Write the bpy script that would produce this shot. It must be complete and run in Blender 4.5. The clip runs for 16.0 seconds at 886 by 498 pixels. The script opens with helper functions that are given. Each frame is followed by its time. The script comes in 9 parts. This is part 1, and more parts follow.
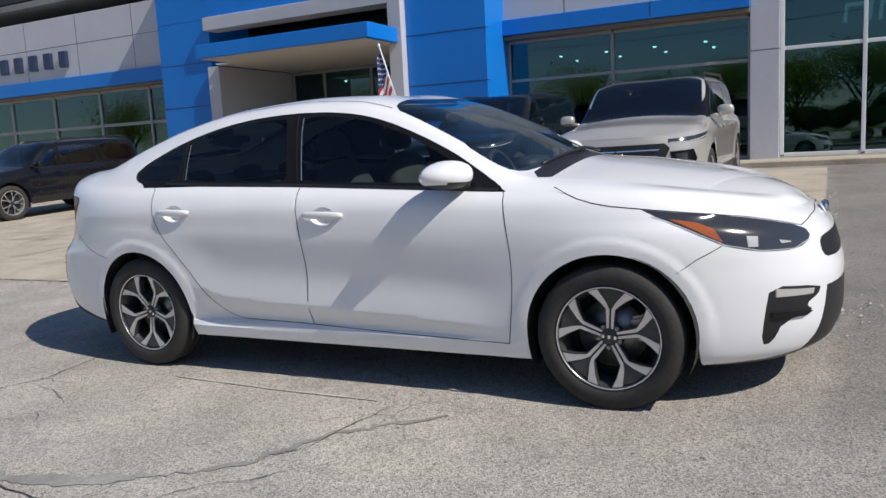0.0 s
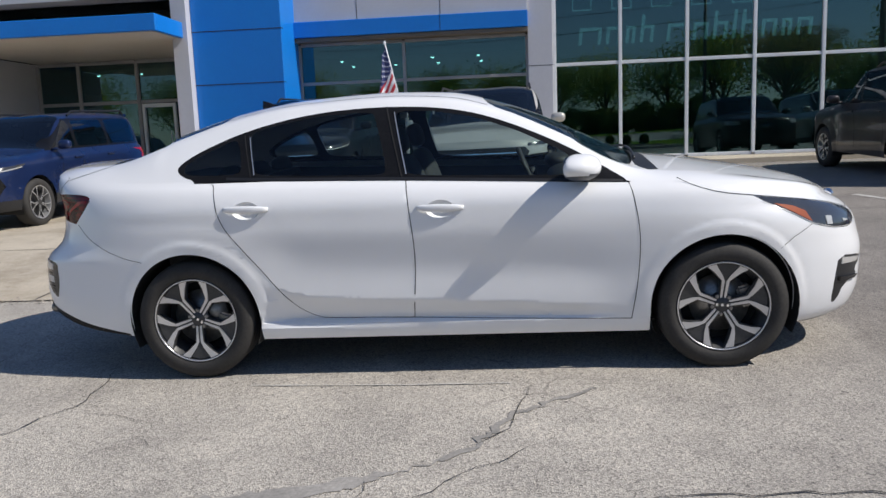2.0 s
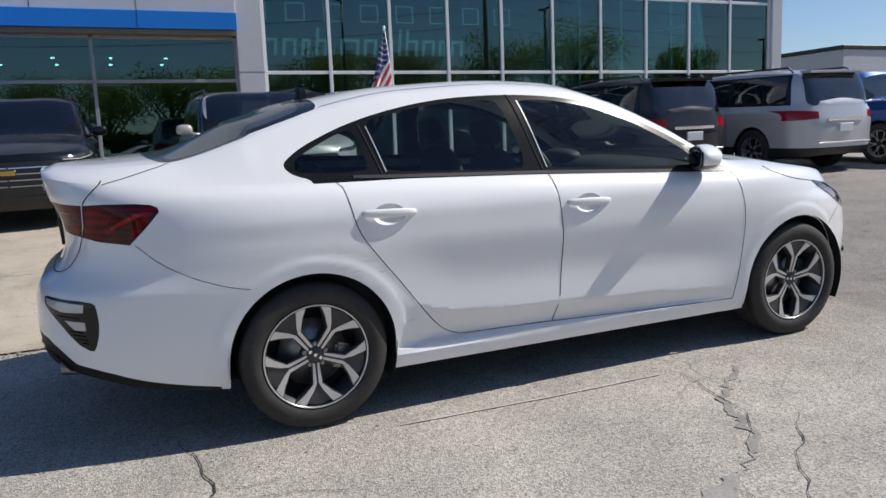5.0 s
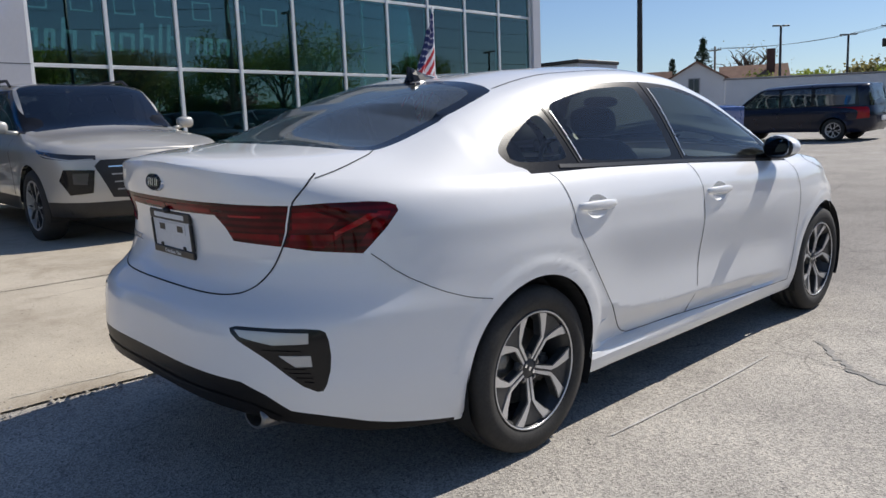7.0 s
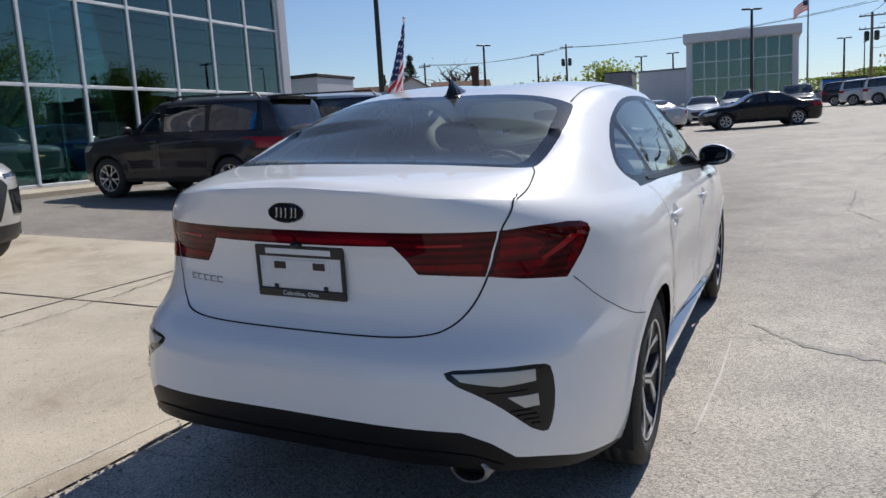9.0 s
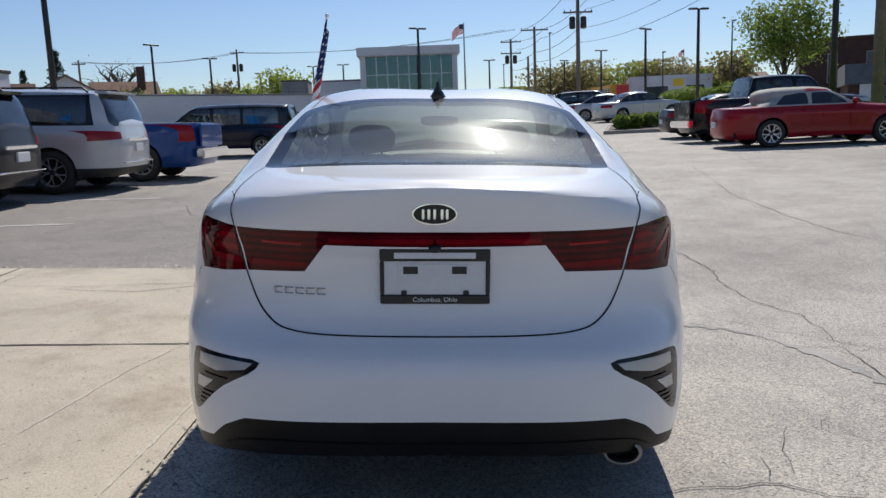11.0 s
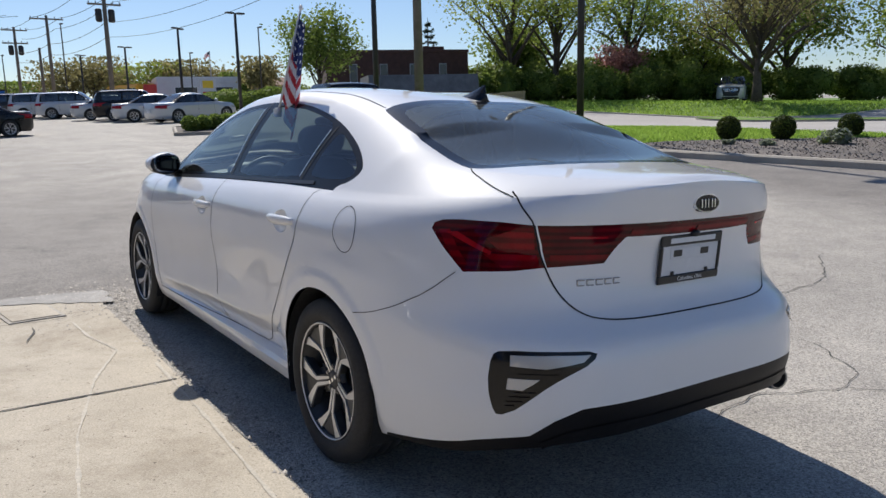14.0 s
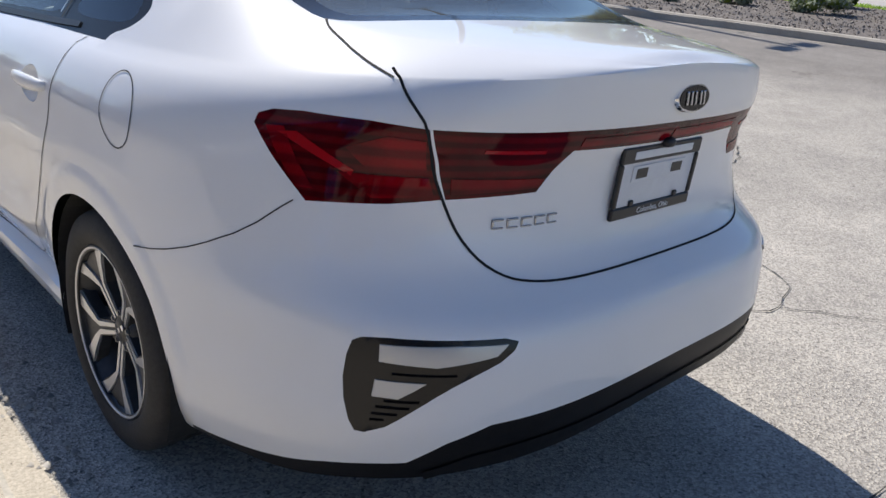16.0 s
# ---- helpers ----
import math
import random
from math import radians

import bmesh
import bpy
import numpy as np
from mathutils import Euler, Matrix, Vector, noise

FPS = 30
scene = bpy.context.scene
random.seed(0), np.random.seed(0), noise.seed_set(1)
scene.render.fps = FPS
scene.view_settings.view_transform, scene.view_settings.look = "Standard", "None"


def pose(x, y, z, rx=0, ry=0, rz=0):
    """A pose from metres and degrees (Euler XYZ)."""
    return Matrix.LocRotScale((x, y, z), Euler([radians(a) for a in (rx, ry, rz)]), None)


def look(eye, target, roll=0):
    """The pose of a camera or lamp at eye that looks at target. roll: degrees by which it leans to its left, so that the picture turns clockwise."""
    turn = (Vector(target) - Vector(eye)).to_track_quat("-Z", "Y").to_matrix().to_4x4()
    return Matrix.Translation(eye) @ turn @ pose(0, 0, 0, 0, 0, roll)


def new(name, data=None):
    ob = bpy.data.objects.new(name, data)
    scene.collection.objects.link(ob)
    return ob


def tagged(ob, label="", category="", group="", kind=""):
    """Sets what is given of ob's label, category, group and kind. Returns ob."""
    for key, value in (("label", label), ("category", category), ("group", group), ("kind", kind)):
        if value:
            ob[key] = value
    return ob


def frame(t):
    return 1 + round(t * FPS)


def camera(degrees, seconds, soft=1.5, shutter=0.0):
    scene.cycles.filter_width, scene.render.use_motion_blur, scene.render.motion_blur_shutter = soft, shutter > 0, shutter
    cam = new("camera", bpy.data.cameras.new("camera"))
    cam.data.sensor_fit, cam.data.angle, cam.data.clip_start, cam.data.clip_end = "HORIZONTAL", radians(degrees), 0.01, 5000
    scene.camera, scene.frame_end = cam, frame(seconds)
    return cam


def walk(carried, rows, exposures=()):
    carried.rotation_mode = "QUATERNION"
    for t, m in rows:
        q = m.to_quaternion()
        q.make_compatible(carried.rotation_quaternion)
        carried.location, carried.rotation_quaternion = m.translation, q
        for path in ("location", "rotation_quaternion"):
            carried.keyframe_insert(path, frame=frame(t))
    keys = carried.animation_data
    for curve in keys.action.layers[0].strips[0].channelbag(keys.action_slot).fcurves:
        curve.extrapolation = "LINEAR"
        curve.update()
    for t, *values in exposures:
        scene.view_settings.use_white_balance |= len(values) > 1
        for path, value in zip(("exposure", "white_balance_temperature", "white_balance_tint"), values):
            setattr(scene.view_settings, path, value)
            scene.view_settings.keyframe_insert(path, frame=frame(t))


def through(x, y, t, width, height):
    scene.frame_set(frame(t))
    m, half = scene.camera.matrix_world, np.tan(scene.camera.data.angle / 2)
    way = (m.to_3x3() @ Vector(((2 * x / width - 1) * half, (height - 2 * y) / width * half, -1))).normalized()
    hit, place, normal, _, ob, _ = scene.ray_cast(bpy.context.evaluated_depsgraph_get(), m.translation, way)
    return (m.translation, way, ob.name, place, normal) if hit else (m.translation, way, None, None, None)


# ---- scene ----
cam = camera(60.5, 16.0)
PATH = [
    (0, (2.167, -3.941, 1.127), (1.261, -2.178, 0.862), -2.9),
    (0.5, (1.682, -4.174, 1.147), (0.972, -2.324, 0.875), -2.8),
    (1, (1.235, -4.419, 1.153), (0.714, -2.508, 0.877), -2.7),
    (1.5, (0.781, -4.537, 1.158), (0.429, -2.588, 0.878), -2.4),
    (2, (0.36, -4.65, 1.156), (0.157, -2.681, 0.874), -2.2),
    (2.5, (0.052, -4.648, 1.149), (-0.018, -2.669, 0.867), -2.1),
    (3, (-0.17, -4.625, 1.147), (-0.105, -2.647, 0.864), -2.1),
    (3.5, (-0.631, -4.606, 1.151), (-0.414, -2.637, 0.871), -2),
    (4, (-1.13, -4.462, 1.139), (-0.737, -2.521, 0.861), -2.1),
    (6.5, (-3.192, -2.922, 1.138), (-1.938, -1.392, 0.844), -2.3),
    (7, (-3.444, -2.616, 1.132), (-2.082, -1.182, 0.837), -2.3),
    (7.5, (-3.539, -2.398, 1.149), (-2.081, -1.061, 0.855), -2.3),
    (8, (-3.653, -2.245, 1.146), (-2.09, -1.031, 0.854), -2.6),
    (8.5, (-3.91, -1.842, 1.175), (-2.229, -0.798, 0.882), -3.1),
    (11, (-4.414, -0.074, 1.25), (-2.439, -0.06, 0.932), -2.2),
    (11.5, (-4.418, 0.039, 1.258), (-2.45, -0.107, 0.932), -1.7),
    (12, (-4.429, 0.417, 1.284), (-2.485, 0.082, 0.956), -1.4),
    (12.5, (-4.354, 0.85, 1.287), (-2.461, 0.295, 0.956), -1.1),
    (13, (-4.23, 1.321, 1.316), (-2.42, 0.54, 0.979), -1),
    (13.5, (-4.067, 1.728, 1.313), (-2.356, 0.751, 0.972), -1.2),
    (14, (-3.863, 2.054, 1.318), (-2.247, 0.928, 0.967), -1.3),
    (14.5, (-3.769, 2.247, 1.322), (-2.233, 1.026, 0.937), -1.1),
    (15, (-3.69, 2.201, 1.314), (-2.222, 0.919, 0.867), -0.5),
    (15.5, (-3.478, 1.88, 1.333), (-2.078, 0.57, 0.758), 1.1),
    (16, (-3.153, 1.433, 1.28), (-1.815, 0.143, 0.544), 3),
]
walk(cam, [(t, look(eye, target, roll)) for t, eye, target, roll in PATH], exposures=((0, 0.0), (3.5, 0.10), (8.5, 0.08), (11, 0.05), (14, 0.13), (14.5, 0.21), (15, 0.29), (15.5, 0.35), (16, 0.40)))

# ---------------------------------------------------------------- light
SUN_DIR = Vector((0.95, -0.20, 1.0)).normalized()
world = bpy.data.worlds.new("world")
scene.world = world
world.use_nodes = True
wn = world.node_tree
sky = wn.nodes.new("ShaderNodeTexSky")
sky.sky_type = "NISHITA"
sky.sun_disc = False
sky.sun_elevation = math.asin(SUN_DIR.z)
sky.sun_rotation = math.atan2(SUN_DIR.x, SUN_DIR.y)
sky.air_density, sky.dust_density, sky.ozone_density = 1.0, 0.25, 2.4
tint = wn.nodes.new("ShaderNodeMix")
tint.data_type, tint.blend_type = "RGBA", "MULTIPLY"
tint.inputs[0].default_value = 1.0
tint.inputs[7].default_value = (0.89, 0.965, 1.12, 1)
wn.links.new(sky.outputs[0], tint.inputs[6])
wn.links.new(tint.outputs[2], wn.nodes["Background"].inputs[0])
wn.nodes["Background"].inputs[1].default_value = 0.083
sun_data = bpy.data.lights.new("sun", "SUN")
sun_data.energy, sun_data.angle, sun_data.color = 4.6, radians(0.53), (1.0, 0.945, 0.87)
sun = new("sun", sun_data)
sun.matrix_world = look((30, -6, 40), Vector((30, -6, 40)) - SUN_DIR)

# ---------------------------------------------------------------- materials
def material(name, color=(0.5, 0.5, 0.5), rough=0.5, metal=0.0, coat=0.0, coat_rough=0.03, spec=0.5):
    m = bpy.data.materials.new(name)
    m.use_nodes = True
    b = m.node_tree.nodes["Principled BSDF"]
    b.inputs["Base Color"].default_value = (*color, 1)
    b.inputs["Roughness"].default_value = rough
    b.inputs["Metallic"].default_value = metal
    b.inputs["Coat Weight"].default_value = coat
    b.inputs["Coat Roughness"].default_value = coat_rough
    b.inputs["Specular IOR Level"].default_value = spec
    return m


def node(m, kind, **values):
    n = m.node_tree.nodes.new(kind)
    for key, value in values.items():
        n.inputs[key].default_value = value
    return n


def link(m, a, b):
    m.node_tree.links.new(a, b)


def bsdf(m):
    return m.node_tree.nodes["Principled BSDF"]


def place(m, scale=1.0):
    """World-sized coordinates: object space, in metres."""
    t = m.node_tree.nodes.new("ShaderNodeTexCoord")
    return t.outputs["Object"]


def noise_tex(m, coord, scale, detail=4.0, rough=0.55, distort=0.0):
    n = node(m, "ShaderNodeTexNoise", Scale=scale, Detail=detail, Roughness=rough, Distortion=distort)
    link(m, coord, n.inputs["Vector"])
    return n.outputs["Fac"]


def ramp(m, fac, stops):
    r = m.node_tree.nodes.new("ShaderNodeValToRGB")
    e = r.color_ramp.elements
    e[0].position, e[0].color = stops[0][0], (*stops[0][1], 1)
    e[1].position, e[1].color = stops[-1][0], (*stops[-1][1], 1)
    for p, c in stops[1:-1]:
        k = e.new(p)
        k.color = (*c, 1)
    link(m, fac, r.inputs[0])
    return r.outputs[0]


def mixed(m, fac, a, b, how="MIX"):
    x = m.node_tree.nodes.new("ShaderNodeMix")
    x.data_type, x.blend_type = "RGBA", how
    for value, socket in ((fac, x.inputs[0]), (a, x.inputs[6]), (b, x.inputs[7])):
        if isinstance(value, bpy.types.NodeSocket):
            link(m, value, socket)
        elif isinstance(value, tuple):
            socket.default_value = (*value, 1)
        else:
            socket.default_value = value
    return x.outputs[2]


def bump(m, height, strength=0.3, distance=0.01, after=None):
    b = node(m, "ShaderNodeBump", Strength=strength, Distance=distance)
    link(m, height, b.inputs["Height"])
    if after is not None:
        link(m, after, b.inputs["Normal"])
    return b.outputs["Normal"]


def varied(name, c1, c2, scale=6.0, rough=0.6, bump_scale=60.0, bump_strength=0.15, metal=0.0, fine=0.25, rough2=None, dist=0.004):
    """A surface with two scales of change: broad patches between two colours and a fine grain."""
    m = material(name, c1, rough, metal)
    co = place(m)
    broad = ramp(m, noise_tex(m, co, scale, 5.0, 0.6), [(0.3, c1), (0.7, c2)])
    grain = noise_tex(m, co, bump_scale, 3.0, 0.6)
    dark = ramp(m, grain, [(0.3, (1 - fine,) * 3), (0.7, (1 + fine * 0.4,) * 3)])
    link(m, mixed(m, 1.0, broad, dark, "MULTIPLY"), bsdf(m).inputs["Base Color"])
    if rough2 is not None:
        link(m, ramp(m, noise_tex(m, co, scale * 2.3, 4.0), [(0.3, (rough,) * 3), (0.7, (rough2,) * 3)]), bsdf(m).inputs["Roughness"])
    link(m, bump(m, grain, bump_strength, dist), bsdf(m).inputs["Normal"])
    return m


def glass_pane(name, tint, gloss_rough=0.0, ior=1.45, extra=0.0, gloss=(1, 1, 1), dust=0.0):
    """A thin pane: it lets tinted light straight through, mirrors by Fresnel and may carry a film of dust."""
    m = bpy.data.materials.new(name)
    m.use_nodes = True
    nt = m.node_tree
    nt.nodes.remove(nt.nodes["Principled BSDF"])
    out = nt.nodes["Material Output"]
    tr = node(m, "ShaderNodeBsdfTransparent", Color=(*tint, 1)).outputs[0]
    gl = node(m, "ShaderNodeBsdfGlossy", Color=(*gloss, 1), Roughness=gloss_rough)
    if dust:
        film = node(m, "ShaderNodeBsdfDiffuse", Color=(0.62, 0.64, 0.62, 1))
        haze = node(m, "ShaderNodeBsdfGlossy", Color=(0.85, 0.88, 0.86, 1), Roughness=0.38)
        both = node(m, "ShaderNodeMixShader", Fac=0.22)
        link(m, film.outputs[0], both.inputs[1])
        link(m, haze.outputs[0], both.inputs[2])
        film = both
        lay = nt.nodes.new("ShaderNodeMixShader")
        link(m, ramp(m, noise_tex(m, place(m), 3.5, 6.0, 0.65, 0.6), [(0.3, (dust * 0.85,) * 3), (0.7, (dust * 1.12,) * 3)]), lay.inputs[0])
        link(m, tr, lay.inputs[1])
        link(m, film.outputs[0], lay.inputs[2])
        tr = lay.outputs[0]
    fr = node(m, "ShaderNodeFresnel", IOR=ior)
    fac = fr.outputs[0]
    if extra:
        a = nt.nodes.new("ShaderNodeMath")
        a.operation, a.use_clamp = "ADD", True
        a.inputs[1].default_value = extra
        link(m, fac, a.inputs[0])
        fac = a.outputs[0]
    mix = nt.nodes.new("ShaderNodeMixShader")
    link(m, fac, mix.inputs[0])
    link(m, tr, mix.inputs[1])
    link(m, gl.outputs[0], mix.inputs[2])
    link(m, mix.outputs[0], out.inputs[0])
    return m


def span(m, value, a, b, lo=0.0, hi=1.0):
    """A smooth rise of a value from a to b."""
    r = node(m, "ShaderNodeMapRange", **{"From Min": a, "From Max": b, "To Min": lo, "To Max": hi})
    r.interpolation_type = "SMOOTHSTEP"
    link(m, value, r.inputs["Value"])
    return r.outputs["Result"]


def times(m, a, b, how="MULTIPLY"):
    x = m.node_tree.nodes.new("ShaderNodeMath")
    x.operation = how
    link(m, a, x.inputs[0])
    link(m, b, x.inputs[1])
    return x.outputs[0]


def asphalt_material():
    m = material("asphalt", (0.3, 0.29, 0.27), 0.85)
    co = place(m)
    broad = ramp(m, noise_tex(m, co, 0.35, 6.0, 0.65), [(0.3, (0.335, 0.312, 0.280)), (0.55, (0.397, 0.369, 0.330)), (0.75, (0.448, 0.417, 0.372))])
    v = node(m, "ShaderNodeTexVoronoi", Scale=150.0)
    link(m, co, v.inputs["Vector"])
    stones = ramp(m, v.outputs["Color"], [(0.1, (0.50, 0.49, 0.48)), (0.5, (1.0, 1.0, 0.99)), (0.9, (1.50, 1.48, 1.43))])
    pits = ramp(m, noise_tex(m, co, 42.0, 3.0, 0.75), [(0.32, (0.16, 0.16, 0.17)), (0.38, (1.0, 1.0, 1.0))])
    patches = ramp(m, noise_tex(m, co, 1.6, 6.0, 0.72), [(0.34, (0.80, 0.80, 0.81)), (0.6, (1.06, 1.06, 1.06))])
    c = mixed(m, 1.0, mixed(m, 0.9, broad, stones, "MULTIPLY"), patches, "MULTIPLY")
    c = mixed(m, 0.85, c, pits, "MULTIPLY")
    # spilt oil and rubber, in small dark spots
    spots = ramp(m, noise_tex(m, co, 5.5, 2.0, 0.5), [(0.215, (0.45, 0.45, 0.46)), (0.25, (1.0, 1.0, 1.0))])
    c = mixed(m, 1.0, c, spots, "MULTIPLY")
    # darker asphalt east of the apron and along the lawn's kerb, with a ragged edge
    wob = node(m, "ShaderNodeTexNoise", Scale=1.1, Detail=5.0)
    link(m, co, wob.inputs["Vector"])
    bent = mixed(m, 0.5, co, wob.outputs["Color"], "ADD")
    xyz = m.node_tree.nodes.new("ShaderNodeSeparateXYZ")
    link(m, bent, xyz.inputs[0])
    x, y = xyz.outputs[0], xyz.outputs[1]
    east = times(m, times(m, span(m, x, 2.2, 2.5), span(m, y, -2.0, 0.0)), span(m, x, 5.0, 15.0, 1.0, 0.3))
    east = times(m, east, times(m, times(m, span(m, x, 0.7, 2.4, 0.0, 0.5), span(m, y, -5.0, -2.6)), span(m, x, 3.0, 6.0, 1.0, 0.0)), "MAXIMUM")
    south = times(m, span(m, y, -6.2, -9.2), span(m, x, 9.0, 14.0, 1.0, 0.0))
    c = mixed(m, times(m, east, south, "MAXIMUM"), c, mixed(m, 1.0, c, (0.60, 0.59, 0.60), "MULTIPLY"))
    # hair cracks in worn areas
    warp = node(m, "ShaderNodeTexNoise", Scale=1.7, Detail=5.0)
    link(m, co, warp.inputs["Vector"])
    moved = mixed(m, 0.55, co, warp.outputs["Color"], "ADD")
    cells = node(m, "ShaderNodeTexVoronoi", Scale=1.25)
    cells.feature = "DISTANCE_TO_EDGE"
    link(m, moved, cells.inputs["Vector"])
    hair = ramp(m, cells.outputs["Distance"], [(0.003, (0.25, 0.24, 0.23)), (0.009, (1.0, 1.0, 1.0))])
    worn = ramp(m, noise_tex(m, co, 0.45, 3.0), [(0.54, (0.0, 0.0, 0.0)), (0.64, (0.5, 0.5, 0.5))])
    c = mixed(m, worn, c, mixed(m, 1.0, c, hair, "MULTIPLY"))
    link(m, c, bsdf(m).inputs["Base Color"])
    n1 = bump(m, v.outputs["Distance"], 0.5, 0.005)
    link(m, bump(m, noise_tex(m, co, 5.0, 4.0), 0.25, 0.01, n1), bsdf(m).inputs["Normal"])
    return m


def concrete_material():
    m = material("apron concrete", (0.5, 0.44, 0.35), 0.8)
    co = place(m)
    broad = ramp(m, noise_tex(m, co, 0.8, 6.0, 0.65), [(0.3, (0.42, 0.368, 0.292)), (0.55, (0.51, 0.45, 0.36)), (0.78, (0.57, 0.508, 0.412))])
    fine = ramp(m, noise_tex(m, co, 130.0, 3.0, 0.7), [(0.3, (0.70, 0.69, 0.67)), (0.7, (1.16, 1.16, 1.15))])
    stain = ramp(m, noise_tex(m, co, 1.1, 8.0, 0.72, 0.3), [(0.34, (0.70, 0.67, 0.63)), (0.5, (0.97, 0.97, 0.97)), (0.68, (1.08, 1.08, 1.07))])
    specks = ramp(m, noise_tex(m, co, 38.0, 3.0, 0.7), [(0.30, (0.38, 0.36, 0.34)), (0.37, (1.0, 1.0, 1.0))])
    c = mixed(m, 1.0, mixed(m, 1.0, mixed(m, 1.0, broad, fine, "MULTIPLY"), stain, "MULTIPLY"), specks, "MULTIPLY")
    link(m, c, bsdf(m).inputs["Base Color"])
    link(m, bump(m, noise_tex(m, co, 90.0, 4.0), 0.2, 0.004), bsdf(m).inputs["Normal"])
    return m


def car_paint(name, color, flake=0.0, rough=0.35):
    m = material(name, color, rough, flake, coat=1.0 if max(color) > 0.3 else 0.55, coat_rough=0.02, spec=0.5 if max(color) > 0.3 else 0.2)
    co = place(m)
    dust = noise_tex(m, co, 3.0, 5.0)
    link(m, ramp(m, dust, [(0.3, (rough - 0.05,) * 3), (0.7, (rough + 0.08,) * 3)]), bsdf(m).inputs["Roughness"])
    dark = tuple(c * 0.93 for c in color)
    link(m, ramp(m, noise_tex(m, co, 1.3, 3.0), [(0.3, color), (0.75, dark)]), bsdf(m).inputs["Base Color"])
    return m


ASPHALT, CONCRETE = asphalt_material(), concrete_material()
CRACK = varied("tar crack filler", (0.035, 0.033, 0.03), (0.06, 0.056, 0.05), 5.0, 0.8)
LINE = varied("worn white road paint", (0.42, 0.40, 0.37), (0.58, 0.56, 0.53), 9.0, 0.75, 90.0, 0.2)
KERB = varied("kerb concrete", (0.36, 0.32, 0.27), (0.46, 0.42, 0.36), 2.0, 0.85, 80.0, 0.2)
GRASS = varied("lawn soil", (0.13, 0.23, 0.03), (0.19, 0.30, 0.05), 0.7, 0.9, 30.0, 0.4)
ROAD = varied("pale worn road", (0.40, 0.375, 0.35), (0.47, 0.44, 0.41), 0.3, 0.85, 60.0, 0.2)
MULCH = varied("grey mulch", (0.115, 0.098, 0.085), (0.19, 0.165, 0.145), 6.0, 0.95, 40.0, 0.8)
PANEL_GREY = varied("grey aluminium panel", (0.50, 0.50, 0.54), (0.55, 0.55, 0.59), 0.6, 0.42, 20.0, 0.03, fine=0.03)
PANEL_BLUE = varied("blue aluminium panel", (0.004, 0.17, 0.60), (0.006, 0.20, 0.66), 0.5, 0.36, 15.0, 0.02, fine=0.03)
SOFFIT = varied("pale soffit board", (0.62, 0.57, 0.50), (0.68, 0.63, 0.56), 0.7, 0.7, 30.0, 0.05, fine=0.05)
# darker soffit brown, with the shade under the band put into the colour
SOFFIT_SHADED = varied("soffit board in shade brown", (0.15, 0.12, 0.095), (0.20, 0.165, 0.13), 0.7, 0.7, 30.0, 0.05, fine=0.05)
FRAME_WHITE = varied("pale window bar", (0.66, 0.68, 0.70), (0.74, 0.76, 0.78), 2.0, 0.4, 50.0, 0.03, fine=0.05)
FRAME_GREY = varied("grey window bar", (0.26, 0.26, 0.27), (0.32, 0.32, 0.33), 2.0, 0.4, 50.0, 0.03, fine=0.05)
PANE = glass_pane("showroom glass", (0.24, 0.44, 0.45), 0.0, 1.48, 0.07, (0.70, 0.96, 0.95))
# greys kept low: the dimness behind the glass is put into the colour
ROOM = varied("dimmed showroom plaster", (0.18, 0.19, 0.19), (0.24, 0.25, 0.25), 0.7, 0.85, 30.0, 0.05)
ROOM_FLOOR = varied("dimmed showroom floor tile", (0.20, 0.20, 0.20), (0.27, 0.27, 0.26), 0.8, 0.3, 30.0, 0.03)
SIGN_DARK = varied("dark navy letter", (0.02, 0.03, 0.08), (0.03, 0.045, 0.1), 5.0, 0.35)
# weak emission added so that pale bars and frames read through tinted glass
PALE_GLOW = varied("pale face with added glow", (0.72, 0.74, 0.74), (0.80, 0.82, 0.82), 8.0, 0.6)
bsdf(PALE_GLOW).inputs["Emission Color"].default_value = (0.9, 1.0, 1.0, 1)
bsdf(PALE_GLOW).inputs["Emission Strength"].default_value = 0.28
BRICK_DARK = varied("dark brown brick", (0.07, 0.035, 0.028), (0.11, 0.055, 0.045), 3.0, 0.85, 30.0, 0.4)
WALL_WHITE = varied("white painted wall", (0.60, 0.61, 0.64), (0.68, 0.69, 0.71), 0.6, 0.75, 20.0, 0.1)
BLACK = varied("black plastic", (0.012, 0.012, 0.013), (0.02, 0.02, 0.022), 9.0, 0.42, 120.0, 0.08)
METAL_DARK = varied("dark painted steel", (0.018, 0.017, 0.017), (0.035, 0.03, 0.028), 4.0, 0.5, 60.0, 0.1)
WOOD_POLE = varied("weathered pole wood", (0.17, 0.135, 0.10), (0.25, 0.20, 0.155), 3.0, 0.9, 40.0, 0.4)


def leaf_material(name, c1, c2, through=0.45):
    """Leaves, each a little different, that let light through."""
    m = bpy.data.materials.new(name)
    m.use_nodes = True
    nt = m.node_tree
    b = nt.nodes["Principled BSDF"]
    geo = nt.nodes.new("ShaderNodeNewGeometry")
    col = ramp(m, geo.outputs["Random Per Island"], [(0.0, c1), (0.6, c2), (1.0, tuple(min(1.0, c * 1.45) for c in c2))])
    link(m, col, b.inputs["Base Color"])
    b.inputs["Roughness"].default_value = 0.6
    b.inputs["Specular IOR Level"].default_value = 0.25
    tr = nt.nodes.new("ShaderNodeBsdfTranslucent")
    link(m, col, tr.inputs["Color"])
    mix = node(m, "ShaderNodeMixShader", Fac=through)
    link(m, b.outputs[0], mix.inputs[1])
    link(m, tr.outputs[0], mix.inputs[2])
    link(m, mix.outputs[0], nt.nodes["Material Output"].inputs[0])
    return m


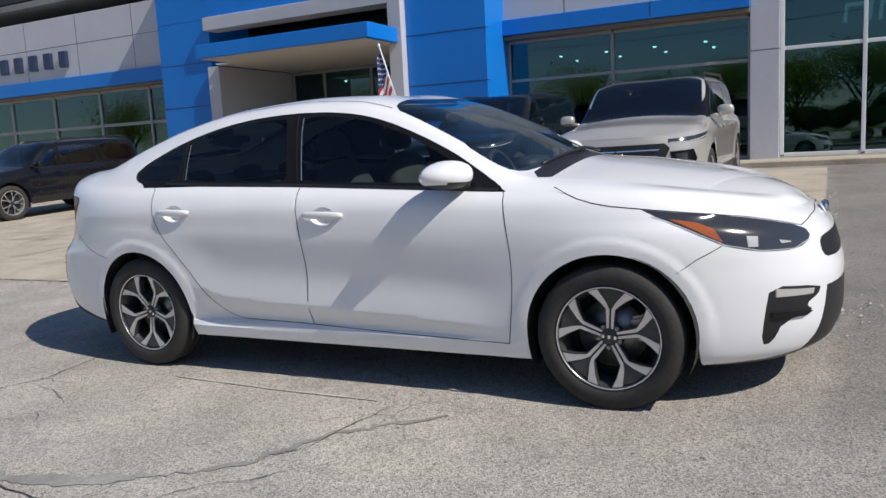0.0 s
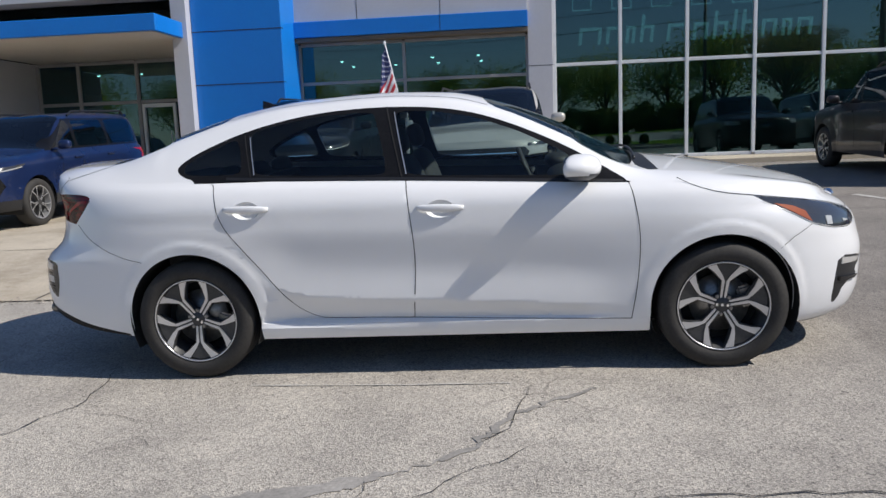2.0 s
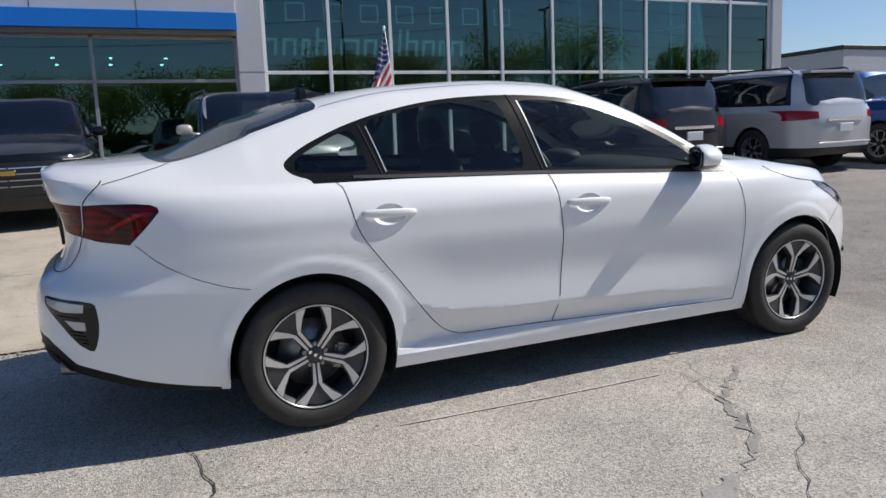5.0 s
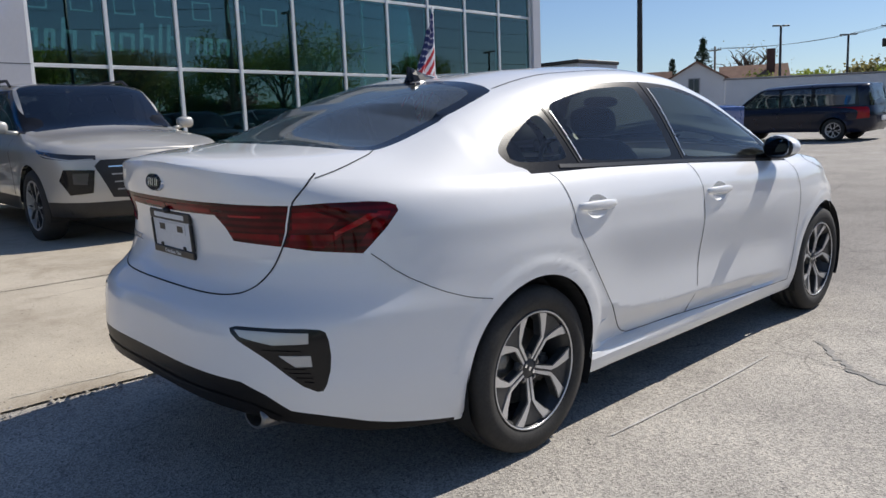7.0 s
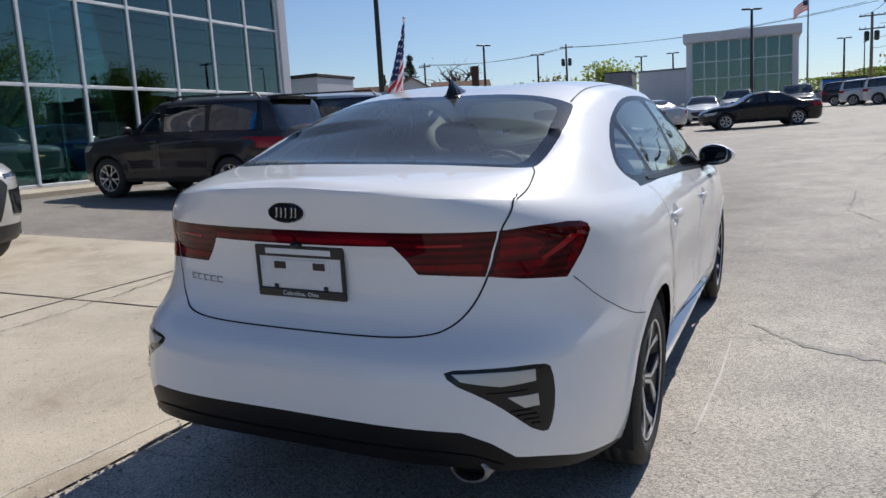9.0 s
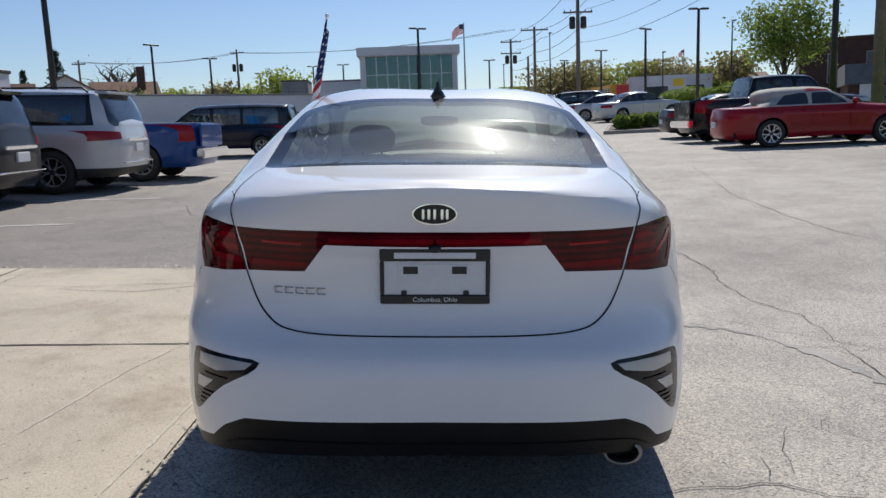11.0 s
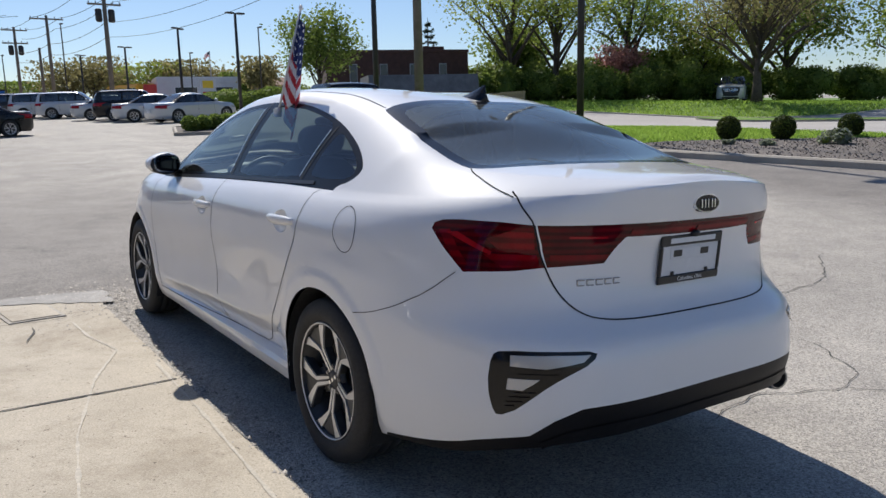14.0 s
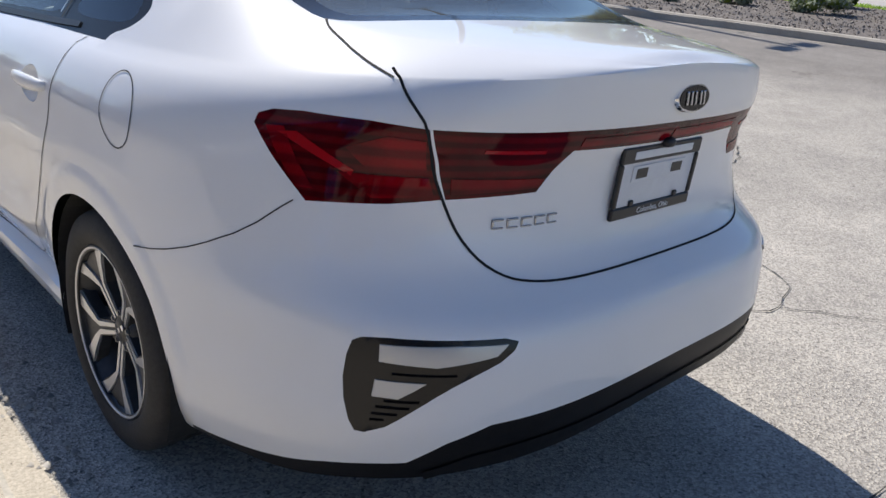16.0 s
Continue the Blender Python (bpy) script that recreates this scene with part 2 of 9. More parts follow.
LEAF_SPRING = leaf_material("spring leaves", (0.16, 0.21, 0.03), (0.28, 0.33, 0.07), 0.55)
LEAF_GREEN = leaf_material("green leaves", (0.10, 0.155, 0.028), (0.19, 0.25, 0.055), 0.55)
LEAF_DARK = leaf_material("dark shrub leaves", (0.10, 0.155, 0.03), (0.21, 0.265, 0.065), 0.6)
LEAF_BOX = leaf_material("clipped shrub leaves", (0.03, 0.048, 0.012), (0.075, 0.095, 0.02), 0.3)
LEAF_PINK = leaf_material("pink blossom", (0.34, 0.16, 0.15), (0.46, 0.24, 0.22), 0.5)
LEAF_OLIVE = leaf_material("opening brown-green buds", (0.15, 0.135, 0.05), (0.26, 0.23, 0.10), 0.55)
LEAF_SILVER = leaf_material("silvery leaves", (0.17, 0.20, 0.13), (0.30, 0.33, 0.24))
NEEDLE = leaf_material("dark needles", (0.012, 0.026, 0.014), (0.03, 0.052, 0.026), 0.2)
BLADE = leaf_material("grass blades", (0.19, 0.31, 0.04), (0.34, 0.47, 0.09), 0.5)
BARK = varied("grey-brown bark", (0.06, 0.046, 0.036), (0.11, 0.088, 0.07), 8.0, 0.9, 40.0, 0.6)
GLASS_TEAL = glass_pane("teal office glass", (0.24, 0.42, 0.42), 0.02, 1.5, 0.06, (0.75, 1.0, 0.99))
ROOF_BROWN = varied("brown shingle roof", (0.17, 0.095, 0.065), (0.25, 0.145, 0.10), 2.0, 0.9, 25.0, 0.4)
GREY_WALL = varied("grey block wall", (0.20, 0.20, 0.21), (0.28, 0.28, 0.29), 1.0, 0.85, 20.0, 0.2)
FENCE_WOOD = varied("pale fence boards", (0.36, 0.27, 0.15), (0.46, 0.36, 0.21), 2.0, 0.85, 30.0, 0.3)
BUS_YELLOW = varied("yellow bus paint", (0.62, 0.32, 0.02), (0.70, 0.38, 0.03), 2.0, 0.4, 30.0, 0.02, fine=0.05)
SIGN_RED = varied("red sign face", (0.5, 0.03, 0.03), (0.56, 0.05, 0.04), 3.0, 0.4, 30.0, 0.02, fine=0.05)
SIGN_YELLOW = varied("yellow sign face", (0.75, 0.5, 0.03), (0.8, 0.56, 0.05), 3.0, 0.4, 30.0, 0.02, fine=0.05)
DRIP = varied("pale streak", (0.50, 0.455, 0.375), (0.57, 0.52, 0.435), 5.0, 0.8)
TAR = varied("old joint tar", (0.22, 0.21, 0.195), (0.36, 0.34, 0.315), 4.0, 0.75, 60.0, 0.3)

# ---------------------------------------------------------------- mesh helpers
def part(name, bm, mat, parent=None, label="", smooth=False, m=None):
    """One mesh object out of a bmesh, under a thing or a part."""
    me = bpy.data.meshes.new(name)
    bm.normal_update()
    bm.to_mesh(me)
    bm.free()
    return mesh_part(name, me, mat, parent, label, smooth, m)


def mesh_part(name, me, mat, parent=None, label="", smooth=False, m=None):
    for one in mat if isinstance(mat, (list, tuple)) else [mat]:
        me.materials.append(one)
    if smooth:
        me.polygons.foreach_set("use_smooth", [True] * len(me.polygons))
    ob = new(name, me)
    if parent is not None:
        ob.parent = parent
    if m is not None:
        ob.matrix_basis = m
    if label:
        tagged(ob, label)
    return ob


def empty(name, m=None, label="", category="", group="", kind=""):
    ob = new(name)
    ob.empty_display_size = 0.2
    if m is not None:
        ob.matrix_basis = m
    return tagged(ob, label, category, group, kind)


def box(bm, lo, hi, bevel=0.0, seg=1, m=None):
    r = bmesh.ops.create_cube(bm, size=1.0)
    vs = r["verts"]
    c = [(a + b) / 2 for a, b in zip(lo, hi)]
    d = [b - a for a, b in zip(lo, hi)]
    for v in vs:
        v.co = Vector((c[0] + v.co.x * d[0], c[1] + v.co.y * d[1], c[2] + v.co.z * d[2]))
    if bevel > 0:
        es = list({e for v in vs for e in v.link_edges})
        r2 = bmesh.ops.bevel(bm, geom=es, offset=bevel, segments=seg, affect="EDGES", clamp_overlap=True)
        vs = list({v for v in r2["verts"]} | {v for v in vs if v.is_valid})
    if m is not None:
        bmesh.ops.transform(bm, matrix=m, verts=[v for v in vs if v.is_valid])
    return bm


def boxed(name, lo, hi, mat, parent=None, bevel=0.0, label="", m=None, seg=1):
    return part(name, box(bmesh.new(), lo, hi, bevel, seg), mat, parent, label, False, m)


def tube(bm, pts, radius, n=8, caps=True, closed=False):
    """A round bar along points; radius is one number or one a point."""
    pts = [Vector(p) for p in pts]
    rings = []
    k = len(pts)
    for i, p in enumerate(pts):
        a = pts[(i - 1) % k] if (i > 0 or closed) else p
        b = pts[(i + 1) % k] if (i < k - 1 or closed) else p
        t = (b - a).normalized()
        up = Vector((0, 0, 1)) if abs(t.z) < 0.9 else Vector((1, 0, 0))
        u = t.cross(up).normalized()
        w = u.cross(t)
        r = radius[i] if isinstance(radius, (list, tuple)) else radius
        rings.append([bm.verts.new(p + (u * math.cos(2 * math.pi * j / n) + w * math.sin(2 * math.pi * j / n)) * r) for j in range(n)])
    for i in range(k if closed else k - 1):
        A, B = rings[i], rings[(i + 1) % k]
        for j in range(n):
            bm.faces.new((A[j], A[(j + 1) % n], B[(j + 1) % n], B[j]))
    if caps and not closed:
        bm.faces.new(rings[0][::-1])
        bm.faces.new(rings[-1])
    return bm


def lathe(bm, profile, n=32, axis="y", closed=False):
    """Turns a profile of (radius, along) round an axis."""
    rings = []
    for r, a in profile:
        ring = []
        for j in range(n):
            c, s = math.cos(2 * math.pi * j / n) * r, math.sin(2 * math.pi * j / n) * r
            ring.append(bm.verts.new((c, a, s) if axis == "y" else ((a, c, s) if axis == "x" else (c, s, a))))
        rings.append(ring)
    k = len(rings)
    for i in range(k if closed else k - 1):
        A, B = rings[i], rings[(i + 1) % k]
        for j in range(n):
            bm.faces.new((A[j], A[(j + 1) % n], B[(j + 1) % n], B[j]))
    return bm


def prism(bm, outline, h0, h1, axis="y"):
    """A flat outline drawn out between two heights. axis y: outline in x, z; x: in y, z; z: in x, y."""
    def p(a, b, h):
        return (a, h, b) if axis == "y" else ((h, a, b) if axis == "x" else (a, b, h))
    A = [bm.verts.new(p(a, b, h0)) for a, b in outline]
    B = [bm.verts.new(p(a, b, h1)) for a, b in outline]
    n = len(outline)
    for i in range(n):
        bm.faces.new((A[i], A[(i + 1) % n], B[(i + 1) % n], B[i]))
    bm.faces.new(A[::-1])
    bm.faces.new(B)
    bmesh.ops.recalc_face_normals(bm, faces=bm.faces)
    return bm


def sstep(a, b, x):
    t = min(1.0, max(0.0, (x - a) / (b - a)))
    return t * t * (3 - 2 * t)


def curve(keys):
    """A smooth curve through (x, value) keys (monotone cubic)."""
    xs, ys = [k[0] for k in keys], [k[1] for k in keys]
    n = len(xs)
    d = [(ys[i + 1] - ys[i]) / (xs[i + 1] - xs[i]) for i in range(n - 1)]
    s = [d[0]] + [0.0 if d[i - 1] * d[i] <= 0 else 2 * d[i - 1] * d[i] / (d[i - 1] + d[i]) for i in range(1, n - 1)] + [d[-1]]

    def at(x):
        if x <= xs[0]:
            return ys[0]
        if x >= xs[-1]:
            return ys[-1]
        i = 0
        while x > xs[i + 1]:
            i += 1
        h = xs[i + 1] - xs[i]
        t = (x - xs[i]) / h
        return ys[i] * (1 + 2 * t) * (1 - t) ** 2 + s[i] * h * t * (1 - t) ** 2 + ys[i + 1] * t * t * (3 - 2 * t) + s[i + 1] * h * t * t * (t - 1)
    return at


# ---------------------------------------------------------------- the lie of the land
def land(x, y):
    """Height of the paving. It falls from the building past the white car and climbs again to the lawn."""
    xx = max(-18.0, min(80.0, x))
    yy = max(-40.0, min(16.0, y))
    z = 0.0125 * xx + 0.0387 * yy
    w = -0.058 * yy + 0.022 * xx - 0.14
    z += 0.5 * (w + math.sqrt(w * w + 0.006)) - 0.012
    cap = 0.50 + 0.027 * max(0.0, xx - 20.0) + 0.03 * sstep(22, 34, xx) * min(15.0, max(0.0, -yy))
    far = 0.493 * (min(xx, 55.0) - 40.0) - 0.870 * (y + 29.0)
    cap += 1.5 * sstep(0.0, 9.0, far) + min(1.2, 0.012 * max(0.0, far - 9.0))
    d = z - cap
    z = cap + 0.5 * (d - math.sqrt(d * d + 0.01)) if y < 13 or x > 18 else min(z, 0.62)
    return z


def slope(x, y):
    """The turn that stands a thing square on the paving at x, y."""
    e = 0.6
    n = Vector((land(x - e, y) - land(x + e, y), land(x, y - e) - land(x, y + e), 2 * e)).normalized()
    return Vector((0, 0, 1)).rotation_difference(n).to_matrix().to_4x4()


def stand(x, y, turn):
    """The pose of a thing on the paving, turned by degrees."""
    return Matrix.Translation((x, y, land(x, y))) @ slope(x, y) @ pose(0, 0, 0, 0, 0, turn)


def ribbon(bm, pts, width, lift, wobble=0.0):
    """A narrow strip that follows the land along points in plan."""
    out = []
    for i, (x, y) in enumerate(pts):
        a, b = pts[max(0, i - 1)], pts[min(len(pts) - 1, i + 1)]
        d = Vector((b[0] - a[0], b[1] - a[1]))
        d = d.normalized() if d.length > 0 else Vector((1, 0))
        w = (width[i] if isinstance(width, (list, tuple)) else width) * (1 + random.uniform(-wobble, wobble)) / 2
        p, q = (x - d.y * w, y + d.x * w), (x + d.y * w, y - d.x * w)
        out.append((bm.verts.new((*p, land(*p) + lift)), bm.verts.new((*q, land(*q) + lift))))
    for (a, b), (c, d) in zip(out, out[1:]):
        bm.faces.new((a, b, d, c))
    return bm


def sheet(name, xs, ys, lift, mat, label, keep=None):
    bm = bmesh.new()
    vs = {}
    for i, x in enumerate(xs):
        for j, y in enumerate(ys):
            vs[i, j] = bm.verts.new((x, y, land(x, y) + lift))
    for i in range(len(xs) - 1):
        for j in range(len(ys) - 1):
            cx, cy = (xs[i] + xs[i + 1]) / 2, (ys[j] + ys[j + 1]) / 2
            if keep is None or keep(cx, cy):
                bm.faces.new((vs[i, j], vs[i + 1, j], vs[i + 1, j + 1], vs[i, j + 1]))
    for v in [v for v in bm.verts if not v.link_faces]:
        bm.verts.remove(v)
    return tagged(part(name, bm, mat, smooth=True), label, "ground", kind="structure")


def steps(a, b, d):
    n = max(1, round((b - a) / d))
    return [a + (b - a) * i / n for i in range(n + 1)]


GX = [-900, -400, -200, -100, -60, -40] + steps(-30, 40, 0.5) + steps(42, 82, 2) + [110, 160, 250, 400, 900, 2500]
GY = [-900, -400, -200, -120, -80, -70] + steps(-64, 18, 0.5) + [25, 40, 60, 100, 160, 250, 400, 900]
sheet("ground", GX, GY, 0.0, ASPHALT, "sun-bleached grey asphalt of a car dealer's lot")


# ---------------------------------------------------------------- paving
def crack(name, pts, width, lift=0.006, parts_per_m=14, mat=None, label="thin dark crack in the paving"):
    """A jagged tapering crack along points in plan."""
    out, ws = [], []
    for (a, b) in zip(pts, pts[1:]):
        n = max(2, int(math.hypot(b[0] - a[0], b[1] - a[1]) * parts_per_m))
        for i in range(n):
            t = i / n
            k = 0.0 if i == 0 else 0.022
            out.append((a[0] + (b[0] - a[0]) * t + random.uniform(-k, k), a[1] + (b[1] - a[1]) * t + random.uniform(-k, k)))
    out.append(pts[-1])
    n = len(out)
    ws = [width * random.uniform(0.45, 1.4) * (0.35 + 0.65 * min(1, 6 * min(i, n - 1 - i) / n)) for i in range(n)]
    return tagged(part(name, ribbon(bmesh.new(), out, ws, lift), mat or CRACK), label, "crack", kind="structure")


AX1, AY0, AY1 = 2.12, 1.06, 11.2
sheet("pavement", [-60, -40, -30] + steps(-24, AX1, 0.5), steps(AY0, AY1, 0.5), 0.012, CONCRETE, "pale tan concrete apron in front of the showroom")
# joints in the apron
for name, pts in (("pavement_joint", [(-0.12, AY0 + 0.02), (-0.3, 6.0), (-0.42, AY1)]), ("pavement_joint", [(-3.6, AY0 + 0.02), (-3.8, AY1)]),
                  ("pavement_joint", [(-24, 3.62), (AX1 - 0.02, 3.66)]), ("pavement_joint", [(-24, 7.3), (AX1 - 0.02, 7.3)]), ("pavement_joint", [(-7.2, AY0 + 0.02), (-7.3, AY1)])):
    tagged(part(name, ribbon(bmesh.new(), [(pts[0][0] + (pts[-1][0] - pts[0][0]) * i / 40 + random.uniform(-0.006, 0.006), pts[0][1] + (pts[-1][1] - pts[0][1]) * i / 40 + random.uniform(-0.006, 0.006)) for i in range(41)], 0.014, 0.016, 0.5), CRACK), "dark joint between concrete slabs", "joint", kind="structure")
# strip of footway and its kerb along the building
def footway(x0, x1, y0, y1, h):
    bm = bmesh.new()
    xs = steps(x0, x1, 1.5)
    rows = [[bm.verts.new((x, y0, land(x, y0) - 0.05)) for x in xs], [bm.verts.new((x, y0, land(x, y0) + h - 0.02)) for x in xs],
            [bm.verts.new((x, y0 + 0.02, land(x, y0) + h)) for x in xs], [bm.verts.new((x, y1, land(x, y0) + h)) for x in xs]]
    for A, B in zip(rows, rows[1:]):
        for i in range(len(xs) - 1):
            bm.faces.new((A[i], A[i + 1], B[i + 1], B[i]))
    return tagged(part("pavement", bm, CONCRETE), "raised concrete footway along the showroom", "pavement", kind="structure")


footway(-40, 0.2, 11.2, 13.9, 0.05)
footway(0.2, 19.0, 11.9, 13.9, 0.12)

# ---------------------------------------------------------------- showroom building
FLOOR = 0.56
ROOF = 7.6


def glazing(name, x0, x1, y, rows, xs, bar, mat, label, depth=0.14, axis="y", pane_mat=None):
    """A run of panes between bars. rows: heights of the level bars; xs: places of the upright bars."""
    e = empty(name, None, label, "window", kind="structure")
    flip = (lambda a, b, c: (a, b, c)) if axis == "y" else (lambda a, b, c: (b, a, c))

    def bx(nm, lo, hi, mt, bev=0.0):
        lo, hi = flip(*lo), flip(*hi)
        lo, hi = [min(a, b) for a, b in zip(lo, hi)], [max(a, b) for a, b in zip(lo, hi)]
        return boxed(nm, lo, hi, mt, e, bev)
    for x in xs:
        bx("window_bar", (x - bar / 2, y - depth * 0.45, rows[0]), (x + bar / 2, y + depth * 0.55, rows[-1]), mat, 0.006)
    for z in rows:
        for a, b in zip(xs, xs[1:]):
            bx("window_bar", (a + bar / 2, y - depth * 0.36, z - bar / 2), (b - bar / 2, y + depth * 0.5, z + bar / 2), mat, 0.006)
    for lo, hi in zip(rows, rows[1:]):
        for a, b in zip(xs, xs[1:]):
            p = bx("pane", (a + bar / 2, y - 0.012, lo + bar / 2), (b - bar / 2, y + 0.012, hi - bar / 2), pane_mat or PANE)
            p.visible_shadow = False
    return e


def wall(name, lo, hi, mat, label, bevel=0.01):
    return tagged(boxed(name, lo, hi, mat, None, bevel), label, "wall", kind="structure")


XS = [1.25 + 1.491 * k for k in range(11)]
glazing("window_1", XS[0], XS[-1], 13.6, [0.62, 2.79, 4.74, 6.7], XS, 0.075, FRAME_WHITE, "tall showroom curtain wall with pale bars and dark glass")
glazing("window_2", 13.72, 24.0, XS[-1] + 0.28, [0.62, 2.79, 4.74, 6.7], [13.9 + 1.44 * k for k in range(8)], 0.075, FRAME_WHITE, "side run of the showroom curtain wall", axis="x")
wall("wall_east_pier", (XS[-1] + 0.04, 13.45, 0.3), (XS[-1] + 0.42, 13.86, ROOF), PANEL_GREY, "grey metal corner pier of the showroom")
wall("wall_sill", (1.2, 13.5, 0.2), (XS[-1] + 0.04, 13.7, 0.58), KERB, "low concrete sill under the showroom glass")
wall("wall_head", (1.2, 13.5, 6.74), (XS[-1] + 0.04, 13.9, ROOF), PANEL_GREY, "grey metal band above the showroom glass")
wall("wall_column", (0.64, 13.42, 0.3), (1.205, 13.95, ROOF), PANEL_GREY, "grey metal column beside the showroom glass")
boxed("panel_joint", (0.636, 13.417, 2.785), (1.209, 13.5, 2.797), METAL_DARK, bpy.data.objects["wall_column"])
# middle bay between the blue gate and the column
glazing("window_3", -4.78, 0.62, 13.62, [0.58, 2.62, 3.52], [-4.78, -2.27, 0.62], 0.07, FRAME_GREY, "strip of dark showroom windows under a blue band")
wall("wall_band", (-4.82, 13.24, 3.66), (0.64, 13.9, 4.02), PANEL_BLUE, "blue metal band above the strip windows")
wall("wall_soffit", (-4.82, 13.3, 3.56), (0.64, 13.9, 3.655), SOFFIT_SHADED, "soffit under the blue band, in a shade brown")
up = wall("wall_upper_middle", (-4.82, 13.34, 4.024), (0.64, 13.9, ROOF), PANEL_GREY, "grey metal panels above the blue band")
for x in (-3.3, -1.35):
    boxed("panel_joint", (x - 0.006, 13.336, 4.03), (x + 0.006, 13.4, ROOF - 0.02), METAL_DARK, up)
boxed("panel_joint", (-1.36, 13.236, 3.665), (-1.35, 13.3, 4.015), METAL_DARK, bpy.data.objects["wall_band"])
# blue gate
gate = wall("wall_gate_east", (-6.86, 12.27, 0.3), (-4.8, 13.9, ROOF), PANEL_BLUE, "tall blue metal panel of the entrance gate")
for z in (1.42, 2.6, 3.77, 4.94):
    boxed("panel_joint", (-6.864, 12.265, z - 0.008), (-4.796, 12.4, z + 0.008), METAL_DARK, gate)
wall("wall_gate_frame", (-7.22, 12.05, 0.3), (-6.864, 15.4, 4.9), PANEL_GREY, "pale grey upright of the entrance frame")
wall("wall_gate_head", (-13.0, 12.05, 4.56), (-7.224, 12.6, 4.9), PANEL_GREY, "pale grey head beam of the entrance frame")
wall("wall_gate_top", (-14.9, 12.27, 4.904), (-6.864, 13.9, ROOF), PANEL_BLUE, "blue metal panels above the entrance")
gw = wall("wall_gate_west", (-14.9, 12.27, 0.3), (-13.004, 13.9, 4.9), PANEL_BLUE, "blue metal panel of the entrance gate")
for z in (1.42, 2.6, 3.77):
    boxed("panel_joint", (-14.904, 12.265, z - 0.008), (-13.0, 12.4, z + 0.008), METAL_DARK, gw)
wall("wall_gate_return", (-13.0, 12.1, 0.3), (-12.6, 15.4, 3.6), PANEL_GREY, "pale grey inner side of the entrance")
wall("wall_gate_back", (-12.6, 15.5, 3.6), (-7.2, 15.7, 4.9), METAL_DARK, "dark wall above the entrance canopy")
canopy = empty("entrance_canopy", None, "flat entrance canopy with a blue edge and pale underside", "canopy")
boxed("fascia", (-12.05, 10.72, 3.62), (-6.96, 10.8, 3.96), PANEL_BLUE, canopy, 0.01)
boxed("fascia", (-12.05, 10.804, 3.62), (-11.97, 12.04, 3.96), PANEL_BLUE, canopy, 0.01)
boxed("fascia", (-7.04, 10.804, 3.62), (-6.96, 12.04, 3.96), PANEL_BLUE, canopy, 0.01)
boxed("soffit", (-11.96, 10.82, 3.61), (-7.06, 12.0, 3.66), SOFFIT, canopy)
boxed("soffit", (-12.59, 12.0, 3.62), (-7.24, 15.45, 3.66), SOFFIT, canopy)
boxed("roof", (-11.96, 10.82, 3.88), (-7.06, 12.04, 3.92), METAL_DARK, canopy)
glazing("window_4", -12.58, -7.24, 15.3, [0.6, 2.5, 3.56], [-12.55, -11.4, -9.75, -8.55, -7.26], 0.09, FRAME_GREY, "dark glazed entrance front with grey bars")
# door leaves of the entrance
door = empty("door_1", None, "pair of closed glass entrance doors with pale frames", "door", kind="structure")
for x in (-9.66, -8.64):
    for lo, hi in (((x, 15.2, 0.6), (x + 0.08, 15.28, 2.44)), ((x + 0.86, 15.2, 0.6), (x + 0.94, 15.28, 2.44)), ((x + 0.08, 15.2, 2.34), (x + 0.86, 15.28, 2.44)), ((x + 0.08, 15.2, 0.6), (x + 0.86, 15.28, 0.85))):
        boxed("door_frame", lo, hi, FRAME_WHITE, door, 0.006)
    tube_bm = tube(bmesh.new(), [(x + 0.8, 15.14, 1.2), (x + 0.8, 15.14, 1.7)], 0.015)
    part("door_handle", tube_bm, FRAME_WHITE, door, "steel pull handle")
boxed("number_bar", (-8.35, 15.27, 2.98), (-7.95, 15.285, 3.12), PALE_GLOW, bpy.data.objects["window_4"], label="pale number bar on the glass")
# western wing
glazing("window_5", -40, -14.92, 13.95, [0.58, 2.4, 3.5], [-14.95 - 2.3 * k for k in range(11)][::-1], 0.1, FRAME_GREY, "run of dark office windows under a blue band")
wall("wall_west_band", (-40, 13.5, 3.62), (-14.9, 14.3, 4.05), PANEL_BLUE, "blue metal band over the office windows")
wall("wall_west_soffit", (-40, 13.6, 3.54), (-14.9, 14.3, 3.615), SOFFIT_SHADED, "soffit under the blue band, in a shade brown")
ww = wall("wall_west_upper", (-40, 13.62, 4.054), (-14.9, 14.3, 6.05), PANEL_GREY, "grey metal panels of the west wing")
for x in (-17.4, -20.0, -22.6, -25.2):
    boxed("panel_joint", (x - 0.006, 13.616, 4.06), (x + 0.006, 13.7, 6.04), METAL_DARK, ww)
boxed("panel_joint", (-40, 13.616, 5.1), (-14.9, 13.7, 5.112), METAL_DARK, ww)
wall("wall_west_storey", (-40, 18.0, 6.0), (-20.5, 22, 8.2), PANE, "teal glass upper storey set back")
wall("wall_west_cap", (-40, 17.8, 8.2), (-20.3, 22, 9.2), WALL_WHITE, "white cap of the upper storey")
# raised letters on the west wing, as plain blocks
for i in range(7):
    x = -25.5 + i * 0.78
    tagged(part("sign_block", box(bmesh.new(), (x, 13.48, 4.40), (x + 0.34, 13.62, 4.92), 0.015), SIGN_DARK), "raised navy sign block on the grey metal band", "sign", "raised sign blocks")


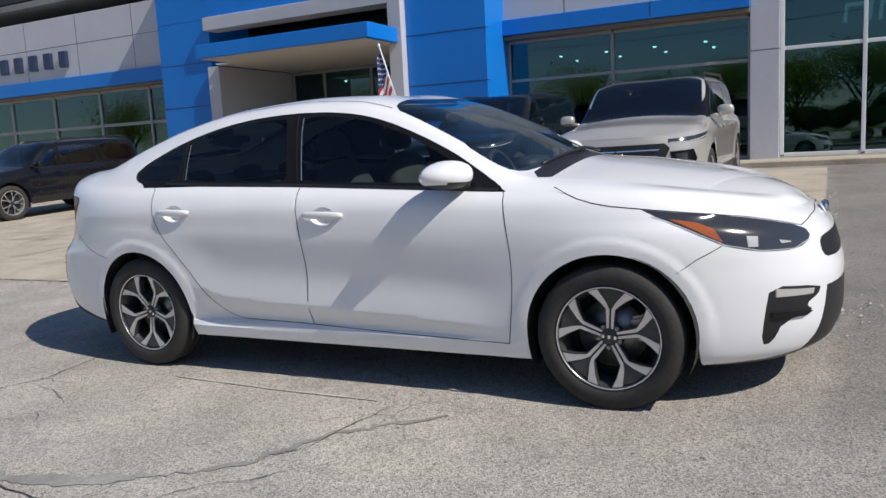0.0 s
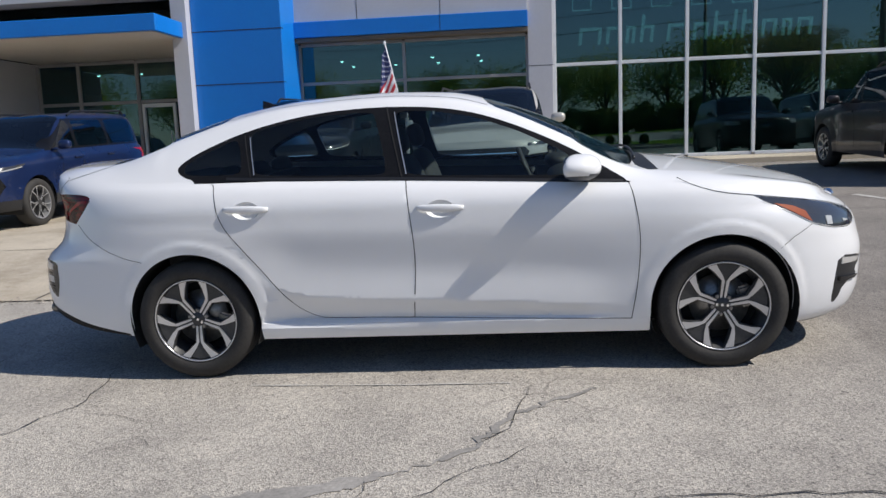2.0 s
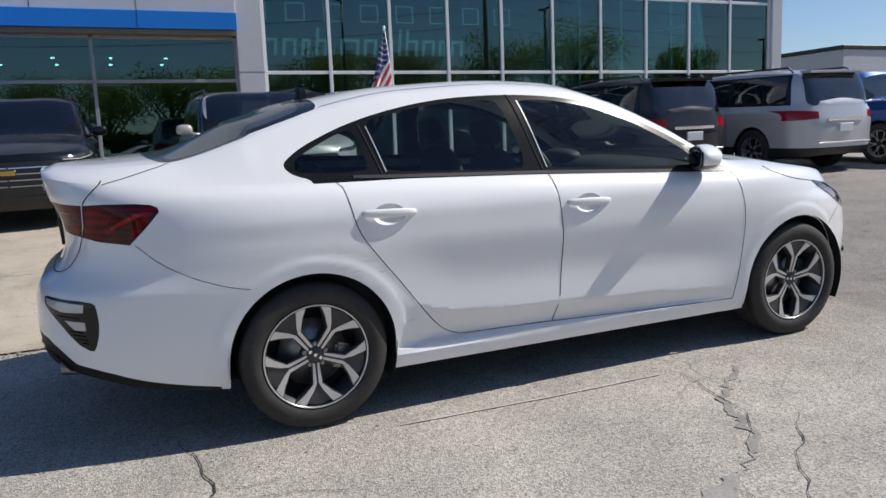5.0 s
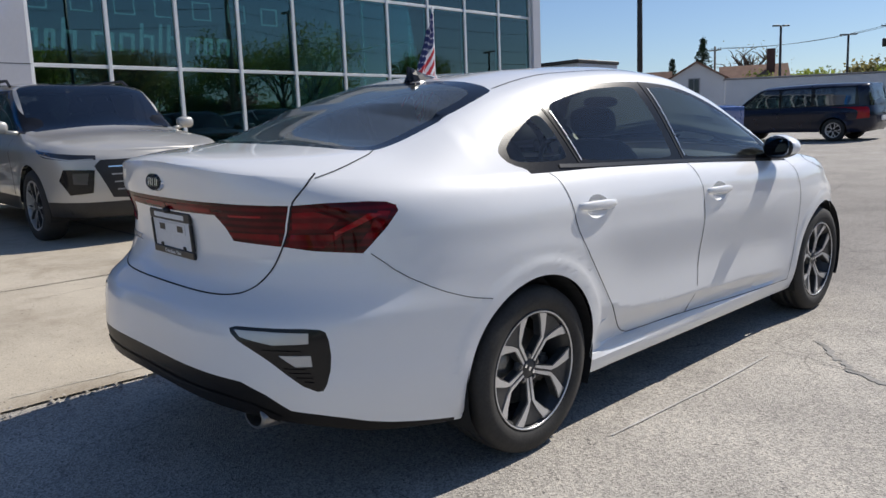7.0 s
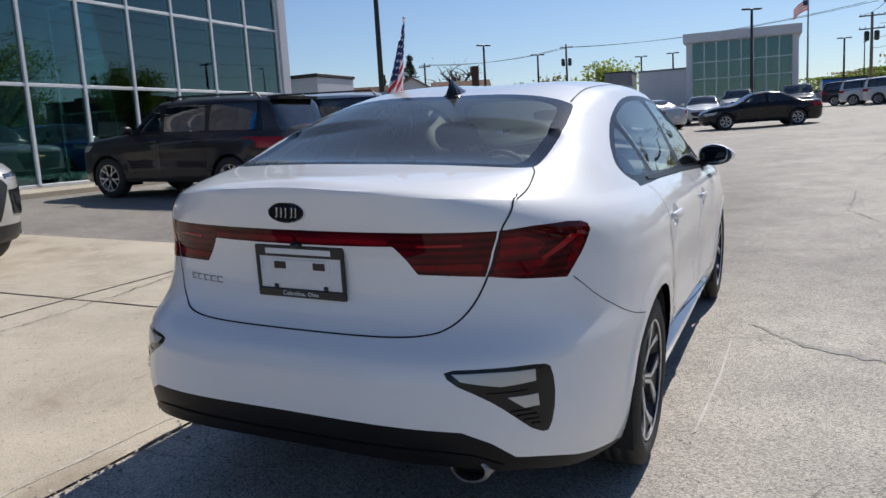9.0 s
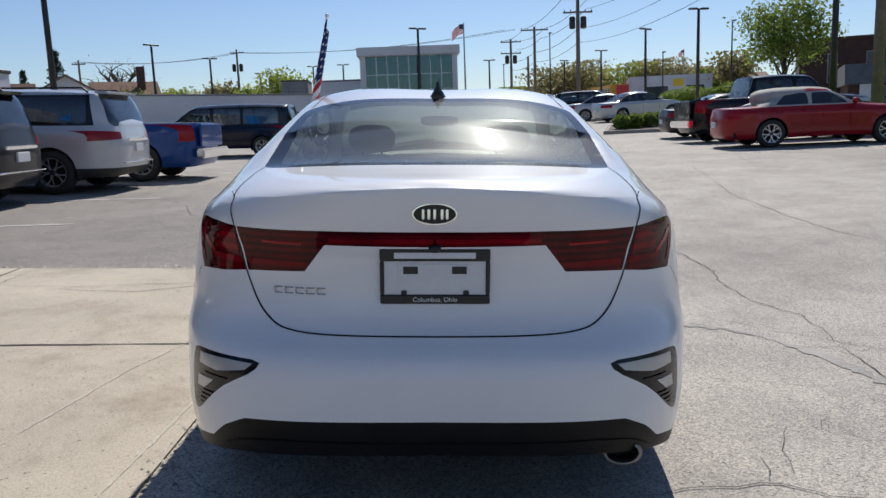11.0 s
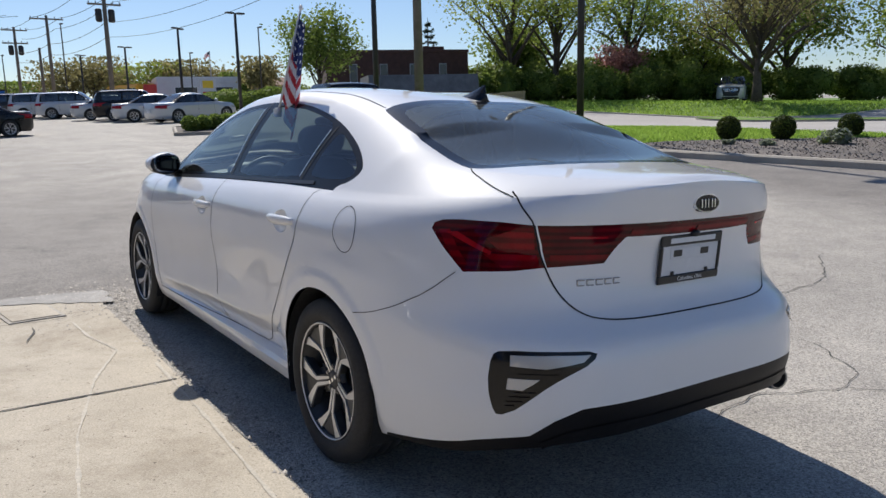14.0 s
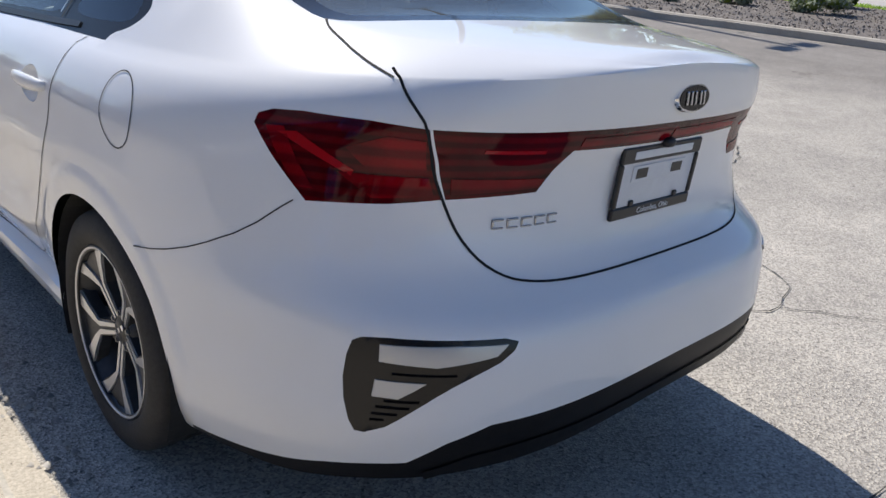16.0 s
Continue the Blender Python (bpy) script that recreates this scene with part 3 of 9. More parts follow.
# pale bars hung deep inside the showroom, in the place of two words, and square frames above them
# their glow comes from the material; no lamp lights them
def hung_bar(x, w, h, z=4.10):
    bm = bmesh.new()
    k = 0.10
    lean = 0.10
    def slant(x0, x1, z0, z1):
        prism(bm, [(x0 + lean * (z0 - z), z0), (x1 + lean * (z0 - z), z0), (x1 + lean * (z1 - z), z1), (x0 + lean * (z1 - z), z1)], 21.46, 21.50, "y")
    slant(x, x + k, z, z + h)
    if w > 0.15:
        slant(x + w - k, x + w, z, z + 0.54)
        slant(x + k + 0.003, x + w - k - 0.003, z + 0.44, z + 0.54)
    return tagged(part("sign_bar", bm, PALE_GLOW), "pale sign bar with an added glow inside the showroom", "sign", "sign bars in the showroom")


xx = 2.42
for w, h in ((0.72, 0.54), (0.46, 0.54), (0.30, 0.54), (0.42, 0.88), (0, 0), (0.66, 0.54), (0.46, 0.54), (0.44, 0.88), (0.10, 0.88), (0.46, 0.88), (0.46, 0.54), (0.30, 0.54), (0.46, 0.54)):
    if h:
        hung_bar(xx, w, h)
    xx += w + 0.17 if h else 0.26
wall("wall_behind_sign", (1.3, 21.503, FLOOR), (12.2, 21.65, 6.74), ROOM, "plain wall in dimmed grey that carries the sign bars")
for i in range(8):
    x = 2.55 + 1.27 * i
    bm = bmesh.new()
    for lo, hi in (((x - 0.32, 21.46, 5.74), (x + 0.32, 21.5, 5.775)), ((x - 0.32, 21.46, 5.2), (x + 0.32, 21.5, 5.235)), ((x - 0.32, 21.46, 5.238), (x - 0.285, 21.5, 5.737)), ((x + 0.285, 21.46, 5.238), (x + 0.32, 21.5, 5.737))):
        box(bm, lo, hi)
    tagged(part("square_frame", bm, PALE_GLOW), "thin pale square frame hung inside the showroom", "frame", "square frames in the showroom")
# showroom inside, a closed box in dimmed greys
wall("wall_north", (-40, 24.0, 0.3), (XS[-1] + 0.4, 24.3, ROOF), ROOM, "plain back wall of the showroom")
tagged(boxed("floor", (-40, 13.72, 0.3), (XS[-1] + 0.2, 24.0, FLOOR), ROOM_FLOOR), "tiled showroom floor in dimmed grey", "floor", kind="structure")
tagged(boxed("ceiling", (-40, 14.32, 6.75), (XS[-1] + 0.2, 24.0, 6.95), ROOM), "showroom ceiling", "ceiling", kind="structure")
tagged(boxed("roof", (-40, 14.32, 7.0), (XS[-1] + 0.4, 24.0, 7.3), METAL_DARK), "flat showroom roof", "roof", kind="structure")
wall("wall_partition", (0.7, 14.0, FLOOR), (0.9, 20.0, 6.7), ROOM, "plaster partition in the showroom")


# ---------------------------------------------------------------- vehicles: shells by two smooth families of curves
from mathutils.geometry import delaunay_2d_cdt


def inside(poly, p):
    x, y = p
    hit = False
    j = len(poly) - 1
    for i in range(len(poly)):
        (xi, yi), (xj, yj) = poly[i], poly[j]
        if (yi > y) != (yj > y) and x < (xj - xi) * (y - yi) / (yj - yi) + xi:
            hit = not hit
        j = i
    return hit


def dense(pts, d, closed=True):
    out = []
    n = len(pts)
    for i in range(n if closed else n - 1):
        a, b = pts[i], pts[(i + 1) % n]
        k = max(1, int(math.hypot(b[0] - a[0], b[1] - a[1]) / d))
        out += [(a[0] + (b[0] - a[0]) * j / k, a[1] + (b[1] - a[1]) * j / k) for j in range(k)]
    if not closed:
        out.append(pts[-1])
    return out


def rounded(pts, times=2, closed=True, hold=()):
    """Cuts the corners of an outline, time and again; corners named in hold stay sharp."""
    pts = [(p[0], p[1], i in hold) for i, p in enumerate(pts)]
    for _ in range(times):
        out = []
        n = len(pts)
        for i in range(n):
            if not closed and i in (0, n - 1) or pts[i][2]:
                out.append(pts[i])
                continue
            a, b, c = pts[i - 1], pts[i], pts[(i + 1) % n]
            out.append((b[0] + (a[0] - b[0]) * 0.25, b[1] + (a[1] - b[1]) * 0.25, False))
            out.append((b[0] + (c[0] - b[0]) * 0.25, b[1] + (c[1] - b[1]) * 0.25, False))
        pts = out
    return [(p[0], p[1]) for p in pts]


class Shell:
    """The outer skin of half a vehicle. The tub runs round from the tail (u least) to the nose; over it the top spans to the middle.
    tub(u, w): w is 0 at the bottom edge and 1 at the shoulder. top(u, v): v is 0 at the shoulder and 1 on the middle line."""

    def __init__(self, c):
        self.c = c
        self.K = c.get("K", 0.95)
        self.x0r, self.x0f = c["x0r"], c["x0f"]
        self.umin, self.umax = self.x0r - self.K * math.pi / 2, self.x0f + self.K * math.pi / 2
        self.xr, self.xf, self.shoulder = curve(c["rear"]), curve(c["front"]), curve(c["shoulder"])
        self.width, self.inset, self.rail_y, self.rail_z, self.mid = curve(c["width"]), curve(c["inset"]), curve(c["rail_y"]), curve(c["rail_z"]), curve(c["middle"])
        self.zbot = curve(c["bottom"])
        self.soft = curve(c.get("soft", [(-9, 1.0), (9, 1.0)]))
        self.half = c["half"]

    def tub_z(self, u, z):
        if u < self.x0r:
            th, sgn, x0, xe, p = (self.x0r - u) / self.K, -1, self.x0r, self.xr(z), self.c["p_rear"](z)
        elif u > self.x0f:
            th, sgn, x0, xe, p = (u - self.x0f) / self.K, 1, self.x0f, self.xf(z), self.c["p_front"](z)
        else:
            th, sgn, x0, xe, p = 0.0, 0, u, u, 2.0
        th = min(math.pi / 2, max(0.0, th))
        x = x0 + sgn * abs(xe - x0) * math.sin(th) ** (2 / p) if sgn else u
        side = self.half - self.width(z) - self.inset(self.shoulder(u) - z) * self.soft(u)
        side += self.c["shape"](x, z) if "shape" in self.c else 0.0
        y = side * (max(0.0, math.cos(th)) ** (2 / p) if sgn else 1.0)
        if th >= math.pi / 2 - 1e-6:
            y = 0.0
        return Vector((x, y, z))

    def tub(self, u, w):
        b = self.zbot(u)
        return self.tub_z(u, b + (self.shoulder(u) - b) * w)

    def top(self, u, v):
        s = self.tub(u, 1.0)
        x = s.x
        k = s.y / max(0.05, self.half - self.inset(0) * self.soft(u))
        k = min(1.0, k * 1.02)
        r = Vector((self.rail_y(x) * k, self.rail_z(x)))
        a = Vector((s.y, s.z))
        c = Vector((0.0, self.mid(x)))
        k2 = sstep(0.0, 0.5, k)
        r.y = a.y + (r.y - a.y) * k2
        c.y = a.y + (c.y - a.y) * k2
        d = (c - a)
        tr = Vector((-1.0, 0.32 if c.y - a.y > 0.25 else 0.03)).normalized()
        if v < 0.5:
            t = v * 2
            L = (r - a).length
            ta, tb = (r - a).normalized() + Vector((0.0, 0.22)), ((r - a).normalized() * 0.55 + tr * 0.45)
            p, q = a, r
        else:
            t = v * 2 - 1
            L = (c - r).length
            ta, tb = tr, Vector((-1.0, 0.0))
            p, q = r, c
            if c.y - a.y > 0.25:
                ta = Vector((-1.0, 0.38)).normalized()
            else:
                ta = Vector((-1.0, 0.10)).normalized()
        h00, h10, h01, h11 = (1 + 2 * t) * (1 - t) ** 2, t * (1 - t) ** 2, t * t * (3 - 2 * t), t * t * (t - 1)
        g = p * h00 + ta * (L * h10) + q * h01 + tb * (L * h11)
        return Vector((x, g.x, g.y))

    def at(self, kind, p):
        return self.tub(*p) if kind == "tub" else self.top(*p)

    def normal(self, kind, p, e=0.004):
        f = (lambda q: self.tub(*q)) if kind == "tub" else (lambda q: self.top(*q))
        lo = 0.0
        v0, v1 = max(lo, p[1] - e), min(1.0, p[1] + e)
        a = f((p[0] + e, p[1])) - f((p[0] - e, p[1]))
        b = f((p[0], v1)) - f((p[0], v0))
        n = b.cross(a)
        n = n.normalized() if n.length > 0 else Vector((0, 1, 0))
        if kind == "top" and n.z < 0 or kind == "tub" and n.y < -0.3:
            n = -n
        return n

    def find(self, kind, how, a, b):
        """The place on the skin seen from the side (how xz), from behind or before (yz, yzf) or from above (xy)."""
        if kind == "tub":
            lo, hi = (self.umin, self.umax) if how == "xz" else ((self.umin, self.x0r) if how == "yz" else (self.x0f, self.umax))
            for _ in range(40):
                m = (lo + hi) / 2
                p = self.tub_z(m, b)
                less = p.x < a if how == "xz" else (p.y < a if how == "yz" else p.y > a)
                lo, hi = (m, hi) if less else (lo, m)
            u = (lo + hi) / 2
            z0 = self.zbot(u)
            return (u, (b - z0) / (self.shoulder(u) - z0))
        lo, hi = self.umin, self.umax
        for _ in range(40):
            m = (lo + hi) / 2
            lo, hi = (m, hi) if self.tub(m, 1.0).x < a else (lo, m)
        u = (lo + hi) / 2
        lo, hi = 0.0, 1.0
        for _ in range(30):
            m = (lo + hi) / 2
            p = self.top(u, m)
            less = p.z < b if how == "xz" else p.y > b
            lo, hi = (m, hi) if less else (lo, m)
        return (u, (lo + hi) / 2)

    def outline(self, kind, how, pts, d=0.03, closed=True):
        return [self.find(kind, how, a, b) for a, b in dense(pts, d, closed)]

    def triangles(self, kind, lines, du=0.04, dv=0.04, u0=None, u1=None):
        """Cuts the whole sheet along the lines: places in (u, v) and triangles."""
        u0, u1 = self.umin if u0 is None else u0, self.umax if u1 is None else u1
        nu, nv = int((u1 - u0) / du), int(1 / dv)
        pts, edges = [], []
        for i in range(nu + 1):
            for j in range(nv + 1):
                pts.append((u0 + (u1 - u0) * i / nu, j / nv))
        for i in range(nu):
            edges += [(i * (nv + 1), (i + 1) * (nv + 1)), (i * (nv + 1) + nv, (i + 1) * (nv + 1) + nv)]
        for line, closed in lines:
            k = len(pts)
            pts += [(min(u1, max(u0, p[0])), min(1.0, max(0.0, p[1]))) for p in line]
            n = len(line)
            edges += [(k + i, k + (i + 1) % n) for i in range(n if closed else n - 1)]
        out = delaunay_2d_cdt([Vector(p) for p in pts], edges, [], 0, 1e-5)
        return [tuple(v) for v in out[0]], out[2]


def skin(shell, sheets, cuts, du, dv):
    """sheets: for tub and top, regions in order: (name, outline or None). Returns for each name its triangles in space."""
    got = {}
    for kind in ("tub", "top"):
        regions = sheets[kind]
        regions = [(n, dense(r, 0.03) if r else None) for n, r in regions]
        lines = [(r[1], True) for r in regions if r[1]] + [(l, False) for k, l in cuts if k == kind]
        vs, fs = shell.triangles(kind, lines, du, dv)
        P = [shell.at(kind, v) for v in vs]
        boxes = [(min(p[0] for p in r[1]), max(p[0] for p in r[1]), min(p[1] for p in r[1]), max(p[1] for p in r[1])) if r[1] else None for r in regions]
        for f in fs:
            c = (sum(vs[i][0] for i in f) / len(f), sum(vs[i][1] for i in f) / len(f))
            for (name, poly), bb in zip(regions, boxes):
                if poly is None or (bb[0] <= c[0] <= bb[1] and bb[2] <= c[1] <= bb[3] and inside(poly, c)):
                    if name:
                        got.setdefault(name, []).append([P[i] for i in f])
                    break
    return got


def skin_mesh(tris, sides, thick=0.0):
    """A mesh of triangles on the left (+1), the right (-1) or both sides."""
    bm = bmesh.new()
    table = {}

    def vert(p, s):
        key = (round(p.x, 4), round(p.y * s, 4), round(p.z, 4))
        if key not in table:
            table[key] = bm.verts.new((p.x, p.y * s, p.z))
        return table[key]
    for s in sides:
        for t in tris:
            vs = [vert(p, s) for p in t]
            if len(set(vs)) < 3:
                continue
            a, b, c = (v.co for v in vs[:3])
            n = (b - a).cross(c - a)
            out = Vector((0.25 * max(-1, min(1, (a.x + b.x + c.x) / 3 - 0)), (a.y + b.y + c.y) / 3, 0.9 if (a.z + b.z + c.z) / 3 > 1.0 else 0.0))
            ref = Vector((a.x * 0.45, a.y * 1.5, (a.z - 0.62) * 1.2))
            if n.dot(ref) < 0:
                vs = vs[::-1]
            try:
                bm.faces.new(vs)
            except ValueError:
                pass
    bmesh.ops.recalc_face_normals(bm, faces=bm.faces)
    c = sum((f.normal.dot(Vector((f.calc_center_median().x * 0.45, f.calc_center_median().y * 1.5, (f.calc_center_median().z - 0.62) * 1.2))) for f in bm.faces))
    if c < 0:
        bmesh.ops.reverse_faces(bm, faces=bm.faces)
    bm.normal_update()
    for e in bm.edges:
        if len(e.link_faces) == 2 and e.calc_face_angle(0.0) > radians(32):
            e.smooth = False
    if thick:
        bmesh.ops.solidify(bm, geom=bm.faces[:], thickness=thick)
    return bm


def seam(bm, shell, kind, line, sides, width=0.005, lift=0.0012):
    for s in sides:
        rows = []
        ps = [shell.at(kind, p) for p in line]
        for i, p in enumerate(line):
            n = shell.normal(kind, p)
            t = ps[min(len(ps) - 1, i + 1)] - ps[max(0, i - 1)]
            t = t.normalized() if t.length > 0 else Vector((1, 0, 0))
            side = n.cross(t)
            side = side.normalized() if side.length > 0 else Vector((0, 0, 1))
            q = ps[i] + n * lift
            a, b = q + side * width / 2, q - side * width / 2
            rows.append((bm.verts.new((a.x, a.y * s, a.z)), bm.verts.new((b.x, b.y * s, b.z))))
        for (a, b), (c, d) in zip(rows, rows[1:]):
            bm.faces.new((a, b, d, c))
    return bm


def pad(shell, kind, line, lift, mat_bm=None, sides=(1,), inner=0.0, du=0.02):
    """A flush patch over an outline, lifted off the skin and turned down at its rim."""
    bm = mat_bm or bmesh.new()
    pts, edges = list(line), [(i, (i + 1) % len(line)) for i in range(len(line))]
    us, vs = [p[0] for p in line], [p[1] for p in line]
    nu, nv = max(2, int((max(us) - min(us)) / du)), max(2, int((max(vs) - min(vs)) / du))
    for i in range(1, nu):
        for j in range(1, nv):
            p = (min(us) + (max(us) - min(us)) * i / nu, min(vs) + (max(vs) - min(vs)) * j / nv)
            if inside(line, p):
                pts.append(p)
    out = delaunay_2d_cdt([Vector(p) for p in pts], edges, [], 1, 1e-6)
    for s in sides:
        V, B = [], []
        for v in out[0]:
            p, n = shell.at(kind, tuple(v)), shell.normal(kind, tuple(v))
            q = p + n * lift
            V.append(bm.verts.new((q.x, q.y * s, q.z)))
        fs = []
        for f in out[2]:
            try:
                fs.append(bm.faces.new([V[i] for i in f]))
            except ValueError:
                pass
        es = [e for f in fs for e in f.edges if len(e.link_faces) == 1]
        r = bmesh.ops.extrude_edge_only(bm, edges=list(set(es)))
        new_vs = [g for g in r["geom"] if isinstance(g, bmesh.types.BMVert)]
        for v in new_vs:
            v.co.y -= s * (abs(lift) + 0.004) * (0.7 if abs(v.co.x) < 1.9 else 0.3)
            v.co.x -= math.copysign((abs(lift) + 0.004) * (0.0 if abs(v.co.x) < 1.7 else 0.8), v.co.x)
    bmesh.ops.recalc_face_normals(bm, faces=bm.faces)
    bm.normal_update()
    for e in bm.edges:
        if len(e.link_faces) == 2 and e.calc_face_angle(0.0) > radians(35):
            e.smooth = False
    return bm

# ---------------------------------------------------------------- materials of vehicles
WHITE_PAINT = car_paint("white car paint", (0.82, 0.825, 0.835), 0.0, 0.45)
bsdf(WHITE_PAINT).inputs["Specular IOR Level"].default_value = 0.2
GLASS_TINT = glass_pane("tinted side glass", (0.70, 0.79, 0.77), 0.0, 1.5, 0.0)
GLASS_CLEAR = glass_pane("windscreen glass", (0.80, 0.89, 0.86), 0.05, 1.5, 0.0, (0.92, 1.0, 0.97))
GLASS_REAR = glass_pane("dusty rear glass", (0.78, 0.87, 0.84), 0.04, 1.52, 0.0, (0.94, 1.0, 0.97), 0.11)
TRIM_GLOSS = material("gloss black trim", (0.008, 0.008, 0.009), 0.2, 0, 0.25, spec=0.25)
TRIM_SATIN = varied("satin black window trim", (0.010, 0.010, 0.011), (0.014, 0.014, 0.015), 6.0, 0.26, 80.0, 0.01)
bsdf(TRIM_SATIN).inputs["Specular IOR Level"].default_value = 0.18
TYRE = varied("tyre rubber", (0.022, 0.021, 0.020), (0.040, 0.037, 0.034), 7.0, 0.75, 90.0, 0.25)
RIM_FACE = material("machined alloy", (0.66, 0.66, 0.67), 0.32, 0.75)
RIM_DARK = varied("dark grey alloy", (0.035, 0.036, 0.038), (0.05, 0.05, 0.052), 8.0, 0.4, 80.0, 0.05)
STEEL = varied("brake steel", (0.25, 0.24, 0.23), (0.36, 0.35, 0.34), 9.0, 0.35, 60.0, 0.1, metal=0.8)
CHROME = material("chrome", (0.82, 0.83, 0.85), 0.08, 1.0)
DARK_CHROME = material("dark chrome", (0.36, 0.37, 0.39), 0.2, 1.0)
SEAM_MAT = material("panel gap shadow", (0.012, 0.012, 0.013), 0.9)
LINER = varied("wheel arch liner", (0.010, 0.010, 0.011), (0.02, 0.02, 0.02), 9.0, 0.9, 60.0, 0.3)
CLOTH = varied("dark seat cloth", (0.030, 0.031, 0.034), (0.045, 0.046, 0.05), 6.0, 0.85, 160.0, 0.3)
DASH = varied("dark dashboard plastic", (0.020, 0.020, 0.022), (0.03, 0.03, 0.032), 6.0, 0.6, 120.0, 0.2)
HEADLINER = varied("grey headliner", (0.30, 0.30, 0.30), (0.36, 0.36, 0.36), 5.0, 0.9, 120.0, 0.1)
def lens_red(name, c1, c2, fins):
    """A glossy red lens over fine level fins."""
    m = material(name, c1, 0.06, 0, 0.5, spec=0.0)
    w = node(m, "ShaderNodeTexWave", Scale=fins, Distortion=0.6, Detail=1.0)
    w.bands_direction = "Z"
    link(m, place(m), w.inputs["Vector"])
    soft = noise_tex(m, place(m), 7.0, 2.0)
    c = ramp(m, w.outputs["Fac"], [(0.2, c1), (0.8, c2)])
    link(m, mixed(m, 1.0, c, ramp(m, soft, [(0.35, (0.6,) * 3), (0.65, (1.25,) * 3)]), "MULTIPLY"), bsdf(m).inputs["Base Color"])
    return m


RED_LENS = lens_red("red lamp lens", (0.10, 0.0015, 0.005), (0.19, 0.002, 0.006), 9.0)
RED_DEEP = lens_red("deep red lamp lens", (0.045, 0.001, 0.003), (0.095, 0.0012, 0.004), 14.0)
VALANCE = varied("black valance plastic", (0.006, 0.006, 0.007), (0.010, 0.010, 0.011), 7.0, 0.45, 110.0, 0.05)
bsdf(VALANCE).inputs["Specular IOR Level"].default_value = 0.2
RED_BRIGHT = material("bright red reflector", (0.30, 0.005, 0.010), 0.12, 0, 0.8, spec=0.0)
AMBER = material("amber lens", (0.34, 0.085, 0.015), 0.12, 0, 1.0)
LAMP_WHITE = material("white lamp reflector", (0.52, 0.51, 0.49), 0.25, 0.2, 0.6)
LAMP_GREY = material("smoked lamp inner", (0.035, 0.036, 0.04), 0.12, 0, 0.6)
PLATE_WHITE = varied("white paper plate", (0.66, 0.67, 0.69), (0.71, 0.72, 0.74), 3.0, 0.45, 60.0, 0.01, fine=0.04)


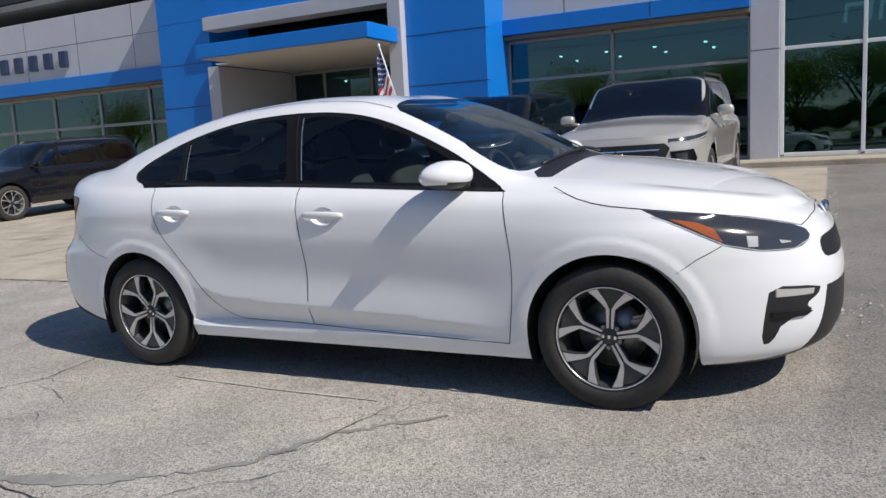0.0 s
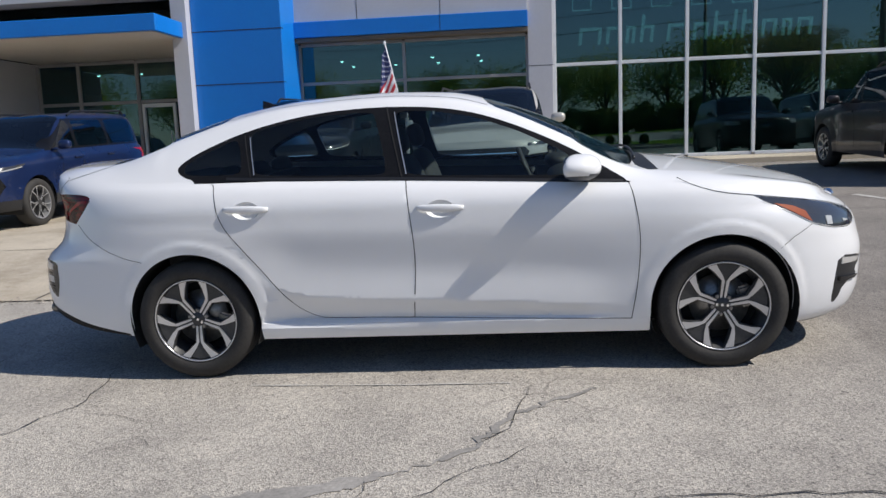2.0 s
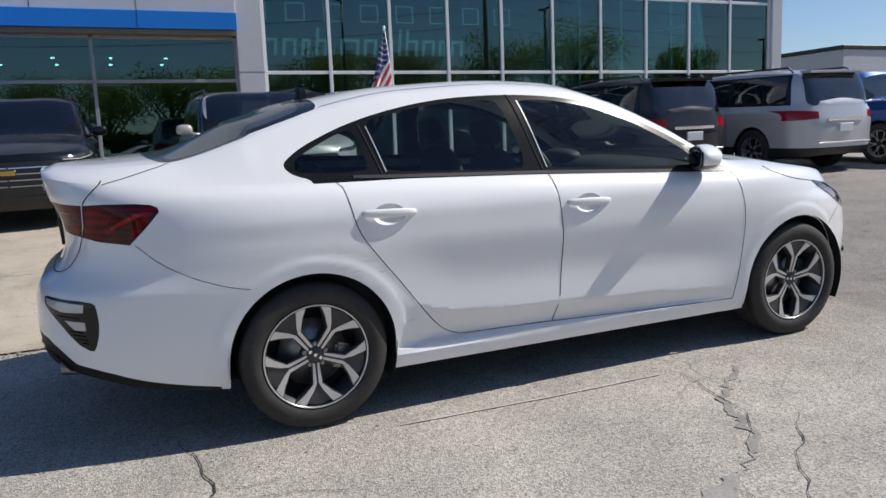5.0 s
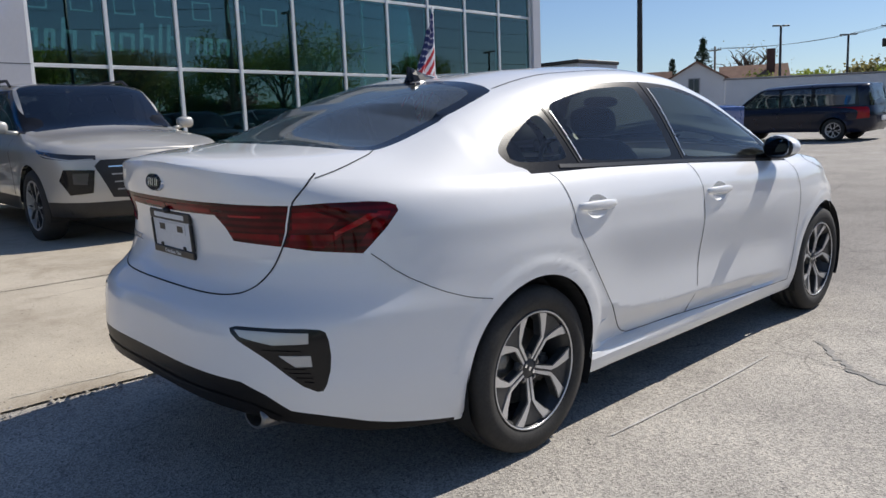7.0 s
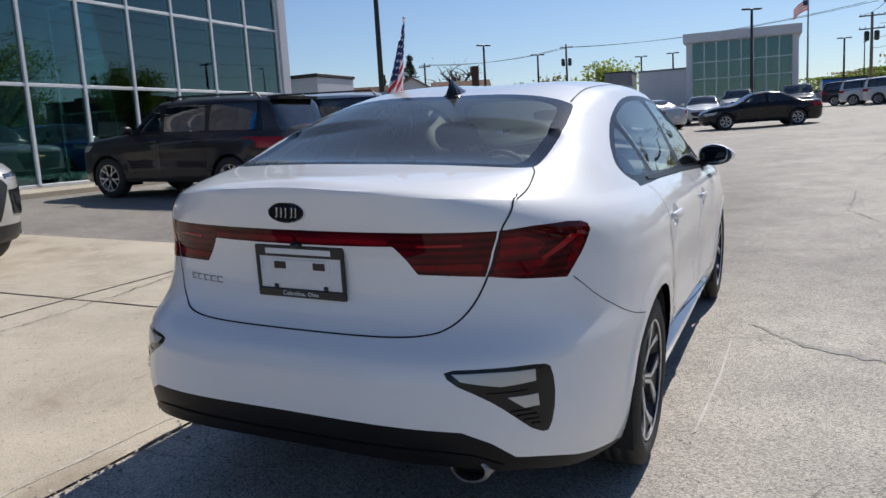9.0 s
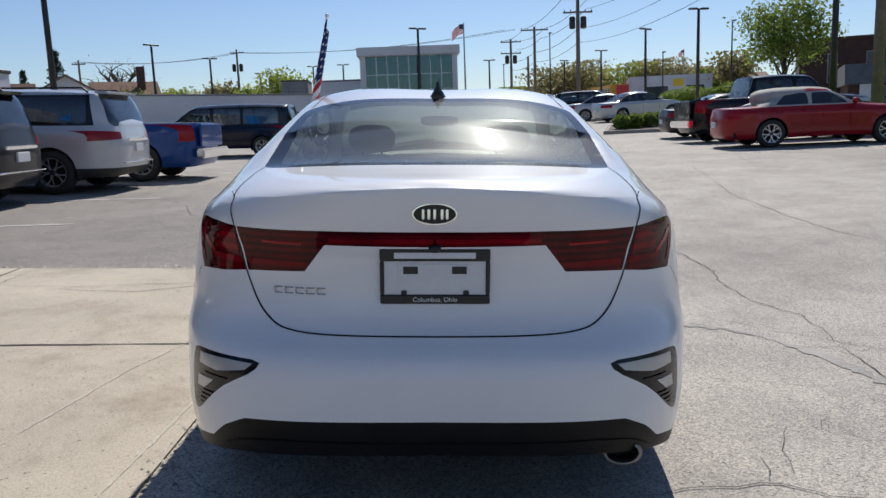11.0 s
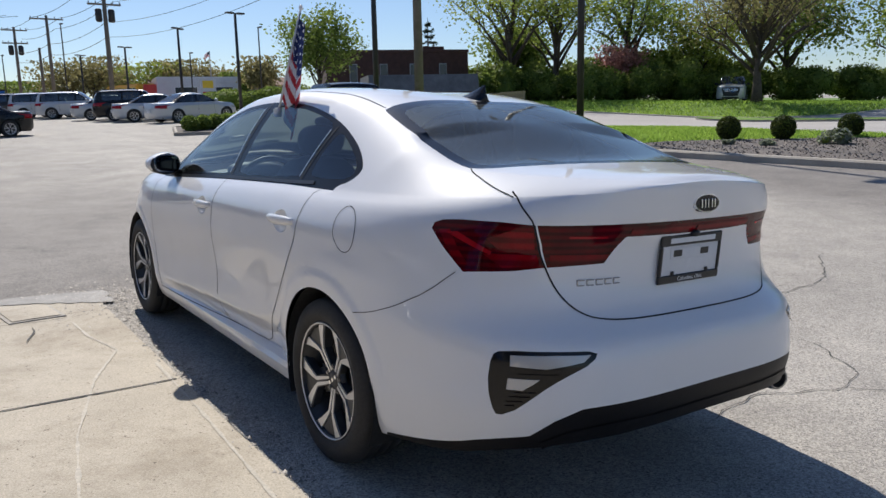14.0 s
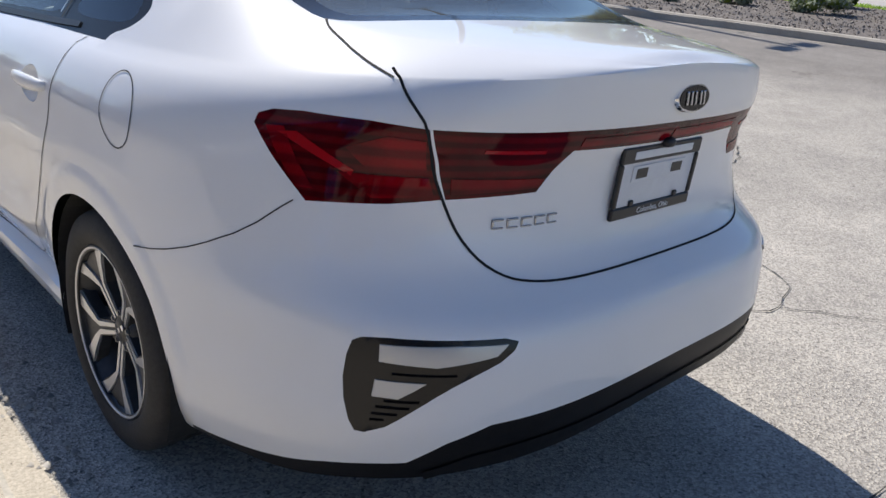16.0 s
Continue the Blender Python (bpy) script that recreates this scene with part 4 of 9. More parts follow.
def wheel_parts(parent, radius, width, rim, side, spokes="five double", m=None, hub=True):
    """A wheel about its hub, its face towards side * y. Tyre, rim and face are meshes of their own."""
    w = empty("wheel", m)
    w.parent = parent
    prof = [(rim * 1.0, -width * 0.42), (rim * 1.05, -width * 0.49), (rim + (radius - rim) * 0.45, -width * 0.53), (radius * 0.965, -width * 0.46), (radius * 0.992, -width * 0.36),
            (radius, -width * 0.24), (radius * 0.985, -width * 0.225), (radius * 0.985, -width * 0.18), (radius, -width * 0.165), (radius, -width * 0.04), (radius * 0.985, -width * 0.03),
            (radius * 0.985, width * 0.03), (radius, width * 0.04), (radius, width * 0.165), (radius * 0.985, width * 0.18), (radius * 0.985, width * 0.225), (radius, width * 0.24), (radius * 0.992, width * 0.36), (radius * 0.965, width * 0.46), (rim + (radius - rim) * 0.45, width * 0.53), (rim * 1.05, width * 0.49), (rim, width * 0.42)]
    bm = lathe(bmesh.new(), [(r, a * side) for r, a in prof], 48)
    bmesh.ops.recalc_face_normals(bm, faces=bm.faces)
    part("tyre", bm, TYRE, w, "worn black rubber tyre", True)
    bm = lathe(bmesh.new(), [(rim * 0.9, -width * 0.4 * side), (rim * 0.86, 0.0), (rim * 0.93, width * 0.34 * side), (rim * 1.0, width * 0.42 * side), (rim * 1.03, width * 0.47 * side), (rim * 1.0, width * 0.485 * side), (rim * 0.965, width * 0.46 * side)], 48)
    bmesh.ops.recalc_face_normals(bm, faces=bm.faces)
    part("rim", bm, RIM_DARK, w, "dark alloy wheel barrel", True)
    bm = lathe(bmesh.new(), [(rim * 0.980, width * 0.455 * side), (rim * 0.980, width * 0.478 * side), (rim * 1.0, width * 0.486 * side), (rim * 1.012, width * 0.478 * side)], 48)
    part("rim_edge", bm, RIM_FACE, w, "bright machined rim edge", True)
    y1 = width * 0.44 * side

    def blade(bmx, pts, y_out, y_in, depth, slot):
        """pts: (r, angle) round an arm; the face falls from the rim to the hub."""
        A, B = [], []
        for r, a in pts:
            y = y_in + (y_out - y_in) * (r / rim)
            c, s = math.cos(a) * r, math.sin(a) * r
            A.append(bmx.verts.new((c, y, s)))
            B.append(bmx.verts.new((c, y - side * depth, s)))
        n = len(pts)
        fs = [bmx.faces.new(A)] + [bmx.faces.new((A[i], A[(i + 1) % n], B[(i + 1) % n], B[i])) for i in range(n)]
        for f in fs:
            f.material_index = slot
    y_in = width * 0.30 * side
    for k in range(5):
        a0 = math.pi / 2 + 2 * math.pi * k / 5
        bm = bmesh.new()
        for sg in (1, -1):
            d = lambda deg: a0 + sg * radians(deg)
            R = rim
            blade(bm, [(R * 0.17, d(7)), (R * 0.55, d(2.0)), (R * 0.70, d(7.5)), (R * 0.975, d(16.0)), (R * 0.975, d(27.5)), (R * 0.80, d(20.5)), (R * 0.57, d(8.6)), (R * 0.17, d(22))], y1, y_in, 0.012, 1)
            blade(bm, [(R * 0.20, d(0)), (R * 0.60, d(0)), (R * 0.80, d(0)), (R * 0.97, d(0)), (R * 0.97, d(29)), (R * 0.80, d(22.5)), (R * 0.57, d(10.5)), (R * 0.22, d(24))], y1 - side * 0.006, y_in - side * 0.004, 0.03, 0)
        bmesh.ops.recalc_face_normals(bm, faces=bm.faces)
        part("spoke", bm, [RIM_DARK, RIM_FACE], w)
    bm = lathe(bmesh.new(), [(0.0005, width * 0.335 * side), (rim * 0.13, width * 0.335 * side), (rim * 0.155, width * 0.31 * side), (rim * 0.27, width * 0.295 * side), (rim * 0.28, width * 0.2 * side)], 24)
    bmesh.ops.recalc_face_normals(bm, faces=bm.faces)
    part("hub_cap", bm, RIM_DARK, w, "dark hub cap", True)
    for k in range(5):
        a = math.pi / 2 + math.pi / 5 + 2 * math.pi * k / 5
        at = Matrix.Translation((math.cos(a) * rim * 0.215, width * 0.305 * side, math.sin(a) * rim * 0.215))
        part("wheel_nut", box(bmesh.new(), (-0.009, -0.008, -0.009), (0.009, 0.008, 0.009), 0.004, 2, at), STEEL, w)
    if hub:
        bm = bmesh.new()
        for a in (-0.026, 0.0, 0.026):
            box(bm, (a - 0.006, min(width * 0.336 * side, width * 0.345 * side), -0.007), (a + 0.006, max(width * 0.336 * side, width * 0.345 * side), 0.007))
        part("badge", bm, CHROME, w, "small bright badge bars")
    bm = lathe(bmesh.new(), [(0.0005, width * 0.05 * side), (rim * 0.66, width * 0.05 * side), (rim * 0.66, -width * 0.05 * side)], 32)
    bmesh.ops.recalc_face_normals(bm, faces=bm.faces)
    part("brake_disc", bm, STEEL, w, "grey steel brake disc", True)
    bm = box(bmesh.new(), (-0.055, -0.03, rim * 0.42), (0.055, 0.045, rim * 0.74), 0.012, 2, Matrix.Rotation(radians(70), 4, "Y"))
    part("brake_caliper", bm, STEEL, w, "grey brake caliper")
    bm = lathe(bmesh.new(), [(0.0005, -width * 0.12 * side), (rim * 0.9, -width * 0.12 * side)], 32)
    part("back_plate", bm, LINER, w, "dark back plate")
    return w


def rect_round(pts):
    """Keeps straight runs straight: adds points near the corners, so that only these get cut."""
    out = []
    n = len(pts)
    for i, b in enumerate(pts):
        for c in (pts[i - 1], pts[(i + 1) % n]):
            d = math.hypot(c[0] - b[0], c[1] - b[1])
            k = min(0.4, 0.03 / d)
            out.append((b[0] + (c[0] - b[0]) * k, b[1] + (c[1] - b[1]) * k))
    return out


def circle(cx, cz, r, a0=0, a1=360, n=40):
    return [(cx + r * math.cos(radians(a0 + (a1 - a0) * i / n)), cz + r * math.sin(radians(a0 + (a1 - a0) * i / n))) for i in range(n + 1)]


def bow(h, s, x):
    return h * math.exp(-(x / s) ** 2)


# ---------------------------------------------------------------- the white saloon
CREASE = [(-1.02, 0.545), (-0.88, 0.475), (-0.74, 0.437), (-0.55, 0.418), (-0.3, 0.406), (0.0, 0.392), (0.35, 0.372), (0.7, 0.345), (0.95, 0.322)]
crease_z = curve(CREASE)


def saloon_shape(x, z):
    """Sculpt of the sides: lipped arches, a shoulder line and a hollow door over a sharp lower crease."""
    d = 0.0
    for wx in (-1.35, 1.35):
        r = math.hypot(x - wx, z - 0.325)
        d += 0.009 * (1 - sstep(0.394, 0.432, r)) * sstep(0.20, 0.34, z) + 0.003 * math.exp(-((r - 0.44) / 0.07) ** 2)
    # a soft hollow in the doors over a crease that rises to the rear
    m = sstep(-1.08, -0.72, x) * (1 - sstep(0.62, 0.98, x))
    zc = crease_z(max(-1.02, min(0.95, x)))
    d += m * (0.006 * math.exp(-abs(z - zc) / 0.11) - 0.011 * math.exp(-((z - zc - 0.17) / 0.12) ** 2))
    if z < zc:
        d -= m * 0.42 * (zc - max(z, 0.295)) * (1 - sstep(0.298, 0.27, z))
    # shoulder line through the handles
    d += 0.005 * math.exp(-((z - 0.90) / 0.045) ** 2) * (1 - sstep(1.5, 1.9, abs(x)))
    return d


SALOON = dict(
    x0r=-0.9, x0f=0.9, half=0.905,
    rear=[(0.18, -2.27), (0.28, -2.36), (0.38, -2.40), (0.48, -2.415), (0.58, -2.412), (0.645, -2.395), (0.69, -2.34), (0.74, -2.296), (0.82, -2.278), (0.90, -2.283), (0.96, -2.305), (1.01, -2.328), (1.06, -2.338), (1.10, -2.344), (1.116, -2.342), (1.13, -2.335)],
    front=[(0.15, 2.10), (0.22, 2.20), (0.34, 2.235), (0.50, 2.238), (0.60, 2.215), (0.68, 2.19), (0.74, 2.14), (0.80, 2.04)],
    shoulder=[(-2.40, 1.118), (-2.1, 1.092), (-1.75, 1.068), (-1.3, 1.042), (-0.2, 1.0), (0.9, 0.942), (1.25, 0.925), (1.6, 0.885), (1.95, 0.825), (2.2, 0.785), (2.40, 0.77)],
    width=[(0.16, 0.10), (0.20, 0.062), (0.24, 0.046), (0.30, 0.036), (0.40, 0.026), (0.52, 0.020), (0.66, 0.008), (0.78, 0.0), (0.9, 0.0)],
    inset=[(0.0, 0.088), (0.03, 0.052), (0.06, 0.032), (0.10, 0.016), (0.16, 0.005), (0.24, 0.0)],
    soft=[(-2.4, 1.0), (-1.6, 1.0), (-1.2, 1.0), (1.0, 1.0), (1.5, 1.25), (2.2, 1.5)],
    bottom=[(-2.4, 0.37), (-2.1, 0.36), (-1.75, 0.32), (-1.5, 0.27), (-1.25, 0.235), (-1.0, 0.20), (1.0, 0.195), (1.75, 0.17), (2.1, 0.165), (2.4, 0.165)],
    rail_y=[(-2.33, 0.50), (-2.1, 0.60), (-1.85, 0.625), (-1.5, 0.605), (-1.2, 0.572), (-0.8, 0.565), (-0.3, 0.572), (0.05, 0.583), (0.3, 0.615), (0.6, 0.665), (0.88, 0.715), (1.0, 0.70), (1.3, 0.66), (1.7, 0.60), (2.0, 0.52), (2.2, 0.4)],
    rail_z=[(-2.33, 1.118), (-2.1, 1.125), (-1.85, 1.138), (-1.5, 1.232), (-1.2, 1.322), (-0.8, 1.388), (-0.35, 1.408), (0.0, 1.388), (0.3, 1.308), (0.6, 1.175), (0.88, 1.025), (1.0, 0.99), (1.3, 0.965), (1.7, 0.895), (2.0, 0.83), (2.2, 0.775)],
    middle=[(-2.34, 1.118), (-2.28, 1.135), (-2.1, 1.142), (-1.88, 1.158), (-1.5, 1.292), (-1.14, 1.388), (-0.75, 1.432), (-0.35, 1.442), (0.0, 1.43), (0.3, 1.36), (0.6, 1.24), (0.95, 1.072), (1.08, 1.028), (1.3, 0.998), (1.7, 0.925), (1.95, 0.862), (2.1, 0.80), (2.2, 0.775)],
    p_rear=lambda z: max(3.0, min(4.0, 4.0 - 1.6 * (z - 0.45))), p_front=lambda z: 2.7, shape=saloon_shape)
CAR_M = Matrix(((0.99992, -0.00048, -0.01248, 0), (0, 0.99925, -0.03867, 0), (0.01249, 0.03867, 0.99917, 0), (0, 0, 0, 1)))


LAMP_OUT = [("x", -1.905, 0.962), ("x", -2.02, 0.838), ("y", 0.64, 0.849), ("y", 0.558, 0.861), ("y", 0.574, 0.93), ("y", 0.590, 0.990), ("y", 0.66, 0.996), ("x", -1.99, 0.996), ("x", -1.935, 0.991), ("x", -1.908, 0.980)]
LAMP_IN = [("y", 0.553, 0.861), ("y", 0.375, 0.869), ("y", 0.312, 0.95), ("y", 0.0, 0.946), ("y", 0.0, 0.992), ("y", 0.32, 0.993), ("y", 0.586, 0.990), ("y", 0.569, 0.93)]
BOOT_SEAM = [("y", 0.0, 0.696), ("y", 0.30, 0.698), ("y", 0.40, 0.704), ("y", 0.465, 0.718), ("y", 0.52, 0.77), ("y", 0.558, 0.86), ("y", 0.588, 0.985), ("x", -2.150, 1.03), ("x", -2.108, 1.068), ("x", -2.098, 1.086)]
DECK_SEAM = [(-2.098, 0.605), (-2.04, 0.618), (-1.98, 0.614), (-1.93, 0.605), (-1.87, 0.594), (-1.835, 0.575)]
BUMPER_SEAM = [("x", -2.0, 0.836), ("x", -1.925, 0.765), ("x", -1.81, 0.702), ("x", -1.68, 0.655), ("x", -1.60, 0.64)]
BONNET_SEAM = [(1.09, 0.99), (1.135, 0.955), (1.21, 0.914), (1.333, 0.876), (1.50, 0.852), (1.72, 0.817), (1.925, 0.777), (2.07, 0.727)]


def saloon():
    S = Shell(SALOON)
    car = empty("saloon_car", CAR_M, "clean white four-door saloon with dark windows, parked by the apron", "car")
    o = S.outline
    arch = lambda wx, r, zc: [(wx - r * 1.02, -0.2), (wx - r * 1.0, zc)] + circle(wx, zc, r, 180, 0, 36)[1:-1] + [(wx + r, zc), (wx + r * 1.02, -0.2)]

    def arch_line(wx, r, zc):
        out = []
        for a, b in dense(arch(wx, r, zc), 0.03):
            u = S.find("tub", "xz", a, max(b, 0.17))[0]
            z0 = S.zbot(u)
            out.append((u, (b - z0) / (S.shoulder(u) - z0)))
        return out
    A1, A2 = arch_line(-1.35, 0.352, 0.325), arch_line(1.35, 0.352, 0.325)
    # outlines on the side, in x and z
    B_edge = [(-0.197, 1.03), (-0.19, 0.98), (-0.165, 0.75), (-0.16, 0.62), (-0.17, 0.45), (-0.189, 0.292)]
    F_edge = [(0.905, 0.96), (0.925, 0.86), (0.946, 0.72), (0.948, 0.60), (0.935, 0.44), (0.906, 0.268)]
    R_edge = [(-1.20, 1.06), (-1.18, 0.975), (-1.152, 0.83), (-1.06, 0.705), (-0.96, 0.58), (-0.88, 0.47), (-0.80, 0.375), (-0.735, 0.325), (-0.67, 0.302)]
    front_door = rounded(B_edge[::-1], 2, False) + rounded(F_edge, 2, False)
    rear_door = rounded(R_edge, 2, False) + rounded(B_edge[::-1], 2, False)
    o_fd, o_rd = o("tub", "xz", front_door), o("tub", "xz", rear_door)
    head = rounded([(1.495, 0.850), (1.56, 0.815), (1.69, 0.75), (1.805, 0.688), (1.935, 0.652), (2.06, 0.642), (2.112, 0.675), (2.08, 0.724), (1.925, 0.775), (1.72, 0.815)], 1, hold=(0,))
    o_head = o("tub", "xz", head)
    # rear end, in y and z
    lamp_out = LAMP_OUT
    lamp_in = LAMP_IN

    def mixed_line(pts, closed=True):
        got = [S.find("tub", "xz", a, b) if k == "x" else S.find("tub", "yz", a, b) for k, a, b in pts]
        return dense(got, 0.025, closed)
    o_lo, o_li = mixed_line(lamp_out), mixed_line(lamp_in)
    got = rounded(got_line(S, BOOT_SEAM), 2, False)
    u_lip = got[-1][0]
    deck_seam = [(S.tub(*got[-1]).x, S.tub(u_lip, 1.0).y - 0.004)] + DECK_SEAM[1:]
    o_trunk = [(S.umin - 0.05, 1.2), (S.umin - 0.05, got[0][1])] + dense(got, 0.025, False) + [(u_lip, 1.2)]
    cluster = rounded([(0.487, 0.634), (0.60, 0.634), (0.715, 0.630), (0.736, 0.612), (0.745, 0.52), (0.736, 0.436), (0.715, 0.436), (0.646, 0.514), (0.595, 0.556), (0.505, 0.604)], 1)
    o_cl = o("tub", "yz", cluster)
    valance = [("y", 0.0, 0.10), ("x", -1.74, 0.10), ("x", -1.74, 0.245), ("x", -1.95, 0.285), ("x", -2.12, 0.335), ("y", 0.66, 0.375), ("y", 0.61, 0.428), ("y", 0.54, 0.465), ("y", 0.0, 0.476)]
    o_val = mixed_line([(k, a, max(b, 0.1)) for k, a, b in valance])
    bumper = BOOT_SEAM[:6] + [("y", 0.64, 0.849)] + BUMPER_SEAM + [("x", -1.56, 0.63), ("x", -1.56, 0.0), ("y", 0.0, 0.0)]
    o_bump = mixed_line([(k, a, max(b, 0.16)) for k, a, b in bumper])
    o_bump = [(u, -0.1 if w < 0.02 else w) for u, w in o_bump]
    # front end
    o_fb = dense([(S.umax + 0.05, -0.1), S.find("tub", "xz", 1.55, 0.2)[0:1] + (-0.1,), S.find("tub", "xz", 1.56, 0.52), S.find("tub", "xz", 1.68, 0.635), S.find("tub", "xz", 1.80, 0.70), S.find("tub", "xz", 1.95, 0.74), S.find("tub", "xz", 2.07, 0.727), S.find("tub", "yzf", 0.30, 0.748), (S.umax + 0.05, S.find("tub", "yzf", 0.02, 0.76)[1])], 0.03)
    o_hood2 = dense([S.find("tub", "xz", a, b) for a, b in rounded(BONNET_SEAM, 1, False)], 0.03, False) + [S.find("tub", "yzf", 0.30, 0.748), (S.umax + 0.05, S.find("tub", "yzf", 0.02, 0.76)[1]), (S.umax + 0.05, 1.2), (1.085, 1.2)]
    grille = o("tub", "yzf", rounded([(0.0, 0.672), (0.30, 0.675), (0.405, 0.665), (0.415, 0.60), (0.36, 0.575), (0.0, 0.575)], 1, hold=(0, 5)))
    fog = o("tub", "xz", rounded([(1.965, 0.512), (2.145, 0.482), (2.14, 0.445), (2.09, 0.412), (2.122, 0.378), (2.01, 0.355), (1.968, 0.268), (1.928, 0.262), (1.945, 0.40)], 1))
    o_lip = [(u, -0.05 if w < 0 else w) for u, w in [S.find("tub", "xz", 1.72, 0.17)[0:1] + (-0.05,), S.find("tub", "xz", 1.72, 0.184), S.find("tub", "xz", 1.95, 0.188), S.find("tub", "xz", 2.07, 0.208), S.find("tub", "xz", 2.125, 0.27), S.find("tub", "xz", 2.16, 0.39), S.find("tub", "yzf", 0.42, 0.47), (S.umax + 0.05, S.find("tub", "yzf", 0.02, 0.48)[1]), (S.umax + 0.05, -0.05)]]
    rocker = [(-1.0, 0.0), (-1.0, 0.285), (-0.67, 0.297), (0.906, 0.264), (1.0, 0.262), (1.0, 0.0)]
    o_rk = [(a, (b - S.zbot(a)) / (S.shoulder(a) - S.zbot(a)) if b > 0 else -0.1) for a, b in dense(rocker, 0.03)]
    # top sheet
    dlo = [(-1.30, 1.046), (-1.375, 1.066), (-1.412, 1.10), (-1.398, 1.13), (-1.29, 1.195), (-1.04, 1.290), (-0.70, 1.358), (-0.35, 1.374), (-0.05, 1.358), (0.175, 1.315), (0.40, 1.232), (0.63, 1.122), (0.80, 1.018), (0.915, 0.945), (0.90, 0.9), (-0.2, 0.9), (-1.24, 0.95)]
    o_dlo = [S.find("top", "xz", a, b) for a, b in dense(rounded(dlo, 2, hold=(13, 14, 15)), 0.03)]
    o_dlo = [(u, -0.05 if v < 0.003 else v) for u, v in o_dlo]
    glass_f = [(-0.195, 1.025), (-0.262, 1.348), (-0.06, 1.338), (0.15, 1.298), (0.38, 1.214), (0.60, 1.102), (0.70, 1.03), (0.735, 0.985), (0.2, 1.008)]
    glass_r = [(-0.285, 1.03), (-0.362, 1.352), (-0.68, 1.338), (-0.90, 1.303), (-1.035, 1.270), (-0.985, 1.058), (-0.6, 1.042)]
    glass_q = [(-1.045, 1.064), (-1.088, 1.252), (-1.20, 1.208), (-1.34, 1.142), (-1.378, 1.105), (-1.352, 1.072)]
    og = [[S.find("top", "xz", a, max(b, 0.99)) for a, b in dense(rounded(g, 2), 0.03)] for g in (rect_round(glass_f), rect_round(glass_r), rect_round(glass_q))]
    shield = [(0.985, 0.0), (0.985, 0.30), (0.955, 0.58), (0.905, 0.675), (0.80, 0.675), (0.60, 0.635), (0.36, 0.585), (0.235, 0.545), (0.19, 0.40), (0.165, 0.0)]
    o_ws = o("top", "xy", rounded(shield, 1, hold=(0, 9)))
    back = [(-1.925, 0.0), (-1.915, 0.30), (-1.885, 0.50), (-1.845, 0.575), (-1.78, 0.585), (-1.50, 0.578), (-1.25, 0.548), (-1.195, 0.525), (-1.18, 0.35), (-1.175, 0.0)]
    o_bg = o("top", "xy", rounded(back, 1, hold=(0, 9)))
    back_in = [(-1.875, 0.0), (-1.868, 0.30), (-1.835, 0.495), (-1.80, 0.53), (-1.72, 0.532), (-1.50, 0.53), (-1.31, 0.508), (-1.265, 0.46), (-1.245, 0.3), (-1.24, 0.0)]
    o_bi = o("top", "xy", rounded(back_in, 1, hold=(0, 9)))
    o_deck = [(S.umin - 0.05, 1.05), (S.umin - 0.05, -0.1), (u_lip, -0.1)] + o("top", "xy", rounded(deck_seam, 2, False), 0.03, False) + [S.find("top", "xy", -1.80, 0.3), (S.find("top", "xy", -1.80, 0.0)[0], 1.05)]
    o_hood = o("top", "xy", [(0.98, 0.0), (0.98, 0.45), (1.0, 0.64), (1.05, 0.70), (1.085, 0.73)]) [:-1] and o("top", "xy", [(0.98, 0.0), (0.98, 0.45), (1.0, 0.64), (1.05, 0.70), (1.08, 0.73)], 0.04, False) + [(1.085, -0.1), (S.umax + 0.05, -0.1), (S.umax + 0.05, 1.1)]
    o_cowl = o("top", "xy", [(0.97, 0.0), (0.97, 0.60), (1.02, 0.69), (1.075, 0.66), (1.075, 0.0)])
    creases = [("tub", S.outline("tub", "xz", [(a, b) for a, b in CREASE[1:-1]], 0.04, False))]
    for wx in (-1.35, 1.35):
        for r in (0.394, 0.413, 0.432):
            creases.append(("tub", S.outline("tub", "xz", circle(wx, 0.325, r, 12, 168, 40), 0.05, False)))
    got = skin(S, {
        "tub": [("", A1), ("", A2), ("", cup_line(S, -1.01, 0.893)), ("", cup_line(S, -0.02, 0.862)), ("lamp", o_lo), ("lamp_mid", o_li), ("cluster", o_cl), ("valance", o_val), ("trunk", o_trunk), ("rear_bumper", o_bump),
                ("headlight", o_head), ("hood", o_hood2), ("fog", fog), ("grille", grille), ("lip", o_lip), ("front_bumper", o_fb), ("front_door", o_fd), ("rear_door", o_rd), ("sill", o_rk),
                ("fender", [(0.5, -0.1), (0.5, 1.1), (2.6, 1.1), (2.6, -0.1)]), ("quarter", None)],
        "top": [("glass_f", og[0]), ("glass_r", og[1]), ("glass_q", og[2]), ("frame", o_dlo), ("windscreen", o_ws), ("rear_glass", o_bi), ("glass_band", o_bg), ("cowl", o_cowl), ("trunk", o_deck), ("hood", o_hood),
                ("fender", [(0.98, -0.1), (0.98, 1.1), (2.6, 1.1), (2.6, -0.1)]), ("roof", [(-0.9, 0.42), (-0.9, 1.1), (0.2, 1.1), (0.3, 0.42)]), ("quarter", None)]},
        creases, 0.022, 0.024)
    both = (1, -1)

    def add(name, key, mat, sides, label="", parent=car, smooth=True):
        return part(name, skin_mesh(got[key], sides), mat, parent, label, smooth)
    body = add("body", "quarter", WHITE_PAINT, both, "white quarter panels and roof frame")
    add("roof", "roof", WHITE_PAINT, both, "white roof panel")
    add("bonnet", "hood", WHITE_PAINT, both, "white bonnet")
